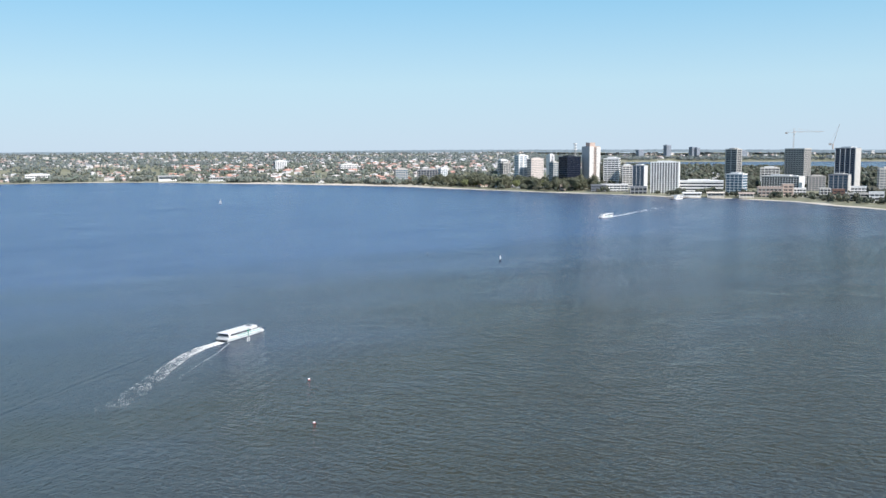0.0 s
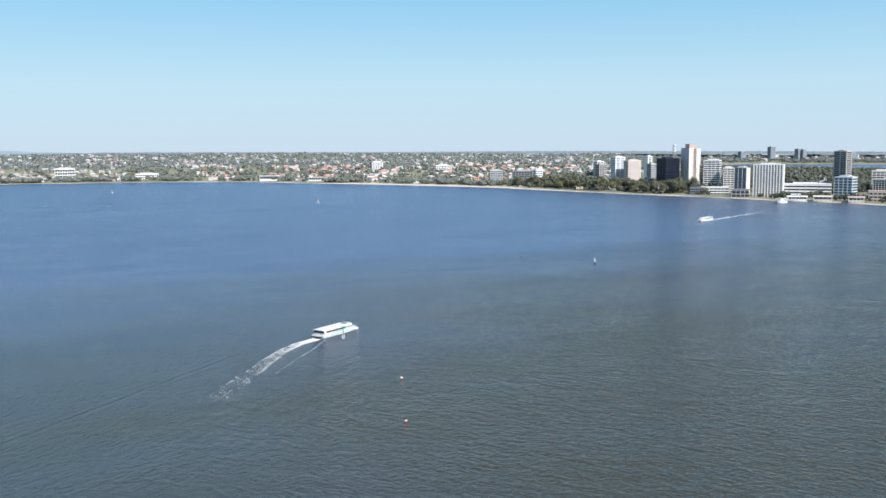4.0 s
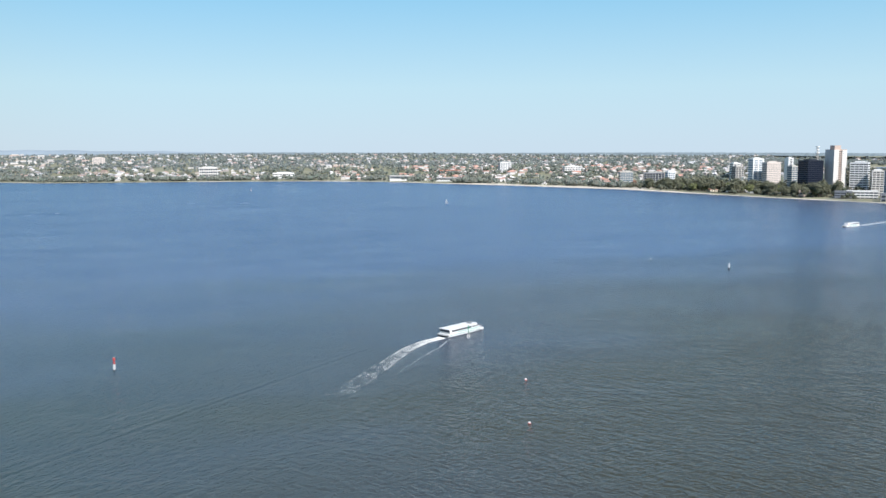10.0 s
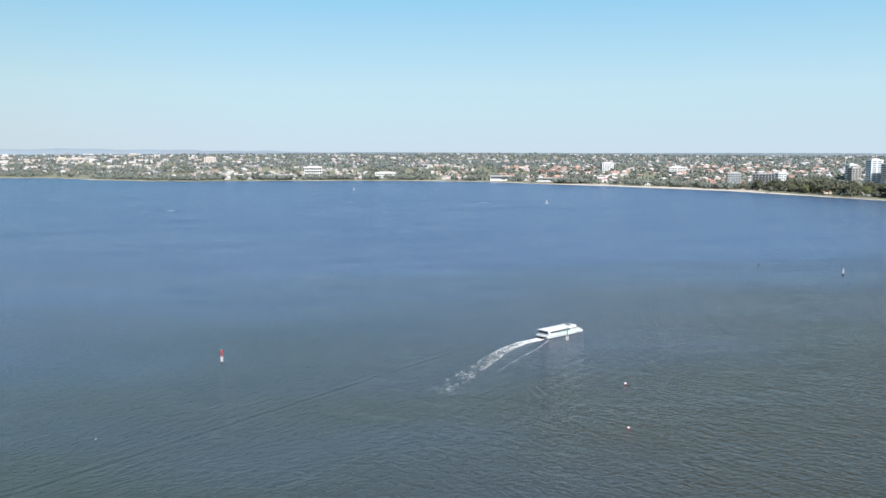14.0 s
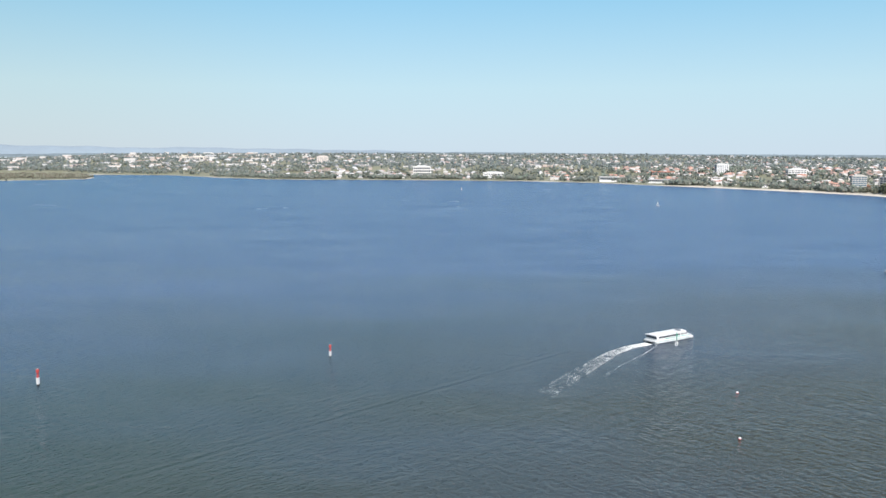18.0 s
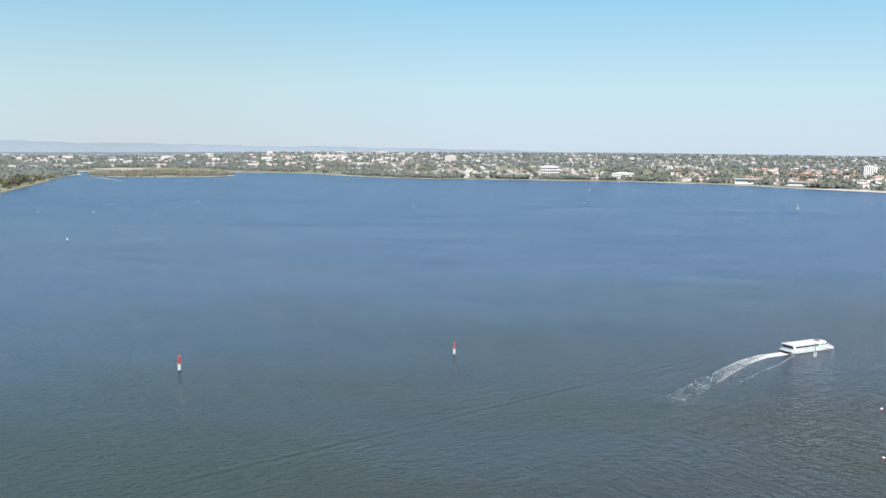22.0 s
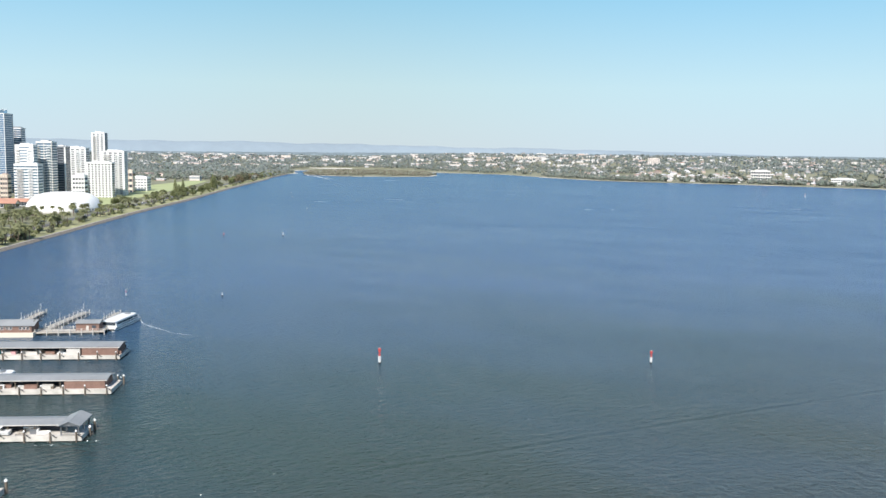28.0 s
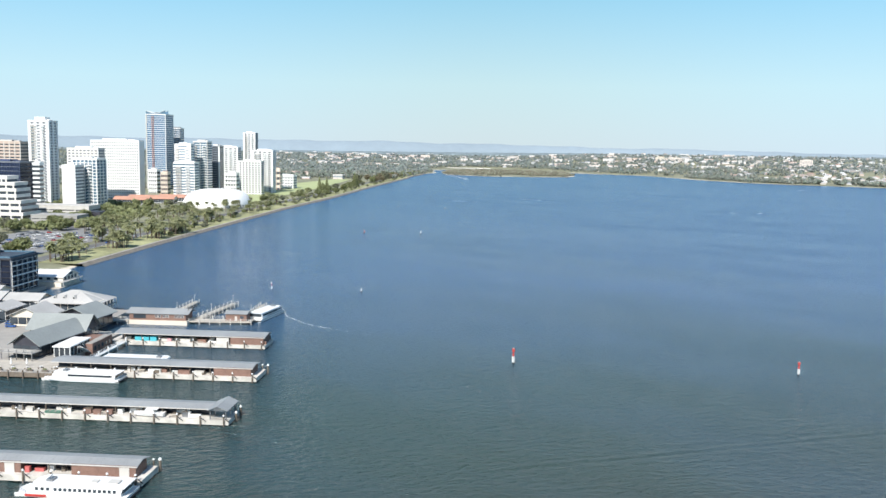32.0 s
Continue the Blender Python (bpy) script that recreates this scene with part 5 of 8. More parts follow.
walkway(-146.5, 385, -146, 424, 3.2, "pale railed landing running out from the river office")
walkway(-131.5, 384, -126, 423, 3.4, "pale railed landing running out beside the kiosk")
walkway(-110.5, 385, -111, 421, 2.6, "pale railed ferry landing", 1)
walkway(-133, 379, -105.5, 381, 6.0, "pale timber deck joining the landings", 1)
walkway(-173, 374, -159.5, 375, 4.0, "pale footbridge to the river office", 1)
fb = thing("footbridge", *quay(-143.6, 299), GRID + 90, "narrow white footbridge between jetties", "footbridge")
part("deck", box(bmesh.new(), 0, 34, -0.8, 0.8, 1.45, 1.75), M_WHITE, fb)
for side in (-0.75, 0.75):
    bm = bmesh.new()
    for zz in (2.2, 2.7):
        bar(bm, (0, side, zz), (34, side, zz), 0.06)
    part("railing", bm, M_WHITE, fb)
for x in (1, 9, 17, 25, 33):
    part("post", rod(bmesh.new(), x, -0.95, -4, 3.4, 0.28, 8), M_WHITE, fb)

# river office on its float, with brick walls and white windows
ro = thing("river_office", *quay(-159.8, 373.6), GRID, "brick river office with a grey roof on a cream float", "building")
part("float", box(bmesh.new(), 0, 27, 0, 10.5, -1, 1.9), M_CREAM, ro)
part("wall", box(bmesh.new(), 0.8, 26.2, 0.8, 9.6, 1.9, 4.9), M_BRICK, ro)
part("roof", loft(bmesh.new(), [[(x, 0.3, 4.95), (x, 5.6, 6.6), (x, 10.8, 4.85), (x, 10.8, 4.65), (x, 5.6, 6.4), (x, 0.3, 4.75)] for x in (-0.6, 27.6)]), M_ROOFGREY, ro)
part("gable", loft(bmesh.new(), [[(x, 0.8, 4.7), (x, 5.2, 6.75), (x, 9.6, 4.7)] for x in (26.1, 26.35)]), M_TIMBER, ro)
part("veranda", box(bmesh.new(), 2.6, 8.2, 0.7, 0.95, 2.6, 4.4), M_DARKGLASS, ro)
for k, px in enumerate((12.4, 13.9, 15.9, 17.4, 21.2, 22.7, 24.2)):
    wdw = part("window", box(bmesh.new(), px, px + 1.1, 0.72, 0.95, 3.1, 4.4), M_WHITE, ro)
    part("pane", box(bmesh.new(), px + 0.12, px + 0.98, 0.69, 0.8, 3.2, 4.3), M_DARKGLASS, wdw)
kio = thing("kiosk", *quay(-117.3, 379.5, 1.55), GRID, "small brown brick kiosk with a grey roof", "kiosk")
part("wall", box(bmesh.new(), 0, 9.5, 0, 6, 0, 3.2), M_BRICK, kio)
part("roof", loft(bmesh.new(), [[(x, -0.5, 3.2), (x, 3, 4.2), (x, 6.5, 3.2), (x, 6.5, 3.05), (x, -0.5, 3.05)] for x in (-0.5, 10)]), M_ROOFGREY, kio)
part("door", box(bmesh.new(), 4.2, 5.2, -0.08, 0.1, 0, 2.1), M_PALE, kio)
part("window", box(bmesh.new(), 6.6, 8.2, -0.07, 0.1, 1.1, 2.2), M_DARKGLASS, kio)

ferry("berthed_ferry", *quay(-103.3, 398.5)[:2], GRID + 79, 27, 7, "white catamaran ferry berthed at the outer landing", M_BLACK, group="river ferries")
ferry("tour_boat", *quay(-92.8, 187.2)[:2], GRID + 180 + SKEW, 26.5, 7.2, "white tour catamaran with a red bow stripe at a jetty", M_PALE, M_RED, decks=1, group="river ferries", square=True).scale.z = 0.8
ferry("tour_boat", *quay(-136, 281.9)[:2], GRID + 180 + SKEW, 27, 6.8, "white low tour boat with one long dark window", group="river ferries", band=True).scale.z = 0.76
ferry("tour_boat", *quay(-124, 301.8)[:2], GRID + SKEW, 28, 6.4, "white roofed tour boat moored behind a shed", group="river ferries").scale.z = 0.9
sb = speedboat(*quay(-97, 240.6)[:2], GRID + 180, 9, "white motor launch laid up on a jetty deck")
sb.location.z = 1.9
speedboat(*quay(-150, 235.2)[:2], GRID, 8, "small white launch tied up along a jetty")


# loose gear on the jetty decks
M_PINKBIN = surf("faded_pink_plastic", (0.62, 0.34, 0.36), 0.6, vary=0.2)
def on_jetty(s, w):
    """The same place on its jetty, moved with the jetty's swing."""
    return quay(s, w + (-1.0 if w < 230 else -1.3 if w < 270 else -1.6 if w < 320 else 1.2) - (78 + s) * 0.0175, 1.6)


def crate(s, w, L, d, h, material, label, name="crate"):
    e = thing(name, *on_jetty(s, w), GRID + random.uniform(-4, 4), label, "crate" if name == "crate" else name, "gear on the jetties")
    part("body", box(bmesh.new(), 0, L, 0, d, 0, h), material, e)
    part("lid", box(bmesh.new(), -0.06, L + 0.06, -0.06, d + 0.06, h, h + 0.12), material, e)


for k in range(3):
    crate(-140.5 + k * 3.1, 333.2, 2.6, 2.0, 1.6, M_BLUE, "bright blue lidded gear bin on a jetty deck")
M_REDBIN = surf("weathered_red_plastic", (0.50, 0.13, 0.12), 0.6, vary=0.3, scale=2)
crate(-109.2, 195.6, 1.1, 1.0, 1.3, M_REDBIN, "weathered red bin beside a brick room")
crate(-107.2, 196.4, 2.2, 1.2, 0.7, M_REDBIN, "low weathered red locker beside a brick room")
for s, w, L, m, lab in ((-105.5, 288.3, 4, M_BRICK, "brown timber locker on a jetty deck"), (-113.6, 241.0, 2.2, M_BRICK, "brown timber locker on a jetty deck"),
                        (-115, 333.3, 3.4, M_BRICK, "brown timber locker on a jetty deck"),
                        (-122, 333.3, 4, M_PALE, "pale gear locker on a jetty deck"), (-130, 334, 3, M_PALE, "pale gear locker on a jetty deck"),
                        (-100, 288.4, 3.4, M_PALE, "pale gear locker on a jetty deck"), (-116, 288.4, 4.2, M_WHITE, "white gear locker on a jetty deck"),
                        (-104, 244.6, 3.2, M_WHITE, "white gear locker on a jetty deck"), (-90, 244.6, 3.6, M_WHITE, "white gear locker on a jetty deck"),
                        (-125, 243.8, 3.0, M_PALE, "pale gear locker on a jetty deck"), (-152, 243, 2.4, M_BLUE, "blue gear locker on a jetty deck")):
    crate(s, w, L, 1.5, 1.1, m, lab)
for s, w, L, m, lab in ((-116.6, 241.2, 2.3, M_BRICK, "brown timber locker on a jetty deck"), (-109.8, 241.2, 1.8, M_BRICK, "brown timber locker on a jetty deck"),
                        (-134, 241.5, 2.0, M_PALE, "pale gear locker on a jetty deck"), (-87, 242, 1.8, M_WHITE, "white gear locker on a jetty deck"), (-107, 243, 1.4, M_WHITE, "white gear locker on a jetty deck"),
                        (-112, 289.6, 2.0, M_BRICK, "brown timber locker on a jetty deck"), (-124, 290, 2.4, M_PALE, "pale gear locker on a jetty deck"), (-127.5, 333.6, 1.6, M_PINKBIN, "faded pink bin on a jetty deck"),
                        (-119, 335.2, 2.2, M_WHITE, "white gear locker on a jetty deck"), (-100, 334, 2.4, M_BRICK, "brown timber locker on a jetty deck"), (-94, 333.2, 1.6, M_PALE, "pale gear locker on a jetty deck"),
                        (-88.5, 333.4, 1.2, M_BRICK, "brown timber locker on a jetty deck"), (-145, 335, 2.0, M_PALE, "pale gear locker on a jetty deck"), (-140, 196, 2.0, M_PALE, "pale gear locker on a jetty deck")):
    crate(s, w, L, 1.3, 1.0 + 0.3 * random.random(), m, lab)
for w, s0, s1, n in ((240.8, -150, -82, 11), (287.5, -121, -95, 6), (333.6, -135, -108, 8), (195.8, -106, -99, 2)):
    for k in range(n):
        m, lab = ((M_WHITE, "white gear box on a jetty deck"), (M_PALE, "pale gear box on a jetty deck"), (M_STEEL, "grey metal gear box on a jetty deck"), (M_TIMBER, "dark timber gear box on a jetty deck"))[k * 7 % 4]
        crate(s0 + (s1 - s0) * (k + random.random()) / n, w + random.uniform(0.6, 3.2), random.uniform(0.7, 2.0), random.uniform(0.6, 1.2), random.uniform(0.4, 1.5), m, lab)


def bench(s, w, turn, label):
    """A slatted bench with a back and two end frames."""
    e = thing("bench", *on_jetty(s, w), GRID + turn, label, "bench", "benches on the jetties")
    for k in range(3):
        part("slat", box(bmesh.new(), 0, 2.4, 0.18 * k, 0.18 * k + 0.14, 0.42, 0.47), M_DECK, e)
    part("backrest", box(bmesh.new(), 0, 2.4, 0.56, 0.62, 0.6, 0.95), M_DECK, e)
    for x in (0.1, 2.2):
        part("leg", box(bmesh.new(), x, x + 0.1, 0, 0.6, 0, 0.42), M_STEEL, e)


for s, w in ((-91, 241), (-101, 241), (-112, 241), (-115, 333), (-106, 333), (-120, 289), (-88, 289), (-145, 241)):
    bench(s, w, 0, "pale slatted bench on a jetty deck")


for s, w, L in ((-108, 289, 9), (-87, 241.6, 7), (-111, 333.6, 8)):
    e = thing("dinghy", *on_jetty(s, w + 1.2), GRID + 3, "upturned pale dinghy lying on a jetty deck", "dinghy", "gear on the jetties")
    part("hull", loft(bmesh.new(), [[(x, -0.8 * k, 0), (x, -0.55 * k, 0.6), (x, 0, 0.75), (x, 0.55 * k, 0.6), (x, 0.8 * k, 0)] for x, k in ((0, 0.7), (L * 0.25, 1), (L * 0.45, 0.8), (L * 0.6, 0.1))]), M_WHITE, e)
    part("keel", box(bmesh.new(), 0.1, L * 0.55, -0.05, 0.05, 0.7, 0.85), M_TIMBER, e)


sk = thing("skiff", *on_jetty(-127.5, 240.6), GRID + 2, "dull green open skiff lying on a jetty deck", "boat", "gear on the jetties")
part("hull", loft(bmesh.new(), [[(x, -0.9 * k, 0.75), (x, -0.6 * k, 0.1), (x, 0.6 * k, 0.1), (x, 0.9 * k, 0.75)] for x, k in ((0, 0.8), (1.6, 1.0), (3.6, 0.9), (5.2, 0.15))]), surf("dull_green_paint", (0.11, 0.22, 0.17), 0.5, vary=0.2, scale=1.5), sk)
for x in (1.3, 2.9):
    part("thwart", box(bmesh.new(), x, x + 0.3, -0.85, 0.85, 0.76, 0.82), M_DECK, sk)

# ---- the quay ----
pr = thing("quay_promenade", *quay(-152, 281.5), GRID, "timber promenade on piles along the quay", "promenade", kind="structure")
part("deck", box(bmesh.new(), -60, 12, 0, 16, 1.2, 1.9), M_DECK, pr)
part("edge_beam", box(bmesh.new(), -60, 12, -0.3, 0, 0.5, 2.0), M_TIMBER, pr)
pile = mesh_of("post", rod(bmesh.new(), 0, 0, -4, 2.9, 0.26, 8), M_TIMBER)
for k in range(14):
    part("post", pile, None, pr, at=(11 - 5.2 * k, -0.6, 0))
bm = bmesh.new()
for zz in (2.4, 2.9):
    bar(bm, (-60, 0.2, zz), (12, 0.2, zz), 0.05)
part("railing", bm, M_STEEL, pr)
for s0, s1, w0, w1 in ((-300, -151, 297.5, 345), (-300, -167, 345, 396), (-300, -226, 396, 426), (-300, -239.5, 426, 456)):
    part("apron", box(bmesh.new(), s0 + 152, s1 + 152, w0 - 281.5, w1 - 281.5, -2, 2.0), M_PAVE, pr)


def gable_hall(name, s, w, turn, L, D, eave, ridge, label, roofing, wall, glazed=True, cat="building", over=1.2, base=2.0, group="", hip=0.0):
    """A hall under a pitched roof; its ridge runs along its own x."""
    e = thing(name, *quay(s, w, base), turn, label, cat, group)
    part("wall", box(bmesh.new(), -L / 2, L / 2, -D / 2, D / 2, 0, eave), wall, e)
    t = 0.25
    low = eave - over * 0.35
    ends = [(-L / 2 - over, ridge), (L / 2 + over, ridge)] if not hip else [(-L / 2 - over, low + 0.1), (-L / 2 + hip, ridge), (L / 2 - hip, ridge), (L / 2 + over, low + 0.1)]
    part("roof", loft(bmesh.new(), [[(x, -D / 2 - over, low), (x, 0, r), (x, D / 2 + over, low), (x, D / 2 + over, low - t), (x, 0, r - t), (x, -D / 2 - over, low - t)] for x, r in ends]), roofing, e)
    for sx in (() if hip else (-1, 1)):
        part("gable", loft(bmesh.new(), [[(x, -D / 2 + 0.2, eave - 0.2), (x, 0, ridge - t - 0.05), (x, D / 2 - 0.2, eave - 0.2)] for x in (sx * (L / 2 - 0.3), sx * (L / 2 + 0.05))]), (M_DARKCLAD if wall is M_DARKCLAD else M_CREAM) if glazed else wall, e)
    if glazed:
        n = max(3, int(L / 3.2))
        pane = mesh_of("window", box(bmesh.new(), 0.15, L / n - 0.15, -0.12, 0.12, 0.7, eave - 0.9), M_DARKGLASS)
        for k in range(n):
            for sy in (-1, 1):
                part("window", pane, None, e, at=(-L / 2 + k * L / n, sy * D / 2, 0))
        n = max(2, int(D / 3.2))
        pane = mesh_of("window", box(bmesh.new(), -0.12, 0.12, 0.15, D / n - 0.15, 0.7, eave - 0.9), M_DARKGLASS)
        for k in range(n):
            part("window", pane, None, e, at=(L / 2, -D / 2 + k * D / n, 0))
            part("window", pane, None, e, at=(-L / 2, -D / 2 + k * D / n, 0))
    return e


M_ROOFDARK = surf("blue_grey_roofing", (0.285, 0.305, 0.295), 0.5, 0.05, vary=0.2, scale=0.25, bump=0.02)
M_ROOFPALE = surf("pale_roofing", (0.44, 0.43, 0.41), 0.6, vary=0.2, scale=0.25, bump=0.03)
hall = gable_hall("waterfront_restaurant", -165.2, 316.6, GRID + 81.5, 28, 10.4, 5.0, 9.0, "waterfront hall with a large blue-grey pitched roof", M_ROOFDARK, M_DARKCLAD, over=1.5)
part("terrace_floor", box(bmesh.new(), -19.5, -14, -6.5, 6.5, 2.5, 2.75), M_CONC, hall)
for k in range(5):
    part("veranda_post", box(bmesh.new(), -19.4, -19.15, -6.4 + 3.1 * k, -6.15 + 3.1 * k, 0, 3.8), M_STEEL, hall)
for x in (-9, -4, 1):
    part("veranda_post", box(bmesh.new(), x, x + 0.22, -6.6, -6.4, 0, 4.6), M_STEEL, hall)
bm = bmesh.new()
for zz in (3.3, 3.8):
    bar(bm, (-19.3, -6.4, zz), (-19.3, 6.4, zz), 0.06)
    bar(bm, (-19.3, -6.4, zz), (-14, -6.4, zz), 0.06)
part("terrace_railing", bm, M_PALE, hall)
gable_hall("waterfront_restaurant", -168.7, 334.3, GRID, 22, 11.4, 5.0, 10.0, "hall with a blue-grey pitched roof and dark river gable", M_ROOFDARK, M_DARKCLAD, over=1.3)
gable_hall("waterfront_restaurant", -172.5, 360, GRID + 84, 15, 17, 5.4, 9.0, "rear hall with a blue-grey pitched roof", M_ROOFDARK, M_DARKCLAD, over=1.8)
tr = thing("brick_terrace", *quay(-151.2, 314.5, 0), GRID, "brown brick terrace with railings beside the hall", "terrace")
part("wall", box(bmesh.new(), 0, 3.2, 0, 17, 0.2, 4.6), M_BRICK, tr)
part("rear_wall", box(bmesh.new(), -8, 0, 9.2, 17, 0.2, 4.58), M_BRICK, tr)
part("paving", box(bmesh.new(), 0.2, 3.0, 0.2, 16.8, 4.6, 4.75), M_PAVE, tr)
bm = bmesh.new()
for zz in (5.2, 5.7):
    bar(bm, (3.2, 0, zz), (3.2, 17, zz), 0.06)
    bar(bm, (-8, 17, zz), (3.2, 17, zz), 0.06)
part("railing", bm, M_PALE, tr)
for k in range(5):
    part("window", box(bmesh.new(), 3.1, 3.3, 1.4 + 3.1 * k, 3.0 + 3.1 * k, 1.9, 3.4), M_DARKGLASS, tr)
st = thing("outside_stair", *quay(-149.6, 308, 1.6), GRID + 90, "white outside stair down to the landing", "stair")
for k in range(12):
    part("step", box(bmesh.new(), k * 0.5, k * 0.5 + 0.55, -0.9, 0.9, 3.2 - k * 0.27, 3.35 - k * 0.27), M_PALE, st)
for yy in (-0.95, 0.95):
    bm = bmesh.new()
    bar(bm, (0, yy, 4.3), (6, yy, 1.1), 0.06)
    bar(bm, (0, yy, 3.2), (6, yy, 0.0), 0.12)
    part("string", bm, M_WHITE, st)
an = thing("glazed_annex", *quay(-157.5, 304, 2.0), GRID, "white flat-roofed glazed annex beside the hall", "annex")
part("core", box(bmesh.new(), 0, 6, 0, 15.5, 0, 3.6), M_DARKGLASS, an)
part("roof", box(bmesh.new(), -0.4, 6.6, -0.6, 16.1, 3.6, 4.0), M_WHITE, an)
for k in range(6):
    part("mullion", box(bmesh.new(), 5.9, 6.15, k * 2.68, k * 2.68 + 0.22, 0, 3.6), M_WHITE, an)
for k in range(4):
    part("mullion", box(bmesh.new(), k * 1.95, k * 1.95 + 0.22, -0.15, 0.1, 0, 3.6), M_WHITE, an)
pavilion = gable_hall("quay_pavilion", -192.5, 394, GRID, 27, 17, 5.0, 9.2, "two-storey pavilion with a broad pale hipped roof on the quay", M_ROOFPALE, M_CREAM, over=1.6, hip=11.5)
for x in (-7, -2.5, 2):
    dormer = part("dormer", loft(bmesh.new(), [[(x - 1.2 * k, y, 6.0), (x, y, 6.0 + 1.6 * k), (x + 1.2 * k, y, 6.0)] for y, k in ((-6.6, 1.0), (-2.6, 0.9))]), M_ROOFPALE, pavilion)
    part("louvre", box(bmesh.new(), x - 0.4, x + 0.4, -6.68, -6.5, 6.2, 6.8), M_DARKGLASS, dormer)
part("veranda_floor", box(bmesh.new(), 13.5, 15.6, -8.5, 8.5, 1.9, 2.2), M_PALE, pavilion)
for k in range(6):
    part("veranda_post", box(bmesh.new(), 15.3, 15.55, -8.4 + 3.3 * k, -8.15 + 3.3 * k, 0, 4.6), M_PALE, pavilion)
gable_hall("quay_pavilion", -195, 362, GRID + 90, 15, 15, 4.5, 8.0, "pavilion with a pale pitched roof on the quay", M_ROOFPALE, M_CREAM)
for s, w, t_, L, D, e_, r_ in ((-214, 369, 90, 14, 11, 5.4, 7.2), (-214, 391, 0, 15, 11, 5.6, 7.8), (-216, 350, 90, 13, 11, 5, 6.8), (-232, 372, 0, 18, 12, 5, 7.2), (-238, 348, 0, 20, 13, 5, 7.4), (-236, 396, 0, 18, 13, 5, 7.4), (-248, 412, 0, 20, 14, 5, 7.4), (-256, 385, 90, 22, 14, 5, 7.5)):
    gable_hall("quay_shop", s, w, GRID + t_, L, D, e_, r_, "white two-storey shop with a pale pitched roof", M_ROOFPALE, M_WHITE, group="quay shops")
bh = gable_hall("boathouse", -245.6, 476.3, GRID, 20, 18, 2.6, 5.2, "white boathouse with a balcony over the water", M_WHITE, M_CREAM, over=0.8, base=3.0, glazed=False)
for k in range(4):
    part("window", box(bmesh.new(), 9.9, 10.15, -7.6 + 4 * k, -5.2 + 4 * k, 0.2, 2.2), M_DARKGLASS, bh)
    part("window", box(bmesh.new(), -8 + 4.4 * k, -6 + 4.4 * k, -9.15, -8.9, 0.6, 2.0), M_DARKGLASS, bh)
part("gable_window", box(bmesh.new(), 10.0, 10.2, -2.2, 2.2, 2.6, 4.0), M_DARKGLASS, bh)
part("lower_storey", box(bmesh.new(), -11, 11, -13.2, 8.5, -2.7, -0.12), M_CREAM, bh)
part("balcony", box(bmesh.new(), -11, 12.6, -13.3, 9.4, -0.12, 0.06), M_PALE, bh)
part("float", box(bmesh.new(), -11, 12.5, -18.0, 9.4, -4.2, -2.7), M_DECK, bh)
bm = bmesh.new()
for zz in (0.55, 1.05):
    bar(bm, (12.5, -13.2, zz), (12.5, 9.3, zz), 0.07)
    bar(bm, (-11, -13.2, zz), (12.5, -13.2, zz), 0.07)
part("railing", bm, M_PALE, bh)
for k in range(5):
    part("post", rod(bmesh.new(), 12.2, -12.8 + 5.4 * k, -2.7, -0.12, 0.16, 7), M_PALE, bh)
for s, w in ((-172, 288.5), (-165.3, 289.2), (-160, 289.9), (-179, 286)):
    e = thing("umbrella", *quay(s, w, 1.9), 0, "folded white café umbrella on the promenade", "umbrella", "folded umbrellas")
    part("pole", rod(bmesh.new(), 0, 0, 0, 3.0, 0.05, 6), M_STEEL, e)
    part("canopy", loft(bmesh.new(), [ring(0, 0, 1.0, 0.35, 8), ring(0, 0, 2.4, 0.22, 8), ring(0, 0, 3.1, 0.04, 8)]), M_WHITE, e)
ha = tower("hotel_annex", *quay(-265.3, 441.5)[:2], GRID, 45, 26, 17.4, 6, "dark glass hotel block with pale floor lines by the water", M_NAVYGLASS, M_DARKCLAD, M_SLATE, slab=0.07, px=9, py=6, pw=0.16, rib=M_SLATE, base=2.0, group=CITY, plant=False)
for k in range(7):
    part("facade_rail", box(bmesh.new(), 22.6, 22.95, -13, 13, 1.6 + 2.6 * k, (2.2 if k % 2 else 1.75) + 2.6 * k), M_WHITE, ha)
    if k < 6:
        part("facade_post", box(bmesh.new(), 22.6, 22.9, -13 + 5.1 * k, -12.8 + 5.1 * k, 0, 17), M_PALE, ha)
M_POOL = surf("teal_decking", (0.03, 0.11, 0.17), 0.3, vary=0.3, scale=0.5)
ht = thing("roof_terrace", *quay(-265.3, 441.5, 19.9), GRID, "blue glass balustrade around a hotel roof terrace", "terrace")
for x0, x1, y0, y1 in ((-22, 22, -12.6, -12.4), (-22, 22, 12.4, 12.6), (21.8, 22, -12.6, 12.6), (-22, -21.8, -12.6, 12.6)):
    part("balustrade", box(bmesh.new(), x0, x1, y0, y1, 0, 1.3), M_BLUEGLASS, ht)
part("pool_deck", box(bmesh.new(), -18, 19, -9, 2, 0, 0.35), M_POOL, ht)
part("bar_canopy", box(bmesh.new(), -16, 4, 3, 11, 2.6, 2.9), M_SLATE, ht)
for px in (-15.5, 3.5):
    for py in (3.5, 10.5):
        part("post", box(bmesh.new(), px - 0.15, px + 0.15, py - 0.15, py + 0.15, 0, 2.6), M_SLATE, ht)


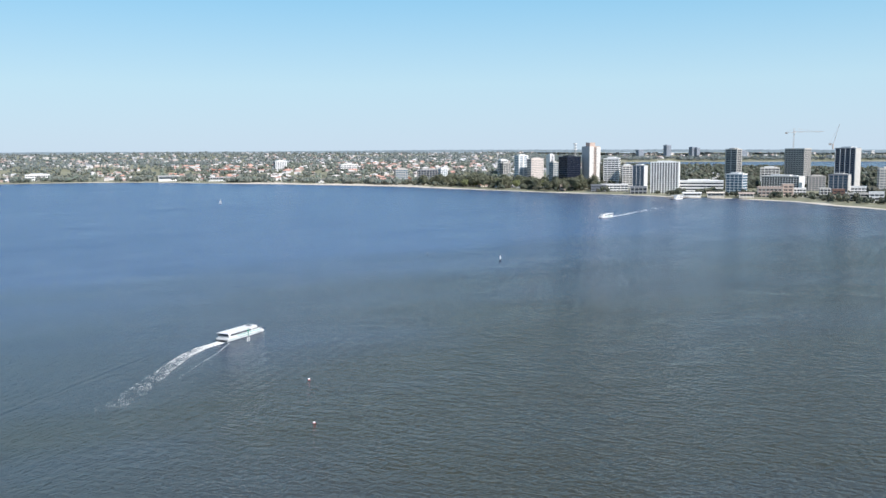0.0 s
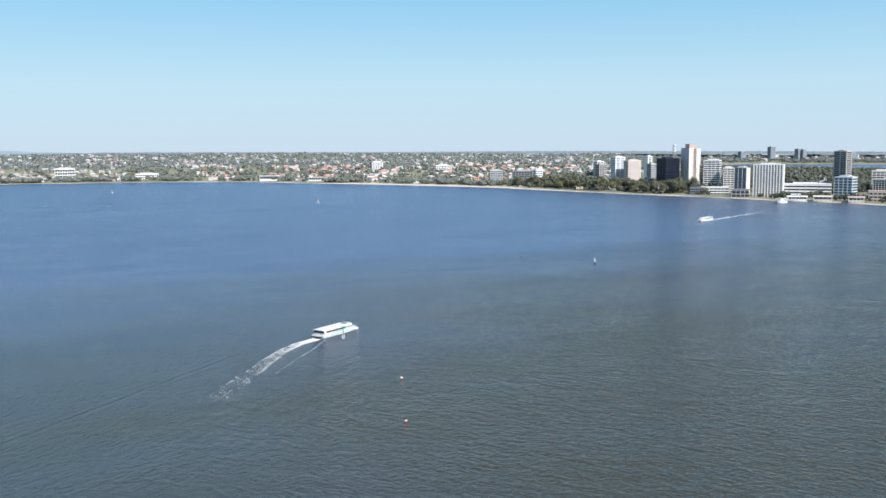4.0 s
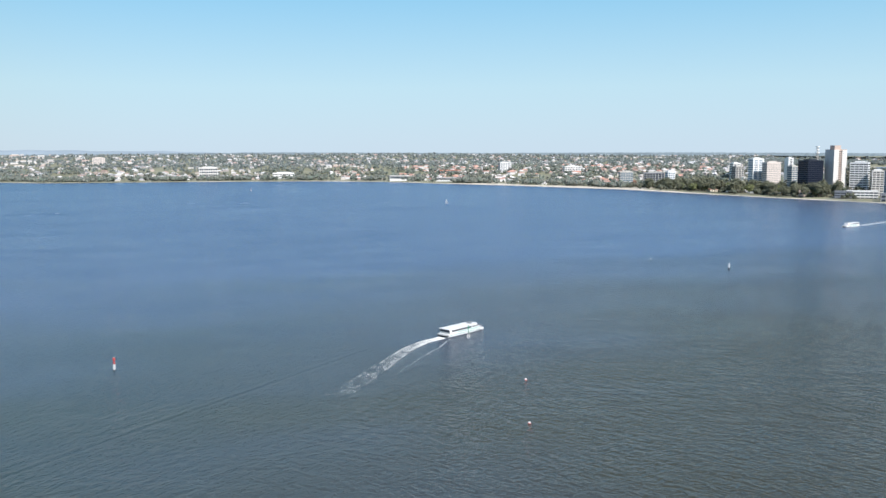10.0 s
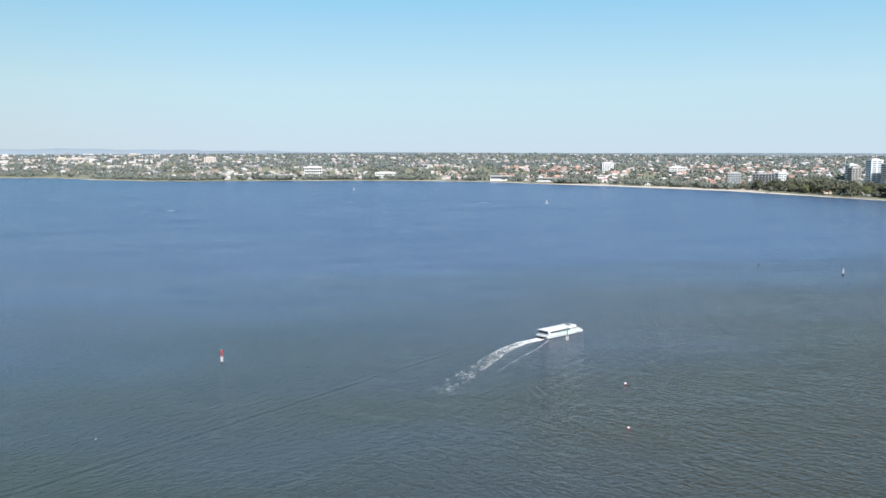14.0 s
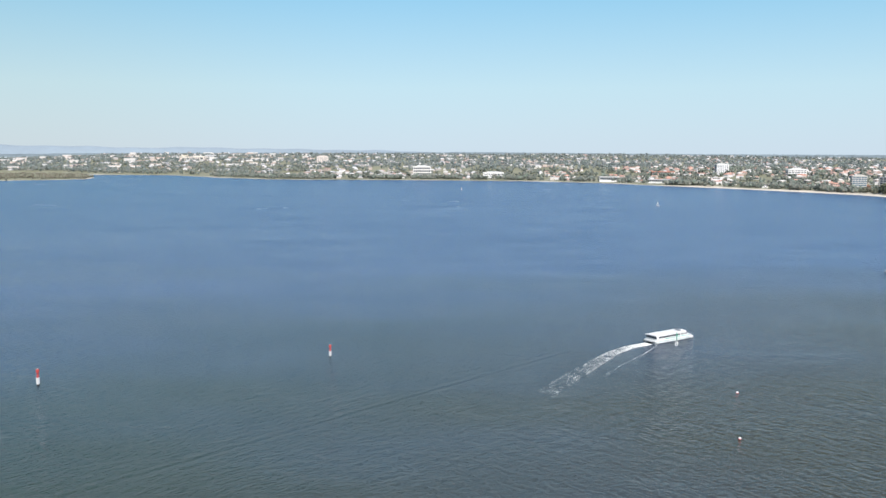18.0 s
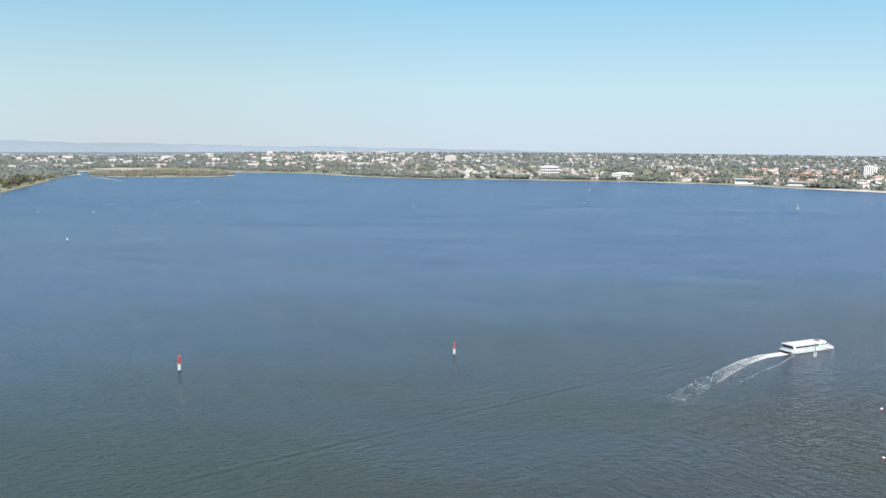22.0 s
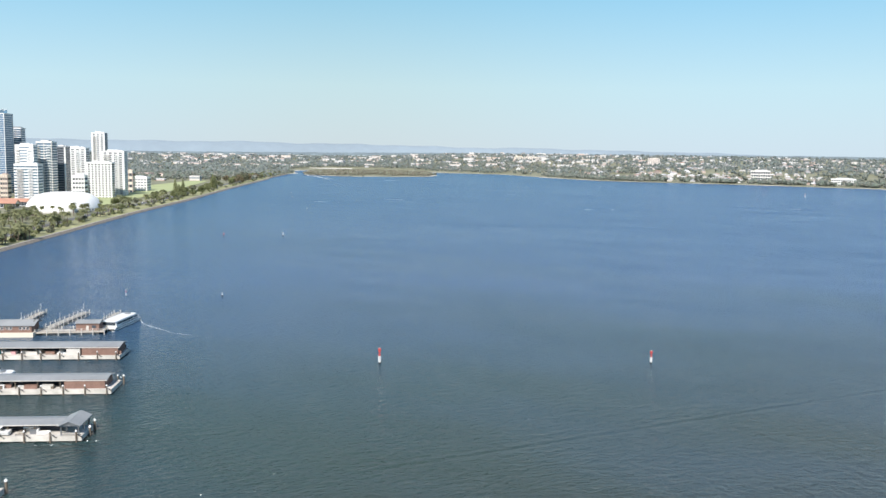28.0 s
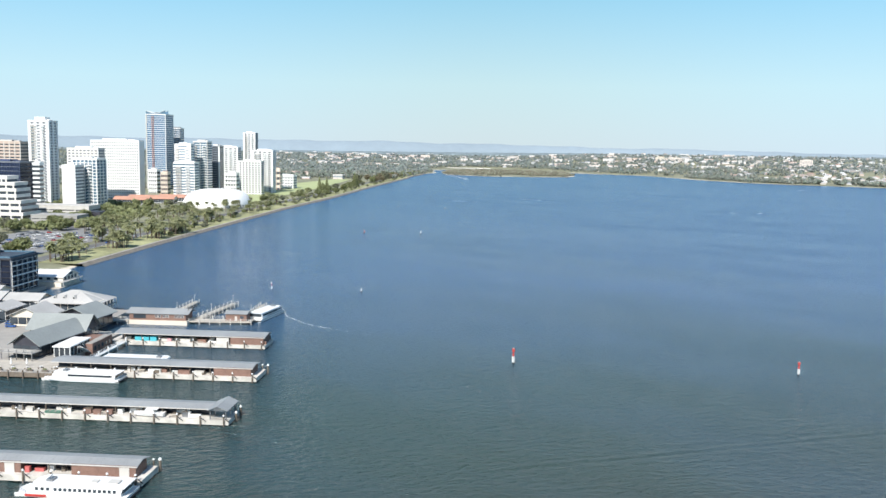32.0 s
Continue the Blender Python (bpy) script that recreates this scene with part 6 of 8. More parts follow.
def cafe_set(s, w, label):
    """A round table with three stools on the promenade."""
    e = thing("cafe_table", *quay(s, w, 1.9), 20, label, "table", "cafe tables on the promenade")
    part("tabletop", rod(bmesh.new(), 0, 0, 0.7, 0.75, 0.5, 12), M_WHITE, e)
    part("pedestal", rod(bmesh.new(), 0, 0, 0, 0.7, 0.06, 6), M_STEEL, e)
    for k in range(3):
        q = 2.1 * k
        part("stool", rod(bmesh.new(), 0.9 * math.cos(q), 0.9 * math.sin(q), 0, 0.46, 0.2, 8), M_TIMBER, e)


for s, w in ((-158, 286.5), (-163, 286), (-168, 286.4), (-154, 288), (-149, 287.5), (-173, 286)):
    cafe_set(s, w, "small white cafe table with dark stools")
for k in range(6):
    e = thing("planter", *quay(-146 - 5.4 * k, 283.3, 1.9), GRID, "timber planter box with a low green shrub", "planter", "promenade planters")
    part("box", box(bmesh.new(), 0, 2.2, 0, 0.7, 0, 0.6), M_TIMBER, e)
    part("shrub", loft(bmesh.new(), [ring(1.1, 0.35, 0.55, 0.5, 7), ring(1.0, 0.4, 0.9, 0.75, 7), ring(1.2, 0.3, 1.2, 0.2, 7)]), M_PALM, e)


# ---- the north bank: wall, path, road, lawn, dome ----
NORTH_BANK = [(-500, 335), (-567, 446), (-763, 785), (-895, 1035), (-1074, 1350), (-1331, 1823), (-1392, 1919), (-1540, 2205)]


def offset_line(line, d):
    """The line moved d metres to its left."""
    out = []
    for i, p in enumerate(line):
        a, b = Vector(line[max(0, i - 1)]), Vector(line[min(len(line) - 1, i + 1)])
        t = (b - a).normalized()
        out.append(Vector(p) + Vector((-t.y, t.x)) * d)
    return out


def bank_strip(name, profile, material, label, category, kind="structure", line=NORTH_BANK, split=18.0):
    """A band that follows the bank; profile: metres inland and height."""
    rows = [offset_line(line, d) for d, z in profile]
    bm = bmesh.new()
    vs = [[bm.verts.new((p.x, p.y, profile[k][1])) for p in r] for k, r in enumerate(rows)]
    for a, b in zip(vs, vs[1:]):
        for i in range(len(line) - 1):
            bm.faces.new((a[i], a[i + 1], b[i + 1], b[i]))
    return tagged(part(name, bm, material), label, category, kind=kind)


bank_strip("river_wall", ((-0.6, -1.5), (0.2, 0.3), (1.6, 1.6), (2.0, 2.1), (2.6, 2.1), (2.7, 1.9)), M_ROCK, "brown stone river wall along the park", "river wall")
bank_strip("river_path", ((2.6, 1.94), (5.4, 1.96), (5.6, 1.7)), M_PAVE, "pale footpath on top of the river wall", "path")
bank_strip("verge", ((5.4, 1.90), (30, 2.0), (34, 1.6)), M_VERGE, "grass verge between path and road", "verge")
bank_strip("riverside_road", ((33, 1.98), (33.3, 2.04), (43.7, 2.04), (44, 1.9)), M_ASPHALT, "grey asphalt riverside road", "road")
bank_strip("road_kerb", ((32.7, 1.6), (32.7, 2.16), (33.1, 2.16), (33.1, 1.6)), M_PALE, "pale concrete kerb of the riverside road", "kerb")

lawn = bmesh.new()
lv = [lawn.verts.new(quay(s, w, 2.35)) for s, w in ((-322, 1175), (-316, 1500), (-322, 1800), (-330, 2060), (-372, 2030), (-405, 1760), (-425, 1500), (-430, 1180))]
lawn.faces.new(lv)
tagged(part("lawn", lawn, surf("mown_lawn", (0.40, 0.44, 0.22), 0.9, vary=0.2, scale=0.08, bump=0.1)), "broad mown green lawn of the city park", "lawn", kind="structure")

dm = thing("inflated_dome", *quay(-346, 1092, 2.0), GRID, "large white inflated sports dome on the park", "dome")
rings = []
for k in range(10):
    q = k / 9 * math.pi / 2
    rings.append([(41 * math.cos(q) ** 0.55 * math.cos(a) + (0.001 if k == 9 else 0), 58 * math.cos(q) ** 0.55 * math.sin(a), 21.5 * math.sin(q)) for a in (2 * math.pi * i / 48 for i in range(48))])
M_DOME = surf("dome_fabric", (0.86, 0.86, 0.84), 0.5, vary=0.04, scale=0.2, bump=0.05)
skin_bm = loft(bmesh.new(), rings)
for f in skin_bm.faces:
    f.smooth = True
part("skin", skin_bm, M_DOME, dm)
seam = bmesh.new()
for i in range(0, 48, 4):
    pts = [r[i] for r in rings]
    for p, q in zip(pts, pts[1:]):
        bar(seam, (p[0], p[1], p[2] + 0.02), (q[0], q[1], q[2] + 0.02), 0.12, 4)
part("seam_cables", seam, M_PALE, dm)
part("base_ring", loft(bmesh.new(), [[(42.2 * math.cos(a), 59.2 * math.sin(a), z) for a in (2 * math.pi * i / 48 for i in range(48))] for z in (-0.5, 1.1)]), M_PALE, dm)
for k in range(9):
    a = -math.pi / 2 + (k - 4) * 0.11
    part("vent_panel", box(bmesh.new(), -1.2, 1.2, -0.2, 0.2, 0.8, 3.4), M_SLATE, dm, at=(41.6 * math.cos(a + 1.2), 58.6 * math.sin(a + 1.2), 0), turn=a + 1.2 + math.pi / 2)

# low red roofed terraces and civic blocks behind the trees
for s, w, L, D, e_, r_ in ((-440, 1118, 60, 14, 6, 10), (-455, 1090, 44, 12, 6, 9.5), (-425, 1150, 34, 12, 6, 9.5)):
    gable_hall("terrace_row", s, w, GRID, L, D, e_, r_, "long low terrace with a red tiled roof", surf("red_tiles", (0.46, 0.25, 0.18), 0.8, vary=0.2, scale=0.4), M_WHITE, base=2.5, cat="terrace")
civic = ((-404, 800, 44, 24, 9, M_CONC, "grey terraced civic hall among trees"), (-438, 870, 70, 26, 13, M_PALE, "grey flat-roofed hall behind the trees"),
         (-392, 842, 22, 16, 9, M_DARKCLAD, "small dark pavilion among trees"))
for s, w, L, D, h, m, lab in civic:
    tower("civic_hall", *quay(s, w)[:2], GRID, L, D, h, 3, lab, M_DARKGLASS, m, m, slab=0.75, px=6, pw=1.0, base=2.0, plant=False)


def stepped_offices():
    """Tiered concrete offices, each floor set back from the one below."""
    e = thing("tiered_offices", *quay(-470, 812, 1.5), GRID, "tiered off-white concrete offices with deep window bands", "building")
    for k, (w, d) in enumerate(((66, 34), (66, 34), (62, 32), (60, 30), (50, 26), (50, 26), (46, 24), (30, 20))):
        z = k * 5.6
        f = part("storey", box(bmesh.new(), -w / 2, w / 2, -d / 2, d / 2, z + 2.6, z + 5.6), M_OFFWHITE, e)
        part("window_band", box(bmesh.new(), -w / 2 + 0.8, w / 2 - 0.8, -d / 2 + 0.8, d / 2 - 0.8, z, z + 2.6), M_DARKGLASS, f)
        n = 7
        pier = mesh_of("pier", box(bmesh.new(), -0.6, 0.6, -d / 2 + 0.2, d / 2 - 0.2, z, z + 2.6), M_OFFWHITE)
        for i in range(n):
            part("pier", pier, None, f, at=(-w / 2 + 1.5 + (w - 3) * i / (n - 1), 0, 0))


stepped_offices()


# ---- trees ----
def clump_points(rng, n, rx, rz, base):
    """Places of leaf clumps over an uneven crown."""
    d = rng.normal(size=(n, 3))
    d /= np.linalg.norm(d, axis=1)[:, None]
    lobes = rng.normal(size=(7, 3))
    lobes /= np.linalg.norm(lobes, axis=1)[:, None]
    swell = 0.72 + 0.4 * np.clip((d @ lobes.T).max(1), 0, 1) ** 3
    r = swell * (0.55 + 0.45 * rng.random(n) ** 0.5)
    p = d * r[:, None] * np.array([rx, rx, rz])
    p[:, 2] += base
    return p


OCT_V = np.array([(1, 0, 0), (-1, 0, 0), (0, 1, 0), (0, -1, 0), (0, 0, 1), (0, 0, -1)], float)
OCT_F = np.array([(0, 2, 4), (2, 1, 4), (1, 3, 4), (3, 0, 4), (2, 0, 5), (1, 2, 5), (3, 1, 5), (0, 3, 5)])


def lumps(rng, centres, sizes):
    """Jagged eight-sided clumps of leaves round the centres."""
    n = len(centres)
    v = OCT_V[None] * (0.6 + 0.7 * rng.random((n, 6, 1))) * sizes[:, None, None] * (0.75 + 0.5 * rng.random((n, 1, 3)))
    q = rng.normal(size=(n, 4))
    q /= np.linalg.norm(q, axis=1)[:, None]
    w, x, y, z = q.T
    R = np.stack([np.stack([1 - 2 * (y * y + z * z), 2 * (x * y - z * w), 2 * (x * z + y * w)], 1),
                  np.stack([2 * (x * y + z * w), 1 - 2 * (x * x + z * z), 2 * (y * z - x * w)], 1),
                  np.stack([2 * (x * z - y * w), 2 * (y * z + x * w), 1 - 2 * (x * x + y * y)], 1)], 1)
    v = np.einsum("nij,nkj->nki", R, v) + centres[:, None]
    f = OCT_F[None] + (np.arange(n) * 6)[:, None, None]
    return v.reshape(-1, 3), f.reshape(-1, 3)


def leaves(rng, centres, sizes, middle, per=5):
    """Sprays of leaves: bent four-cornered blades round each centre, turned outwards and up."""
    n = len(centres) * per
    c = np.repeat(centres, per, 0) + rng.normal(size=(n, 3)) * np.repeat(sizes, per)[:, None] * 0.55
    out = c - np.asarray(middle)
    out /= np.linalg.norm(out, axis=1)[:, None] + 1e-6
    nrm = 0.8 * out + np.array((0, 0, 0.75)) + 0.42 * rng.normal(size=(n, 3))
    nrm /= np.linalg.norm(nrm, axis=1)[:, None]
    u = np.cross(nrm, rng.normal(size=(n, 3)))
    u /= np.linalg.norm(u, axis=1)[:, None]
    w = np.cross(nrm, u)
    s = (np.repeat(sizes, per) * (0.55 + 0.6 * rng.random(n)))[:, None]
    k = 0.6 + 0.7 * rng.random((n, 4, 1))
    v = np.stack([c + u * s * k[:, 0], c + w * s * k[:, 1] + nrm * s * 0.25, c - u * s * k[:, 2], c - w * s * k[:, 3] + nrm * s * 0.2], 1)
    return v.reshape(-1, 3), (np.arange(n * 4).reshape(-1, 4))


def drop_object(ob):
    me = ob.data
    bpy.data.objects.remove(ob)
    return me


def broadleaf(seed, h, rx, material, name="tree", label="", clumps=260):
    rng = np.random.default_rng(seed)
    e = thing(name, 0, 0, -500, 0, label, "tree", "park trees")
    bm = bmesh.new()
    fork = h * 0.38
    loft(bm, [ring(0, 0, -0.5, 0.035 * h, 8), ring(0, 0, 0.6, 0.028 * h, 8), ring(0.1, 0, fork, 0.018 * h, 8)])
    for k in range(5):
        q = 2 * math.pi * k / 5 + rng.random()
        bar(bm, (0.05, 0, fork * 0.9), (rx * 0.55 * math.cos(q), rx * 0.55 * math.sin(q), h * (0.6 + 0.2 * rng.random())), 0.010 * h, 5)
    part("trunk", bm, M_BARK, e)
    c = clump_points(rng, clumps, rx, h * 0.36, h * 0.66)
    v, f = leaves(rng, c, np.full(clumps, (1.9 / clumps ** 0.5) * rx) * (0.7 + 0.8 * rng.random(clumps)), (0, 0, h * 0.45))
    part("crown", drop_object(skin("crown", v, f, material)), None, e)
    return e


def palm(seed, h, label):
    rng = np.random.default_rng(seed)
    e = thing("palm_tree", 0, 0, -500, 0, label, "palm tree", "park palms")
    part("trunk", loft(bmesh.new(), [ring(0, 0, -0.5, 0.42, 8), ring(0.05, 0, 1, 0.30, 8), ring(0.15, 0.05, h * 0.6, 0.26, 8), ring(0.2, 0, h, 0.32, 8)]), M_BARK, e)
    verts, faces = [], []
    for k in range(34):
        q, up = 2 * math.pi * k / 34 * 5 + rng.random() * 0.5, 0.95 - 1.5 * (k / 34) + 0.2 * rng.random()
        L = 3.0 + 0.8 * rng.random()
        dx, dy = math.cos(q), math.sin(q)
        for i in range(5):
            t = i / 4
            r = L * t * (0.85 + 0.15 * math.cos(up))
            z = h + L * (math.sin(up) * t - 0.55 * t * t)
            w = 0.62 * math.sin(math.pi * (0.12 + 0.8 * t)) + 0.05
            for s, dz in ((-1, -0.3 * w), (0, 0.0), (1, -0.3 * w)):
                verts.append((0.2 + dx * r - dy * s * w, dy * r + dx * s * w, z + dz))
        b = len(verts) - 15
        for i in range(4):
            for j in range(2):
                faces.append((b + i * 3 + j, b + i * 3 + j + 1, b + i * 3 + j + 4, b + i * 3 + j + 3))
    part("crown", drop_object(skin("crown", verts, faces, M_PALM)), None, e)
    return e


def conifer(seed, h, label):
    rng = np.random.default_rng(seed)
    e = thing("pine_tree", 0, 0, -500, 0, label, "pine tree", "park trees")
    part("trunk", loft(bmesh.new(), [ring(0, 0, -0.5, 0.5, 8), ring(0, 0, h * 0.95, 0.08, 8)]), M_BARK, e)
    c, s = [], []
    for k in range(13):
        z = h * (0.12 + 0.85 * k / 12)
        r = h * 0.24 * (1 - k / 13.5)
        for i in range(11):
            q = 2 * math.pi * i / 11 + k * 0.4
            for u in (0.4, 0.8):
                c.append((r * u * math.cos(q), r * u * math.sin(q), z + rng.normal() * 0.25 - u * 0.5))
                s.append(0.5 + 0.35 * (1 - k / 13))
    v, f = lumps(rng, np.array(c), np.array(s))
    part("crown", drop_object(skin("crown", v, f, M_LEAF)), None, e)
    return e


GREY_LEAF = surf("grey_green_leaves", (0.09, 0.10, 0.06), 0.8, vary=0.3, scale=0.5, bump=0, each=0.4, island=True, thin=0.4,
                 tint=((0.24, 0.26, 0.17), (0.31, 0.32, 0.22), (0.275, 0.285, 0.20)))
M_SCRUBLEAF = surf("brownish_leaves", (0.24, 0.21, 0.13), 0.8, vary=0.3, scale=0.5, bump=0, each=0.4, island=True, thin=0.2)
KINDS = {
    "palm": [palm(1, 8.0, "palm tree with a dense drooping crown in the river park"), palm(2, 9.5, "tall palm tree with a ragged crown in the river park")],
    "tree": [broadleaf(11, 8.5, 4.6, M_LEAF, label="spreading green tree in the river park"), broadleaf(12, 8, 4.2, GREY_LEAF, label="round grey-green tree in the river park"),
             broadleaf(13, 10, 5.2, M_LEAF, label="tall dark green tree in the river park")],
    "shrub": [broadleaf(14, 4, 2.6, GREY_LEAF, "shrub", "grey-green shrub on the river bank", 220), broadleaf(15, 3.4, 2.2, M_LEAF, "shrub", "green shrub on the river bank", 220)],
    "pine": [conifer(16, 21, "dark pointed pine on the river bank"), conifer(17, 17, "dark pointed pine on the river bank")],
    "tall": [broadleaf(21, 15, 5.6, GREY_LEAF, label="tall grey-green tree on the north bank"), broadleaf(22, 13, 6.2, M_SCRUBLEAF, label="brownish spreading tree on the north bank")],
    "gum": [broadleaf(18, 17, 7.0, GREY_LEAF, name="gum_tree", label="large grey-green gum tree on the south foreshore", clumps=190), broadleaf(19, 14, 6.4, M_LEAF, name="gum_tree", label="large dark green tree on the south foreshore", clumps=190),
            broadleaf(20, 20, 7.5, GREY_LEAF, name="gum_tree", label="tall grey-green gum tree on the south foreshore", clumps=200)],
}


def plant(kind, x, y, rng):
    s, w = 0.86 * x + 0.51 * y, 0.86 * y - 0.51 * x
    if -400 < s < -316 and 600 < w < 738 and rng.random() < 0.8:
        return      # the open car park
    proto = KINDS[kind][rng.integers(len(KINDS[kind]))]
    z = float(ground_height([(x, y)])[0])
    k = 0.8 + 0.45 * rng.random()
    proto.scale = (k, k, k * (0.9 + 0.25 * rng.random()))
    copy_thing(proto, pose(x, y, max(z, 1.2) - 0.1, 0, 0, 360 * rng.random()))
    proto.scale = (1, 1, 1)


rng = np.random.default_rng(21)


def bank_point(i, t, d):
    """A point t of the way along stretch i of the north bank, d metres inland."""
    a, b = Vector(NORTH_BANK[i]), Vector(NORTH_BANK[i + 1])
    n = (b - a).normalized()
    p = a.lerp(b, t) + Vector((-n.y, n.x)) * d
    return p.x, p.y


def scatter_bank(kind, stretch, t0, t1, d0, d1, count):
    for k in range(count):
        plant(kind, *bank_point(stretch, t0 + (t1 - t0) * rng.random(), d0 + (d1 - d0) * rng.random()), rng)


# palm groves close to the quay, then mixed planting along the wall
for s, w, n, r in ((-281, 562, 20, 13), (-276, 634, 18, 12), (-274, 700, 10, 9), (-272, 745, 12, 10), (-288, 868, 12, 11), (-300, 610, 8, 12), (-304, 668, 8, 12)):
    for k in range(n):
        a, q = 2 * math.pi * rng.random(), r * math.sqrt(rng.random())
        plant("palm", *quay(s + q * math.cos(a) * 0.7, w + q * math.sin(a))[:2], rng)
scatter_bank("palm", 1, 0.0, 1.0, 14, 31, 46)
for k in range(28):
    plant("palm", *quay(-272 - 26 * rng.random(), 590 + 240 * rng.random())[:2], rng)
scatter_bank("palm", 1, 0.0, 1.0, 45, 95, 76)
scatter_bank("tree", 1, 0.0, 1.0, 78, 175, 62)
for k in range(10):
    plant("tree", *quay(-310 - 66 * rng.random(), 578 + 210 * rng.random())[:2], rng)
scatter_bank("tree", 0, 0.1, 1.0, 60, 200, 12)
scatter_bank("shrub", 0, 0.1, 1.0, 50, 150, 14)
scatter_bank("shrub", 1, 0.1, 1.0, 10, 30, 40)
scatter_bank("shrub", 2, 0.0, 1.0, 9, 40, 26)
scatter_bank("tree", 2, 0.0, 1.0, 22, 62, 11)
scatter_bank("palm", 2, 0.0, 1.0, 20, 60, 16)
scatter_bank("shrub", 3, 0.0, 1.0, 9, 45, 30)
scatter_bank("tree", 3, 0.0, 1.0, 14, 68, 17)
scatter_bank("pine", 3, 0.04, 0.22, 20, 36, 9)
scatter_bank("pine", 3, 0.9, 1.0, 14, 34, 7)
scatter_bank("tree", 4, 0.0, 1.0, 12, 50, 22)
scatter_bank("tall", 4, 0.35, 1.0, 14, 75, 18)
scatter_bank("shrub", 4, 0.0, 1.0, 9, 40, 26)
scatter_bank("tree", 5, 0.0, 1.0, 12, 60, 10)
scatter_bank("tree", 6, 0.0, 1.0, 12, 60, 18)
# big trees of the south foreshore
SOUTH_BELT = [(862, 1190), (814, 1290), (778, 1430), (722, 1560), (690, 1700)]
for k in range(120):
    i = rng.integers(1, 4)
    a, b = Vector(SOUTH_BELT[i]), Vector(SOUTH_BELT[i + 1])
    n = (b - a).normalized()
    p = a.lerp(b, rng.random()) - Vector((-n.y, n.x)) * (13 + 75 * rng.random())
    plant("gum", p.x, p.y, rng)
for protos in KINDS.values():
    for p in protos:
        for o in (*p.children_recursive, p):
            bpy.data.objects.remove(o)


# ---- parked cars ----
PAINTS = [surf("car_paint_" + n, c, 0.25, vary=0.05, bump=0) for n, c in (("white", (0.75, 0.75, 0.74)), ("silver", (0.45, 0.46, 0.48)), ("black", (0.03, 0.03, 0.035)), ("blue", (0.03, 0.10, 0.32)), ("red", (0.35, 0.03, 0.03)), ("grey", (0.18, 0.19, 0.20)))]
SHADES = ("white", "silver", "black", "blue", "red", "grey")


def car(k):
    e = thing("car", 0, 0, -500, 0, SHADES[k] + " hatchback car parked on asphalt", "car", "parked cars")
    part("body", loft(bmesh.new(), [[(-2.1, -0.8, z0), (-2.2, 0, z0), (-2.1, 0.8, z0), (2.0, 0.85, z0), (2.2, 0, z0), (2.0, -0.85, z0)] for z0 in (0.3, 0.65, 0.85)]), PAINTS[k], e)
    part("cabin", loft(bmesh.new(), [[(-1.9, -0.78, 0.85), (-1.9, 0.78, 0.85), (1.1, 0.78, 0.85), (1.1, -0.78, 0.85)], [(-1.5, -0.62, 1.42), (-1.5, 0.62, 1.42), (0.3, 0.62, 1.42), (0.3, -0.62, 1.42)]]), M_DARKGLASS, e)
    part("roof", box(bmesh.new(), -1.5, 0.3, -0.6, 0.6, 1.42, 1.48), PAINTS[k], e)
    wheel = bmesh.new()
    loft(wheel, [[(0.32 * math.cos(2 * math.pi * i / 10), y, 0.32 + 0.32 * math.sin(2 * math.pi * i / 10)) for i in range(10)] for y in (-0.1, 0.1)])
    wheel = mesh_of("wheel", wheel, M_BLACK)
    for wx in (-1.3, 1.35):
        for wy in (-0.78, 0.78):
            part("wheel", wheel, None, e, at=(wx, wy, 0))
    return e


lot = bmesh.new()
lot.faces.new([lot.verts.new(quay(s, w, 2.08)) for s, w in ((-312, 585), (-312, 770), (-402, 790), (-402, 580))])
tagged(part("car_park", lot, M_LOT), "grey asphalt car park under trees", "car park", kind="structure")
cars = [car(k) for k in range(6)]
for row in range(7):
    for k in range(20):
        if rng.random() < 0.6:
            s, w = -320 - row * 11.0 + rng.normal() * 0.2, 616 + k * 5.6 + rng.normal() * 0.4
            x, y, z = quay(s, w)
            copy_thing(cars[rng.choice(6, p=(0.34, 0.22, 0.12, 0.10, 0.08, 0.14))], pose(x, y, 2.09, 0, 0, GRID + 3 * rng.normal()))
for i, t, k in ((0, 0.5, 0), (0, 0.9, 3), (1, 0.1, 1), (1, 0.3, 0), (1, 0.42, 2), (1, 0.6, 5), (1, 0.85, 0), (2, 0.2, 1), (2, 0.6, 0), (3, 0.3, 3)):
    x, y = bank_point(i, t, 36 if k % 2 else 41)
    copy_thing(cars[k], pose(x, y, 2.06, 0, 0, 120))
for s, w, k in ((-200, 351, 3), (-203, 356, 3), (-210, 370, 0)):
    copy_thing(cars[k], pose(*quay(s, w, 2.02), 0, 0, GRID + 5))
for c in cars:
    for o in (*c.children_recursive, c):
        bpy.data.objects.remove(o)


M_SPINE = surf("red_brown_cladding", (0.36, 0.20, 0.18), 0.5, vary=0.15)
for x0 in (-6.8, -4.4):
    part("spine", box(bmesh.new(), x0, x0 + 0.9, -19.0, -18.1, 0, 123), M_SPINE, glass_tower)
part("facade_panel", box(bmesh.new(), -16.9, -15.2, -18.7, -18.0, 0, 125), M_PALE, glass_tower)

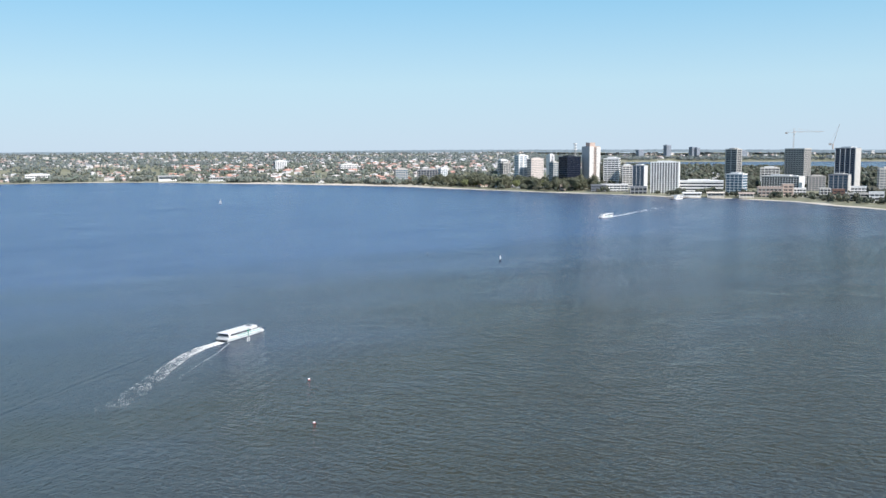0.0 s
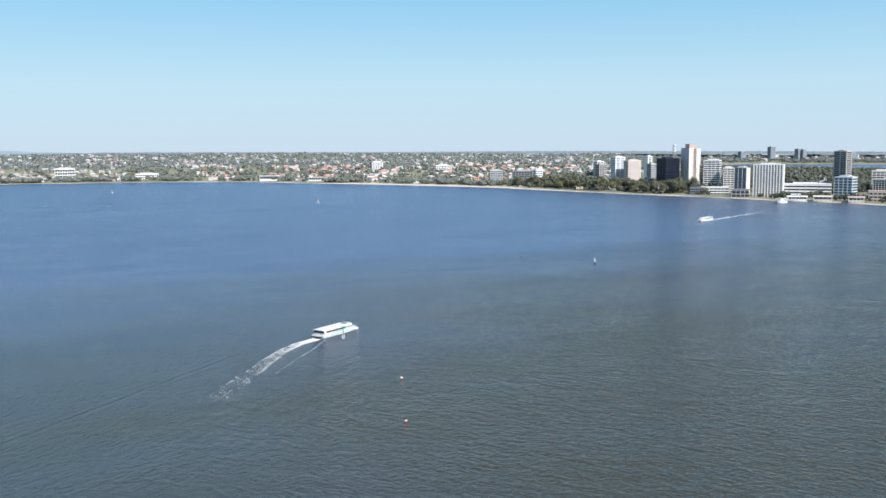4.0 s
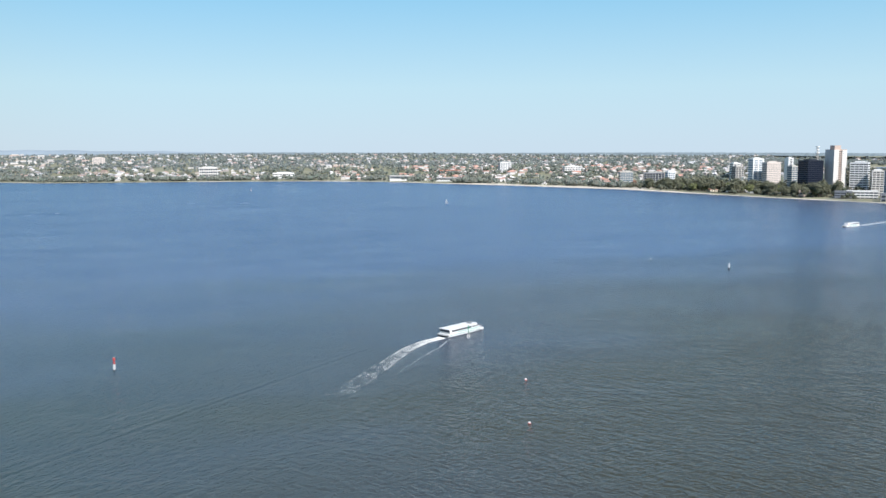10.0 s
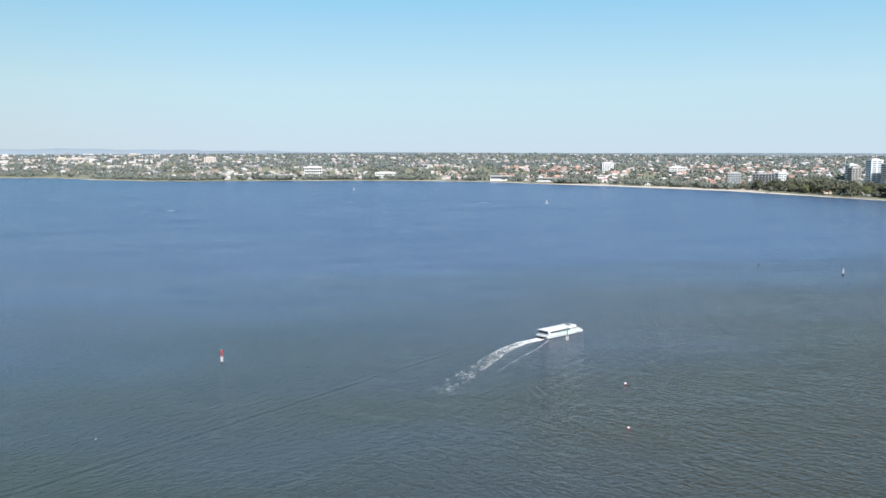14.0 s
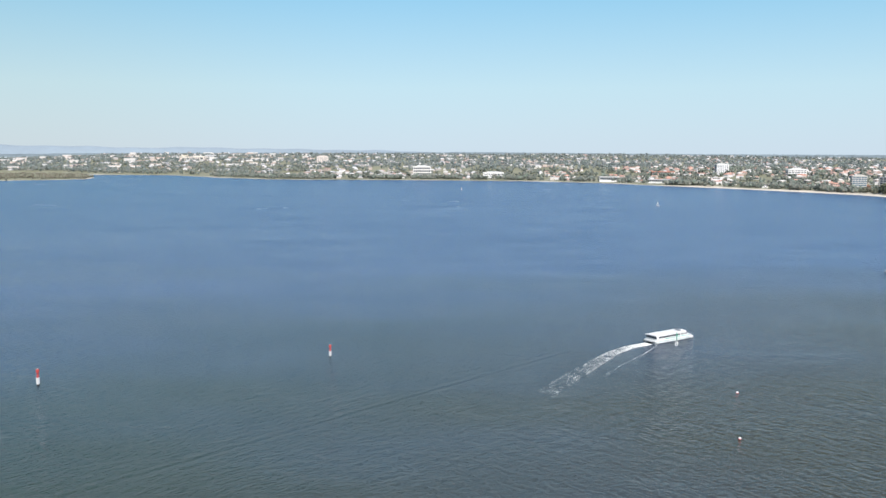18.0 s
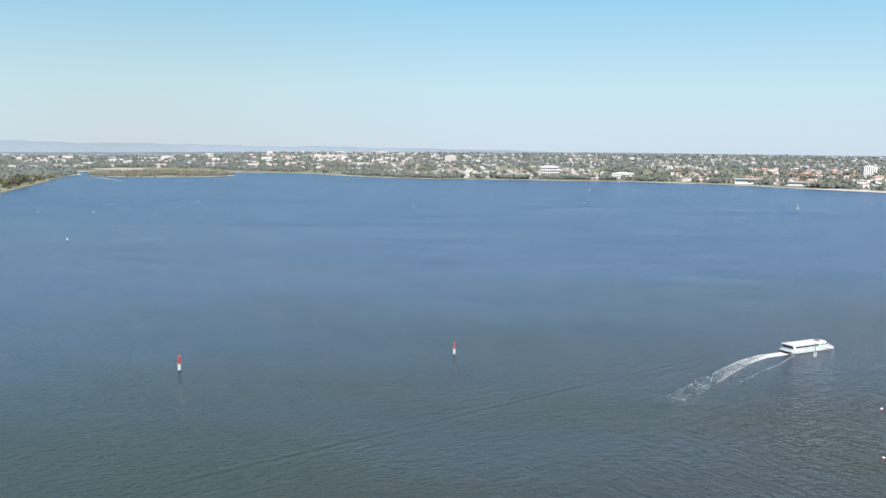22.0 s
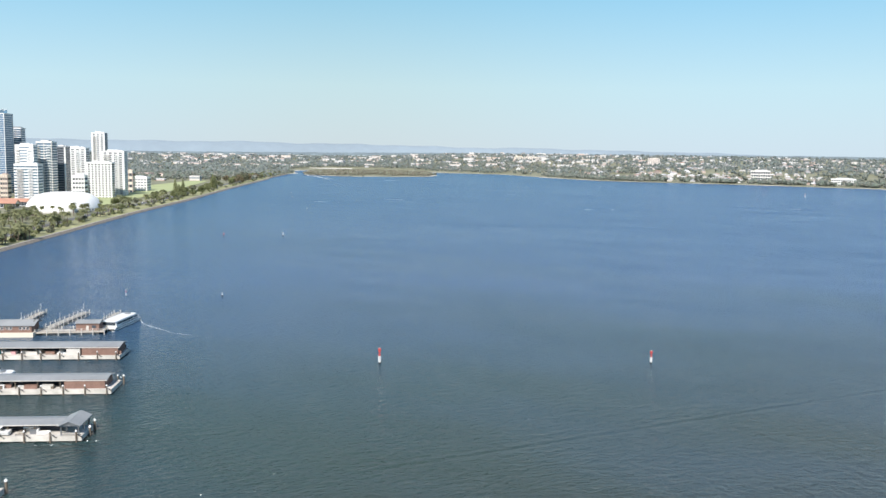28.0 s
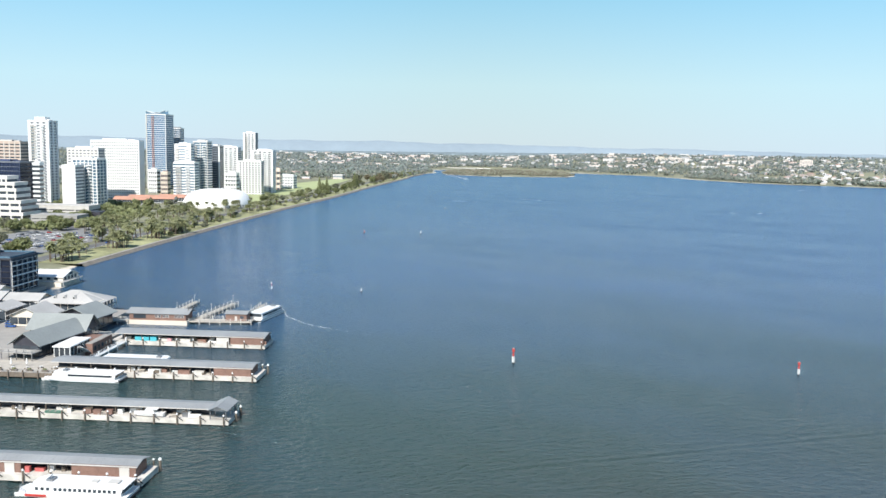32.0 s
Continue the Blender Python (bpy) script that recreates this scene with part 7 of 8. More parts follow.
# slanting steel crown on the tall glass tower
tc = thing("roof_sculpture", -1230, 973, 127.5, GRID, "slanting glass and steel fins atop a tall tower", "roof fins")
for x0, x1, h0, h1 in ((-16.5, -1.5, 5.0, 0.6), (1.5, 16.5, 0.6, 6.5)):
    for y0 in (-17.8, -4.0):
        part("fin", loft(bmesh.new(), [[(x0, y, 0), (x1, y, 0), (x1, y, h1), (x0, y, h0)] for y in (y0, y0 + 0.5)]), M_BLUEGLASS, tc)
        bm = bmesh.new()
        bar(bm, (x0, y0, h0), (x1, y0, h1), 0.35, 4)
        part("edge", bm, M_WHITE, tc)
part("lift_room", box(bmesh.new(), -8, 8, -2, 10, 0, 3.2), M_SLATE, tc)


# ---- the south shore and the suburbs ----
M_PINK = surf("pink_render", (0.66, 0.42, 0.36), 0.75, vary=0.1)
M_REDROOF = surf("terracotta_roof", (0.46, 0.17, 0.10), 0.8, vary=0.2, scale=0.6)


def foreshore_hall(name, x, y, turn, L, D, h, label, wall, roofing):
    z = float(ground_height([(x, y)])[0]) - 0.3
    e = thing(name, x, y, z, turn, label, "building")
    part("wall", box(bmesh.new(), -L / 2, L / 2, -D / 2, D / 2, 0, h), wall, e)
    part("upper_glazing", box(bmesh.new(), -L / 2 + 1, L / 2 - 1, -D / 2 - 0.3, D / 2 + 0.3, h * 0.5, h * 0.85), M_DARKGLASS, e)
    part("roof", loft(bmesh.new(), [[(x_, -D / 2 - 1.5, h), (x_, 0, h + 1.6), (x_, D / 2 + 1.5, h), (x_, D / 2 + 1.5, h - 0.3), (x_, -D / 2 - 1.5, h - 0.3)] for x_ in (-L / 2 - 1.5, L / 2 + 1.5)]), roofing, e)
    n = int(L / 5)
    post = mesh_of("post", box(bmesh.new(), -0.2, 0.2, -D / 2 - 1.2, -D / 2 - 0.8, 0, h), M_WHITE)
    for k in range(n + 1):
        part("post", post, None, e, at=(-L / 2 + L * k / n, 0, 0))


foreshore_hall("rowing_club", 281, 2290, -8, 44, 18, 13, "two-storey club house with dark glazing on the beach", M_WHITE, M_PALE)
foreshore_hall("club_house", 395, 2215, -20, 60, 16, 9, "long white club house behind the beach", M_WHITE, M_ROOFPALE)
foreshore_hall("mansion", 460, 2517, 5, 62, 18, 8, "large pink mansion with a red tiled roof", M_PINK, M_REDROOF)
foreshore_hall("jetty_terminal", 905, 1070, -35, 26, 10, 6, "small white ferry terminal on the south shore", M_WHITE, M_WHITE)
foreshore_hall("cafe", 925, 1040, -40, 24, 12, 7, "cream foreshore cafe with a pale roof", M_CREAM, M_CREAM)
foreshore_hall("cafe", 948, 1000, -40, 20, 12, 7, "cream foreshore cafe with a brown roof", M_CREAM, M_TAN)
mj = thing("ferry_jetty", 892, 1068, 0, 205, "short pale jetty on the south shore", "jetty")
part("deck", box(bmesh.new(), 0, 52, -4, 4, 1.2, 1.8), M_DECK, mj)
part("shelter_roof", box(bmesh.new(), 20, 46, -3.4, 3.4, 5.0, 5.4), M_WHITE, mj)
for k in range(8):
    for yy in (-4.2, 4.2):
        part("post", rod(bmesh.new(), 2 + 7 * k, yy, -3, 3, 0.3, 8), M_TIMBER, mj)
for k in range(4):
    for yy in (-3, 3):
        part("post", rod(bmesh.new(), 21 + 8 * k, yy, 1.8, 5.0, 0.15, 6), M_WHITE, mj)
ferry("paddle_boat", 856, 1043, 205, 22, 7, "white double-deck boat beside the south jetty", decks=2, group="river ferries")
for k in range(12):
    x, y = 300 + 14 * k, 2238 - 9.5 * k
    z = float(ground_height([(x, y)])[0])
    e = thing("beached_dinghy", x + 6, y + 9, max(z, 0.6), 40, "white sailing dinghy with a bare mast drawn up on the beach", "dinghy", "beached dinghies")
    part("hull", loft(bmesh.new(), [[(px, -0.9 * q, 0.9), (px, 0, 0.0), (px, 0.9 * q, 0.9)] for px, q in ((-2.6, 0.8), (0, 1), (2.7, 0.1))]), M_WHITE, e)
    part("mast", rod(bmesh.new(), 0.4, 0, 0.3, 8.5, 0.1, 6), M_WHITE, e)


def tower_crane(x, y, z0, z1, turn, jib, back, label):
    e = thing("tower_crane", x, y, z0, turn, label, "crane")
    H = z1 - z0
    bm = bmesh.new()
    for sx in (-0.8, 0.8):
        for sy in (-0.8, 0.8):
            bar(bm, (sx, sy, 0), (sx, sy, H), 0.18, 4)
    k = 0
    while k * 3 < H - 3:
        for (ax, ay), (bx, by) in (((-0.8, -0.8), (0.8, -0.8)), ((-0.8, 0.8), (0.8, 0.8)), ((-0.8, -0.8), (-0.8, 0.8)), ((0.8, -0.8), (0.8, 0.8))):
            bar(bm, (ax, ay, k * 3), (bx, by, k * 3 + 3), 0.1, 4)
        k += 1
    part("mast", bm, M_CRANE, e)
    bm = bmesh.new()
    for yy, zz in ((-0.7, 0), (0.7, 0), (0, 1.4)):
        bar(bm, (0, yy, H - 3 + zz), (jib, yy * 0.6, H - 2.4 + zz * 0.7), 0.14, 4)
    for k in range(int(jib / 3)):
        bar(bm, (k * 3, -0.7, H - 3), (k * 3 + 1.5, 0, H - 1.7), 0.07, 4)
        bar(bm, (k * 3 + 1.5, 0, H - 1.7), (k * 3 + 3, 0.7, H - 3), 0.07, 4)
    part("jib", bm, M_CRANE, e)
    bm = bmesh.new()
    for yy in (-0.7, 0.7):
        bar(bm, (0, yy, H - 3), (-back, yy, H - 3), 0.16, 4)
    part("counter_jib", bm, M_CRANE, e)
    part("counterweight", box(bmesh.new(), -back, -back + 4, -1.1, 1.1, H - 5.2, H - 2.6), M_CONC, e)
    bm = bmesh.new()
    bar(bm, (0, 0, H - 3), (0, 0, H + 3.5), 0.3, 4)
    bar(bm, (0, 0, H + 3.5), (jib * 0.7, 0, H - 1.4), 0.08, 4)
    bar(bm, (0, 0, H + 3.5), (-back + 1, 0, H - 3), 0.08, 4)
    part("apex", bm, M_CRANE, e)
    part("cab", box(bmesh.new(), 0.6, 2.6, -1.9, -0.5, H - 5.2, H - 3), M_WHITE, e)


M_CRANE = surf("crane_paint", (0.52, 0.42, 0.36), 0.5, vary=0.1)
tower_crane(1172, 1129, 72, 103, -44, 46, 14, "tan lattice tower crane over an unfinished tower")
lc = thing("luffing_crane", 1088, 971, 72, -40, "thin luffing crane behind a glass tower", "crane")
part("mast", rod(bmesh.new(), 0, 0, 0, 8, 0.9, 6), M_CRANE, lc)
bm = bmesh.new()
for yy in (-0.5, 0.5):
    bar(bm, (0, yy, 6), (8, yy * 0.3, 37), 0.2, 4)
bar(bm, (-5, 0, 9), (8, 0, 37), 0.1, 4)
part("jib", bm, M_CRANE, lc)
part("counterweight", box(bmesh.new(), -6, -2, -1.2, 1.2, 6, 9), M_CONC, lc)

rt = thing("radio_tower", 1033, 1595, 14, 0, "lattice radio tower with white drum antennas", "radio tower")
bm = bmesh.new()
for k in range(4):
    a = math.pi / 4 + k * math.pi / 2
    bar(bm, (4 * math.cos(a), 4 * math.sin(a), 0), (1.2 * math.cos(a), 1.2 * math.sin(a), 70), 0.3, 4)
    for j in range(10):
        r0, r1 = 4 - 0.28 * j, 4 - 0.28 * (j + 1)
        b = a + math.pi / 2
        bar(bm, (r0 * math.cos(a), r0 * math.sin(a), j * 7), (r1 * math.cos(b), r1 * math.sin(b), j * 7 + 7), 0.16, 4)
part("lattice", bm, M_PALE, rt)
for zz, r in ((58, 4.2), (64, 3.4), (70, 3.8)):
    part("antenna_ring", rod(bmesh.new(), 0, 0, zz, zz + 2.2, r, 14), M_WHITE, rt)
sm = thing("water_mast", 1077, 2032, 15, 0, "thin pale mast among trees", "mast")
part("mast", rod(bmesh.new(), 0, 0, 0, 47, 1.0, 8, 0.6), M_PALE, sm)
part("head", rod(bmesh.new(), 0, 0, 45, 48, 1.6, 8), M_WHITE, sm)

cw = thing("causeway", -1898, 2778, 0, math.degrees(math.atan2(78, 192)), "long low pale concrete causeway behind the island", "bridge")
part("deck", box(bmesh.new(), 0, 210, -6, 6, 3.6, 5.0), M_PALE, cw)
for yy in (-6.2, 6.0):
    part("parapet", box(bmesh.new(), 0, 210, yy, yy + 0.25, 5.0, 6.1), M_OFFWHITE, cw)
pier = mesh_of("pier", box(bmesh.new(), -0.9, 0.9, -5, 5, -4, 3.6), M_CONC)
for k in range(9):
    part("pier", pier, None, cw, at=(5 + 25 * k, 0, 0))

# far towers over the western basin, with haze put into their panel colour
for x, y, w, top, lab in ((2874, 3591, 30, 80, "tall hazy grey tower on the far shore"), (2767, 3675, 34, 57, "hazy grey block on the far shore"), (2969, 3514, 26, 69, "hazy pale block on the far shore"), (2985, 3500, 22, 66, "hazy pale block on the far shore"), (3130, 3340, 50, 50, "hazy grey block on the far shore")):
    tower("far_tower", x, y, 5, w, 24, top - 12, 16, lab, M_SLATE, M_HAZED_PANEL, M_HAZED_PANEL, slab=0.5, px=4, pw=2, base=12, group="far towers")


# houses: a few plans, then copies
ROOFS = {"red": surf("red_tile_roof", (0.50, 0.28, 0.22), 0.85, vary=0.2, scale=0.6, each=0.2), "grey": surf("grey_tile_roof", (0.26, 0.25, 0.25), 0.8, vary=0.2, scale=0.6, each=0.25),
         "pale": surf("pale_sheet_roof", (0.58, 0.57, 0.54), 0.6, vary=0.12, scale=0.4, each=0.15), "brown": surf("brown_tile_roof", (0.26, 0.13, 0.085), 0.85, vary=0.2, scale=0.6, each=0.2)}
HWALL = {"white": M_WHITE, "cream": M_CREAM, "brick": M_BRICK, "tan": M_TAN}


def house(roof, wall, L, D, h, pitch):
    e = thing("house", 0, 0, -500, 0, f"{wall} walled house with a {roof} hipped roof among gardens", "house", "suburban houses")
    part("wall", box(bmesh.new(), -L / 2, L / 2, -D / 2, D / 2, -1.5, h), HWALL[wall], e)
    r = min(L, D) / 2
    bm = bmesh.new()
    o = 0.7
    low = [bm.verts.new(p) for p in ((-L / 2 - o, -D / 2 - o, h), (L / 2 + o, -D / 2 - o, h), (L / 2 + o, D / 2 + o, h), (-L / 2 - o, D / 2 + o, h))]
    a, b = bm.verts.new((-L / 2 + r, 0, h + pitch)), bm.verts.new((L / 2 - r, 0, h + pitch))
    for f in ((low[0], low[1], b, a), (low[1], low[2], b), (low[2], low[3], a, b), (low[3], low[0], a), tuple(low[::-1])):
        bm.faces.new(f)
    part("roof", bm, ROOFS[roof], e)
    pane = mesh_of("window", box(bmesh.new(), -1.1, 1.1, -0.15, 0.15, 0, 1.3), M_DARKGLASS)
    floors = 2 if h > 4.5 else 1
    for f in range(floors):
        for k in (-0.3, 0.05, 0.33):
            part("window", pane, None, e, at=(L * k, -D / 2, 1.0 + 2.9 * f))
    part("door", box(bmesh.new(), -0.5, 0.5, -D / 2 - 0.1, -D / 2 + 0.1, 0, 2.1), M_TIMBER, e, at=(L * 0.2, 0, 0))
    return e


PLANS = [house("red", "cream", 17, 11, 3.4, 3.0), house("red", "white", 15, 12, 5.8, 2.8), house("grey", "white", 18, 11, 6.2, 2.4), house("pale", "white", 16, 12, 6.4, 1.6),
         house("brown", "brick", 17, 11, 3.4, 3.0), house("grey", "cream", 15, 12, 6.0, 2.6), house("pale", "cream", 18, 10, 3.6, 2.2), house("red", "tan", 16, 11, 6.0, 2.8)]
rng = np.random.default_rng(31)
spots = []
for a in np.arange(-62, 66, 0.5):
    for r in np.arange(1250, 4850, 27.0):
        q = math.radians(a + 0.22 * rng.normal() * 2400 / r)
        rr = r + 9 * rng.normal()
        spots.append((-math.sin(q) * rr, math.cos(q) * rr))
spots = np.array(spots)
sd = coast_distance(spots)
rad = np.hypot(*spots.T)
# houses stand wider apart across the line of sight near by: thin or fill to an even spread
keep = (sd > 55) & (rng.random(len(spots)) < np.clip((rad * math.radians(0.5) / 27.0) ** 1.0, 0, 1) * np.where(rad < 2750, 0.56, np.where(rad < 3600, 0.24, 0.10)))
city = (spots[:, 0] < -300) & (spots[:, 1] < 2750) & (-spots[:, 0] > 0.47 * spots[:, 1])
front = np.zeros(len(spots), bool)
for cx, cy, cr in ((930, 1200, 190), (1090, 1030, 220), (910, 1600, 80), (780, 1810, 60), (595, 2404, 30), (1150, 1255, 40), (-225, 2561, 40), (-14, 2509, 55), (281, 2290, 35), (395, 2215, 40)):
    front |= np.hypot(spots[:, 0] - cx, spots[:, 1] - cy) < cr
quarter = rolling(spots, 150, 7) * 0.5 + rolling(spots, 55, 8) * 0.5
keep &= ~city & ~front & (quarter < np.where(rad < 3200, 0.16, 0.3)) & (shore_distance(spots, ISLAND) < 0)
keep &= ~((spots[:, 0] < -820) & (spots[:, 0] > -1120) & (spots[:, 1] < 2960) & (spots[:, 1] > 2600) & (sd < 150))
spots, sd, rad = spots[keep], sd[keep], rad[keep]
near = np.argsort(rad + 0.6 * sd)[:205]
is_near = np.zeros(len(spots), bool)
is_near[near] = True
height = ground_height(spots)
for i in near:
    bearing = math.degrees(math.atan2(spots[i, 0], spots[i, 1]))
    tiled = 6 < bearing < 25
    k = int(rng.choice(8, p=(0.28, 0.26, 0.05, 0.12, 0.06, 0.05, 0.04, 0.14) if tiled else (0.05, 0.04, 0.2, 0.26, 0.07, 0.17, 0.17, 0.04)))
    PLANS[k].scale = (1, 1, 1)
    copy_thing(PLANS[k], pose(spots[i, 0], spots[i, 1], height[i], 0, 0, float(rng.choice((8, 98, -20, 30, 12))) + 6 * rng.normal()))
for p in PLANS:
    for o in (*p.children_recursive, p):
        bpy.data.objects.remove(o)


def far_houses(at, zs, roofing, label):
    """The rest of the suburb as one mesh of walls and one of roofs."""
    n = len(at)
    L, D, h, p = 12 + 8 * rng.random(n), 9 + 5 * rng.random(n), np.where(rng.random(n) < 0.5, 3.4, 6.2), 1.6 + 1.8 * rng.random(n)
    t = np.radians(rng.choice((8, 98, -20, 30), n) + 8 * rng.normal(size=n))
    c, s = np.cos(t)[:, None], np.sin(t)[:, None]

    def put(px, py, pz):
        return np.stack([at[:, :1] + px * c - py * s, at[:, 1:] + px * s + py * c, zs[:, None] + pz], -1)
    sx, sy = np.array([-1, 1, 1, -1]) * 0.5, np.array([-1, -1, 1, 1]) * 0.5
    low, high = put(sx * L[:, None], sy * D[:, None], np.full((n, 4), -1.5)), put(sx * L[:, None], sy * D[:, None], np.repeat(h[:, None], 4, 1))
    wall = np.concatenate([low, high], 1)
    k = (np.arange(n) * 8)[:, None, None]
    wf = k + np.array([(0, 1, 5, 4), (1, 2, 6, 5), (2, 3, 7, 6), (3, 0, 4, 7)])[None]
    walls = skin("far_house_walls", wall.reshape(-1, 3), wf.reshape(-1, 4), M_FARWALL)
    eave = put(sx * (L[:, None] + 1.2), sy * (D[:, None] + 1.2), np.repeat(h[:, None], 4, 1))
    ridge = put(np.array([-1, 1]) * (L[:, None] - D[:, None] * 0.8).clip(1) * 0.5, np.zeros((n, 2)), np.repeat((h + p)[:, None], 2, 1))
    roof = np.concatenate([eave, ridge], 1)
    k = (np.arange(n) * 6)[:, None, None]
    rf = k + np.array([(0, 1, 5, 4), (2, 3, 4, 5), (1, 2, 5, 5), (3, 0, 4, 4)])[None]
    tri = k + np.array([(0, 1, 5), (0, 5, 4), (2, 3, 4), (2, 4, 5), (1, 2, 5), (3, 0, 4)])[None]
    roofs = skin("far_house_roofs", roof.reshape(-1, 3), tri.reshape(-1, 3), roofing)
    e = thing("far_suburb", 0, 0, 0, 0, label, "houses", kind="stuff")
    walls.parent, roofs.parent = e, e


facing = np.degrees(np.arctan2(spots[:, 0], spots[:, 1]))
tiled = (facing > 3) & (facing < 27) & (rad < 3000) & ~is_near
plain = ~tiled & ~is_near
far_houses(spots[plain], height[plain], M_FARROOF, "distant suburb of pale houses with mostly grey roofs")
far_houses(spots[tiled], height[tiled], M_TILEROOF, "hillside suburb of white houses with red tiled roofs")


def far_blocks(count, a0, a1, r0, r1, h0, h1, w0, w1, seed, label):
    """Larger pale buildings far off, as one mesh."""
    g = np.random.default_rng(seed)
    q, r = np.radians(a0 + (a1 - a0) * g.random(count)), r0 + (r1 - r0) * g.random(count)
    at = np.column_stack([-np.sin(q) * r, np.cos(q) * r])
    ok = coast_distance(at) > 60
    at, n = at[ok], int(ok.sum())
    z, L, D, h = ground_height(at), w0 + (w1 - w0) * g.random(n), 14 + 14 * g.random(n), h0 + (h1 - h0) * g.random(n) ** 2
    t = np.radians(g.choice((10, 100, 30), n) + 5 * g.normal(size=n))
    v, f = [], []
    for i in range(n):
        levels = max(2, int(h[i] / 3.4))
        for k in range(levels):
            za, zb, zc = z[i] - 1 + h[i] * k / levels, z[i] - 1 + h[i] * (k + 0.45) / levels, z[i] - 1 + h[i] * (k + 1) / levels
            for lo, hi, shrink in ((za, zb, 0.5), (zb, zc, 0.0)):
                b = len(v)
                for zz in (lo, hi):
                    for ux, uy in ((-1, -1), (1, -1), (1, 1), (-1, 1)):
                        px, py = ux * (L[i] / 2 - shrink), uy * (D[i] / 2 - shrink)
                        v.append((at[i, 0] + px * math.cos(t[i]) - py * math.sin(t[i]), at[i, 1] + px * math.sin(t[i]) + py * math.cos(t[i]), zz))
                f += [(b, b + 1, b + 5, b + 4), (b + 1, b + 2, b + 6, b + 5), (b + 2, b + 3, b + 7, b + 6), (b + 3, b, b + 4, b + 7), (b + 4, b + 5, b + 6, b + 7)]
    return tagged(skin("far_blocks", v, f, M_FARBLOCK), label, "buildings", kind="stuff")


M_FARBLOCK = surf("far_block_walls", (0.7, 0.68, 0.64), 0.8, vary=0.1, scale=0.1, bump=0, island=True,
                  tint=((0.64, 0.62, 0.60), (0.30, 0.32, 0.35), (0.60, 0.52, 0.46), (0.66, 0.65, 0.64), (0.52, 0.40, 0.35), (0.62, 0.60, 0.58)))
far_blocks(330, 14, 50, 3250, 4800, 5, 17, 14, 46, 41, "distant pale commercial buildings beyond the narrows")
far_blocks(110, -34, 14, 2700, 4800, 5, 12, 14, 34, 42, "distant pale larger buildings in the suburb")
far_blocks(45, 35, 60, 1750, 2800, 6, 16, 16, 36, 43, "pale buildings among the trees of the north bank")
far_blocks(150, -58, -34, 4250, 4880, 6, 16, 16, 46, 44, "distant pale buildings beyond the western basin")


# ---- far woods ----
def woods(name, at, zs, hs, seed, label, per=10, leaf=None):
    """Crowns of far trees, each of several jagged clumps, in one mesh."""
    g = np.random.default_rng(seed)
    n = len(at)
    c = g.normal(size=(n, per, 3))
    c /= np.linalg.norm(c, axis=2)[..., None]
    c *= (0.35 + 0.55 * g.random((n, per, 1)))
    wide = (0.42 + 0.2 * g.random(n)) * hs
    c = c * np.stack([wide, wide, hs * 0.36], 1)[:, None]
    c[:, :, 2] += (zs + hs * 0.55)[:, None]
    c[:, :, 0] += at[:, :1]
    c[:, :, 1] += at[:, 1:]
    size = np.repeat((wide * 0.52)[:, None], per, 1) * (0.6 + 0.7 * g.random((n, per)))
    v, f = lumps(g, c.reshape(-1, 3), size.ravel())
    return tagged(skin(name, v, f, leaf or M_HAZED_TREE), label, "trees", kind="stuff")


def tree_spots(count, a0, a1, r0, r1, g, lo=9, power=1.0):
    q, r = np.radians(a0 + (a1 - a0) * g.random(count)), r0 + (r1 - r0) * g.random(count) ** power
    p = np.column_stack([-np.sin(q) * r, np.cos(q) * r])
    return p, coast_distance(p), r


g = np.random.default_rng(51)
p, d, r = tree_spots(24000, -60, 24, 1250, 4690, g)
ok = (d > 14) & (shore_distance(p, ISLAND) < 0) & ~((p[:, 0] < -300) & (p[:, 1] < 2600) & (-p[:, 0] > 0.47 * p[:, 1]))
patch = rolling(p, 150, 7) * 0.5 + rolling(p, 55, 8) * 0.5
belt = (d < 75) & (patch > -0.18)
ok &= (belt | ((d >= 75) & (patch > np.where(r < 3200, -0.16, -0.45) - 0.25 * g.random(len(p)))))
ok &= ~((p[:, 0] < -860) & (p[:, 0] > -1080) & (p[:, 1] < 2960) & (d < 120) & (g.random(len(p)) < 0.93))
for cx, cy, cr in ((930, 1200, 120), (1080, 1040, 150), (281, 2290, 30), (395, 2215, 35), (595, 2404, 26), (-225, 2555, 34), (-14, 2500, 50), (760, 1830, 45), (-660, 3240, 30)):
    ok &= np.hypot(p[:, 0] - cx, p[:, 1] - cy) > cr * (0.45 + 0.3 * g.random(len(p)))
p, d, r = p[ok], d[ok], r[ok]
hs = 6.5 + 8.5 * g.random(len(p)) ** 1.7
close = r < 2750
by_towers = close & (p[:, 0] > 640) & (r < 1900)
woods("tower_gardens", p[by_towers], ground_height(p[by_towers]), hs[by_towers] * 0.85, 62, "dark green garden trees between the south towers", per=16, leaf=M_PARKTREE)
close &= ~by_towers
woods("south_woods", p[close], ground_height(p[close]), hs[close], 52, "haze-paled grey-green garden and street trees of the south suburb", per=9)
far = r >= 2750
woods("far_woods", p[far], ground_height(p[far]), hs[far], 57, "gum trees of the far suburb tinted blue-green for haze", per=5, leaf=M_BLUEHAZE_TREE)

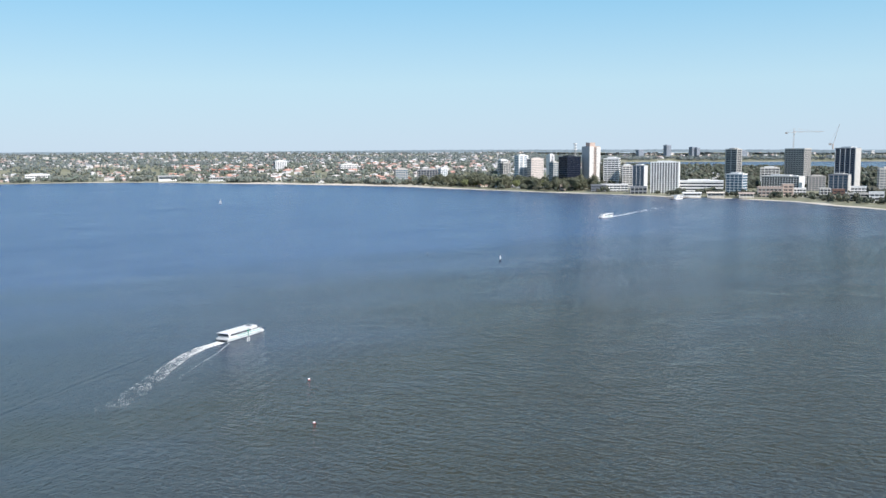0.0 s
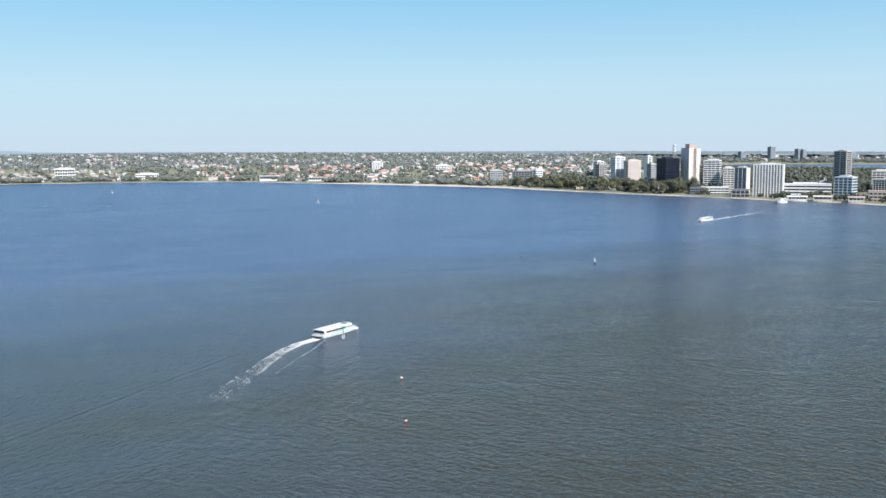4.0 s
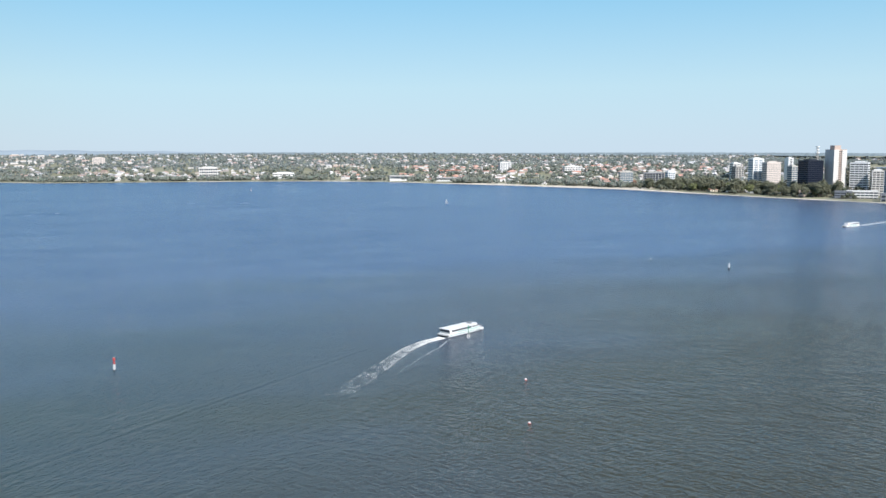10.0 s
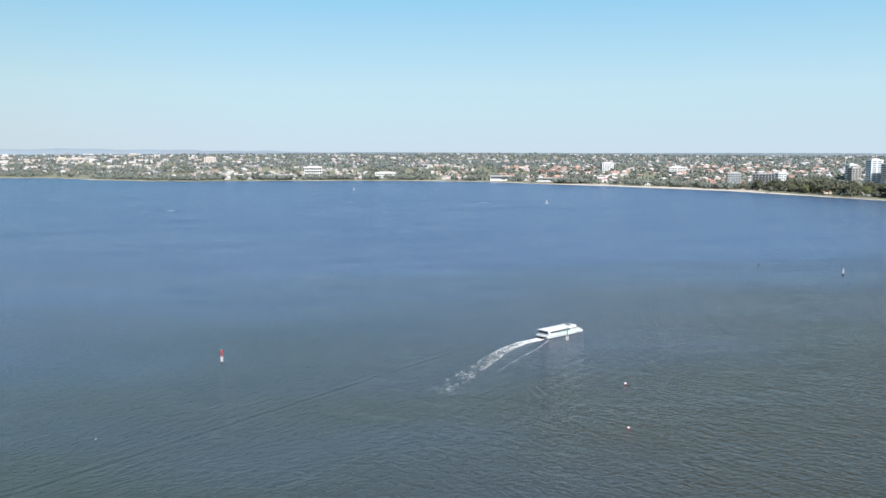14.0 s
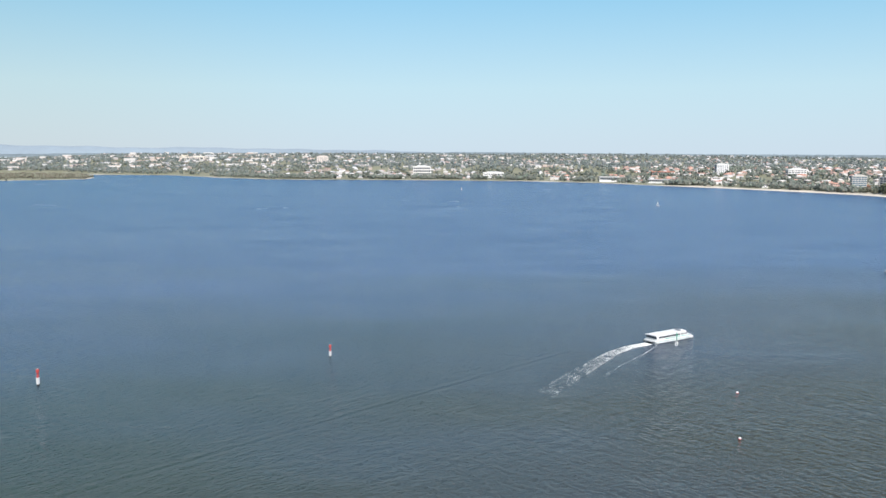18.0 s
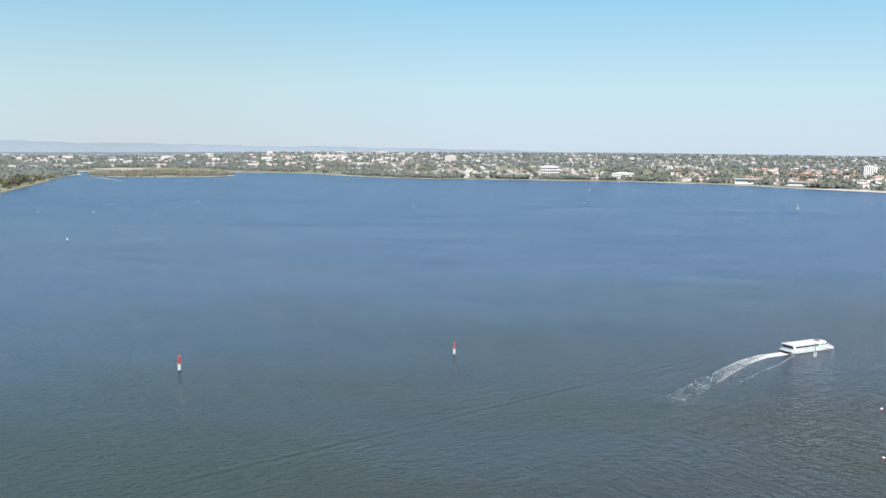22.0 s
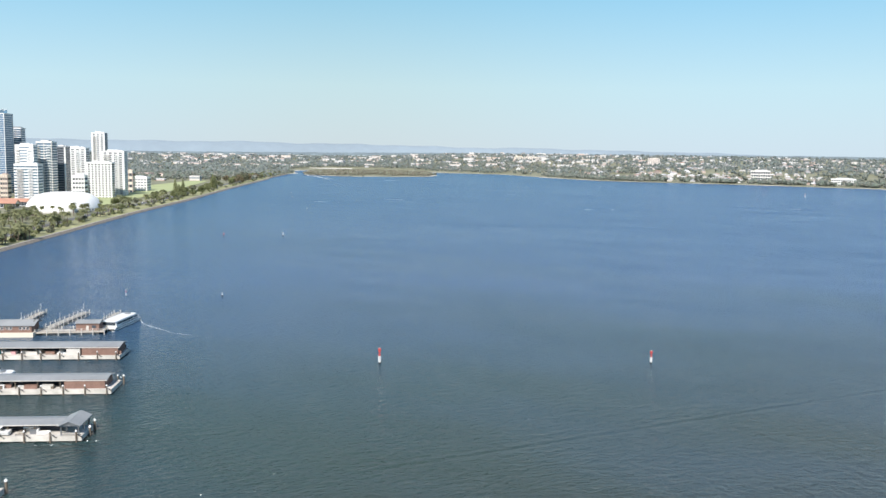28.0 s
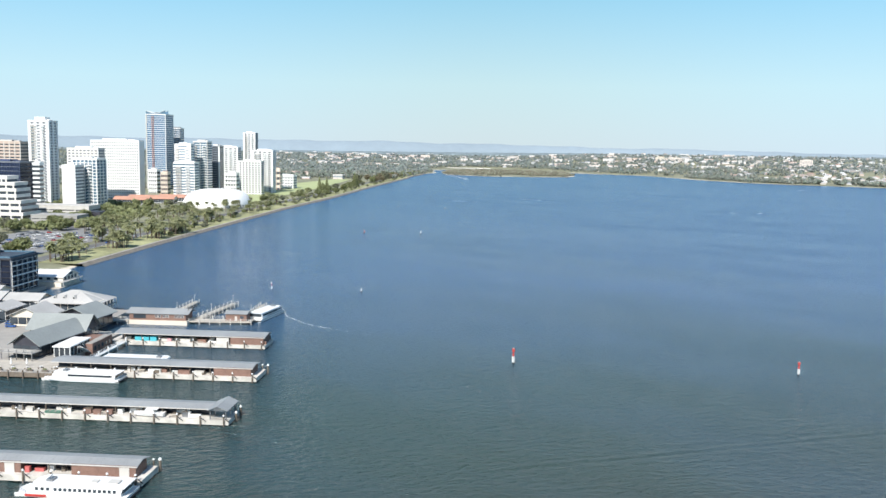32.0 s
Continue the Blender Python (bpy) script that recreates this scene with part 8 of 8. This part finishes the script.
# the broken belt of trees behind the southern beach
belt = []
line = COAST[COAST.index((666, 1705)):COAST.index((-1060, 2785)) + 1]
for a, b in zip(line, line[1:]):
    a, b = np.array(a, float), np.array(b, float)
    L = np.hypot(*(b - a))
    n = int(L / 1.5)
    across = np.array([(b - a)[1], -(b - a)[0]]) / L
    belt.append(a + (b - a) * g.random((n, 1)) + across * (22 + 42 * g.random((n, 1)) ** 1.4))
p = np.concatenate(belt)
d = coast_distance(p)
p = p[(d > 16) & (rolling(p, 62, 17) + 0.6 * rolling(p, 24, 18) > 0.0) & ~((p[:, 0] < -800) & (p[:, 0] > -1080) & (g.random(len(p)) < 0.9))]
for cx, cy, cr in ((281, 2290, 34), (395, 2215, 30)):
    p = p[np.hypot(p[:, 0] - cx, p[:, 1] - cy) > cr]
woods("foreshore_trees", p, ground_height(p), 7.5 + 7 * g.random(len(p)), 58, "clumps of haze-paled grey-green trees behind the sandy southern beach", per=16)

p, d, r = tree_spots(15000, 24, 68, 1100, 4690, g)
s_, w_ = p @ np.array((0.86, 0.51)), p @ np.array((-0.51, 0.86))
ok = (d > 14) & ~((s_ > -440) & (w_ < 2080)) & ~((s_ > -520) & (w_ < 1300)) & ~((s_ > -760) & (w_ < 1420) & (w_ > 500)) & (shore_distance(p, ISLAND) < 0)
ok &= (rolling(p, 120, 9) > -0.95)
p, d, r = p[ok], d[ok], r[ok]
near_bank = r < 2500
woods("north_woods", p[near_bank], ground_height(p[near_bank]), 7 + 7 * g.random(near_bank.sum()), 53, "dense haze-paled grey-green woodland of the north bank", per=7)
woods("far_woods", p[~near_bank], ground_height(p[~near_bank]), 8 + 7 * g.random((~near_bank).sum()), 60, "gum woods beyond the narrows tinted blue-green for haze", per=5, leaf=M_BLUEHAZE_TREE)
p, d, r = tree_spots(19000, 12, 50, 2350, 3900, g)
p = p[(d > 4) & (d < 420) & (shore_distance(p, ISLAND) < 0) & (rolling(p, 90, 12) > -0.45) & ~((p[:, 0] < -860) & (p[:, 0] > -1080) & (p[:, 1] < 2960) & (d < 120))]
woods("narrows_woods", p, ground_height(p), 6 + 6 * g.random(len(p)), 61, "haze-paled grey-green trees along the shores of the narrows", per=4)

p = np.column_stack([-1660 + 540 * g.random(4600), 2170 + 520 * g.random(4600)])
d = shore_distance(p, ISLAND)
p, d = p[d > 5], d[d > 5]
p = p[rolling(p, 70, 23) + 0.6 * rolling(p, 26, 24) > -0.6]
woods("island_woods", p, ground_height(p), 3.0 + 6.5 * g.random(len(p)) ** 1.6, 54, "brownish green scrub and trees on the river island", per=8, leaf=M_SCRUB)

p, d, r = tree_spots(2600, -60, -34, 1350, 3300, g)
ok = (d > 90) & (np.hypot(p[:, 0] - 1080, p[:, 1] - 1040) > 170) & (np.hypot(p[:, 0] - 940, p[:, 1] - 1190) > 140)
p = p[ok]
woods("park_woods", p, ground_height(p), 10 + 8 * g.random(len(p)), 55, "dark green trees of the park behind the towers", per=14, leaf=M_PARKTREE)

p, d, r = tree_spots(26000, -58, -30, 3300, 4690, g)
p = p[(d > 3) & (rolling(p, 140, 19) > -0.5) & ((d < 110) | (g.random(len(p)) < 0.12))]
woods("western_woods", p, ground_height(p), 8 + 8 * g.random(len(p)), 59, "trees beyond the western basin tinted blue-green for haze", per=5, leaf=M_BLUEHAZE_TREE)

spots = [quay(-445 - 80 * g.random(), 700 + 380 * g.random())[:2] for k in range(260)] + [quay(-386 - 60 * g.random(), 740 + 260 * g.random())[:2] for k in range(150)] + [quay(-432 - 40 * g.random(), 1180 + 760 * g.random())[:2] for k in range(110)] + [quay(-366 - 34 * g.random(), 740 + 190 * g.random())[:2] for k in range(80)]
p = np.array(spots)
woods("city_trees", p, ground_height(p), 5 + 3.5 * g.random(len(p)), 56, "green street and park trees before the city towers", per=16, leaf=M_LEAF)
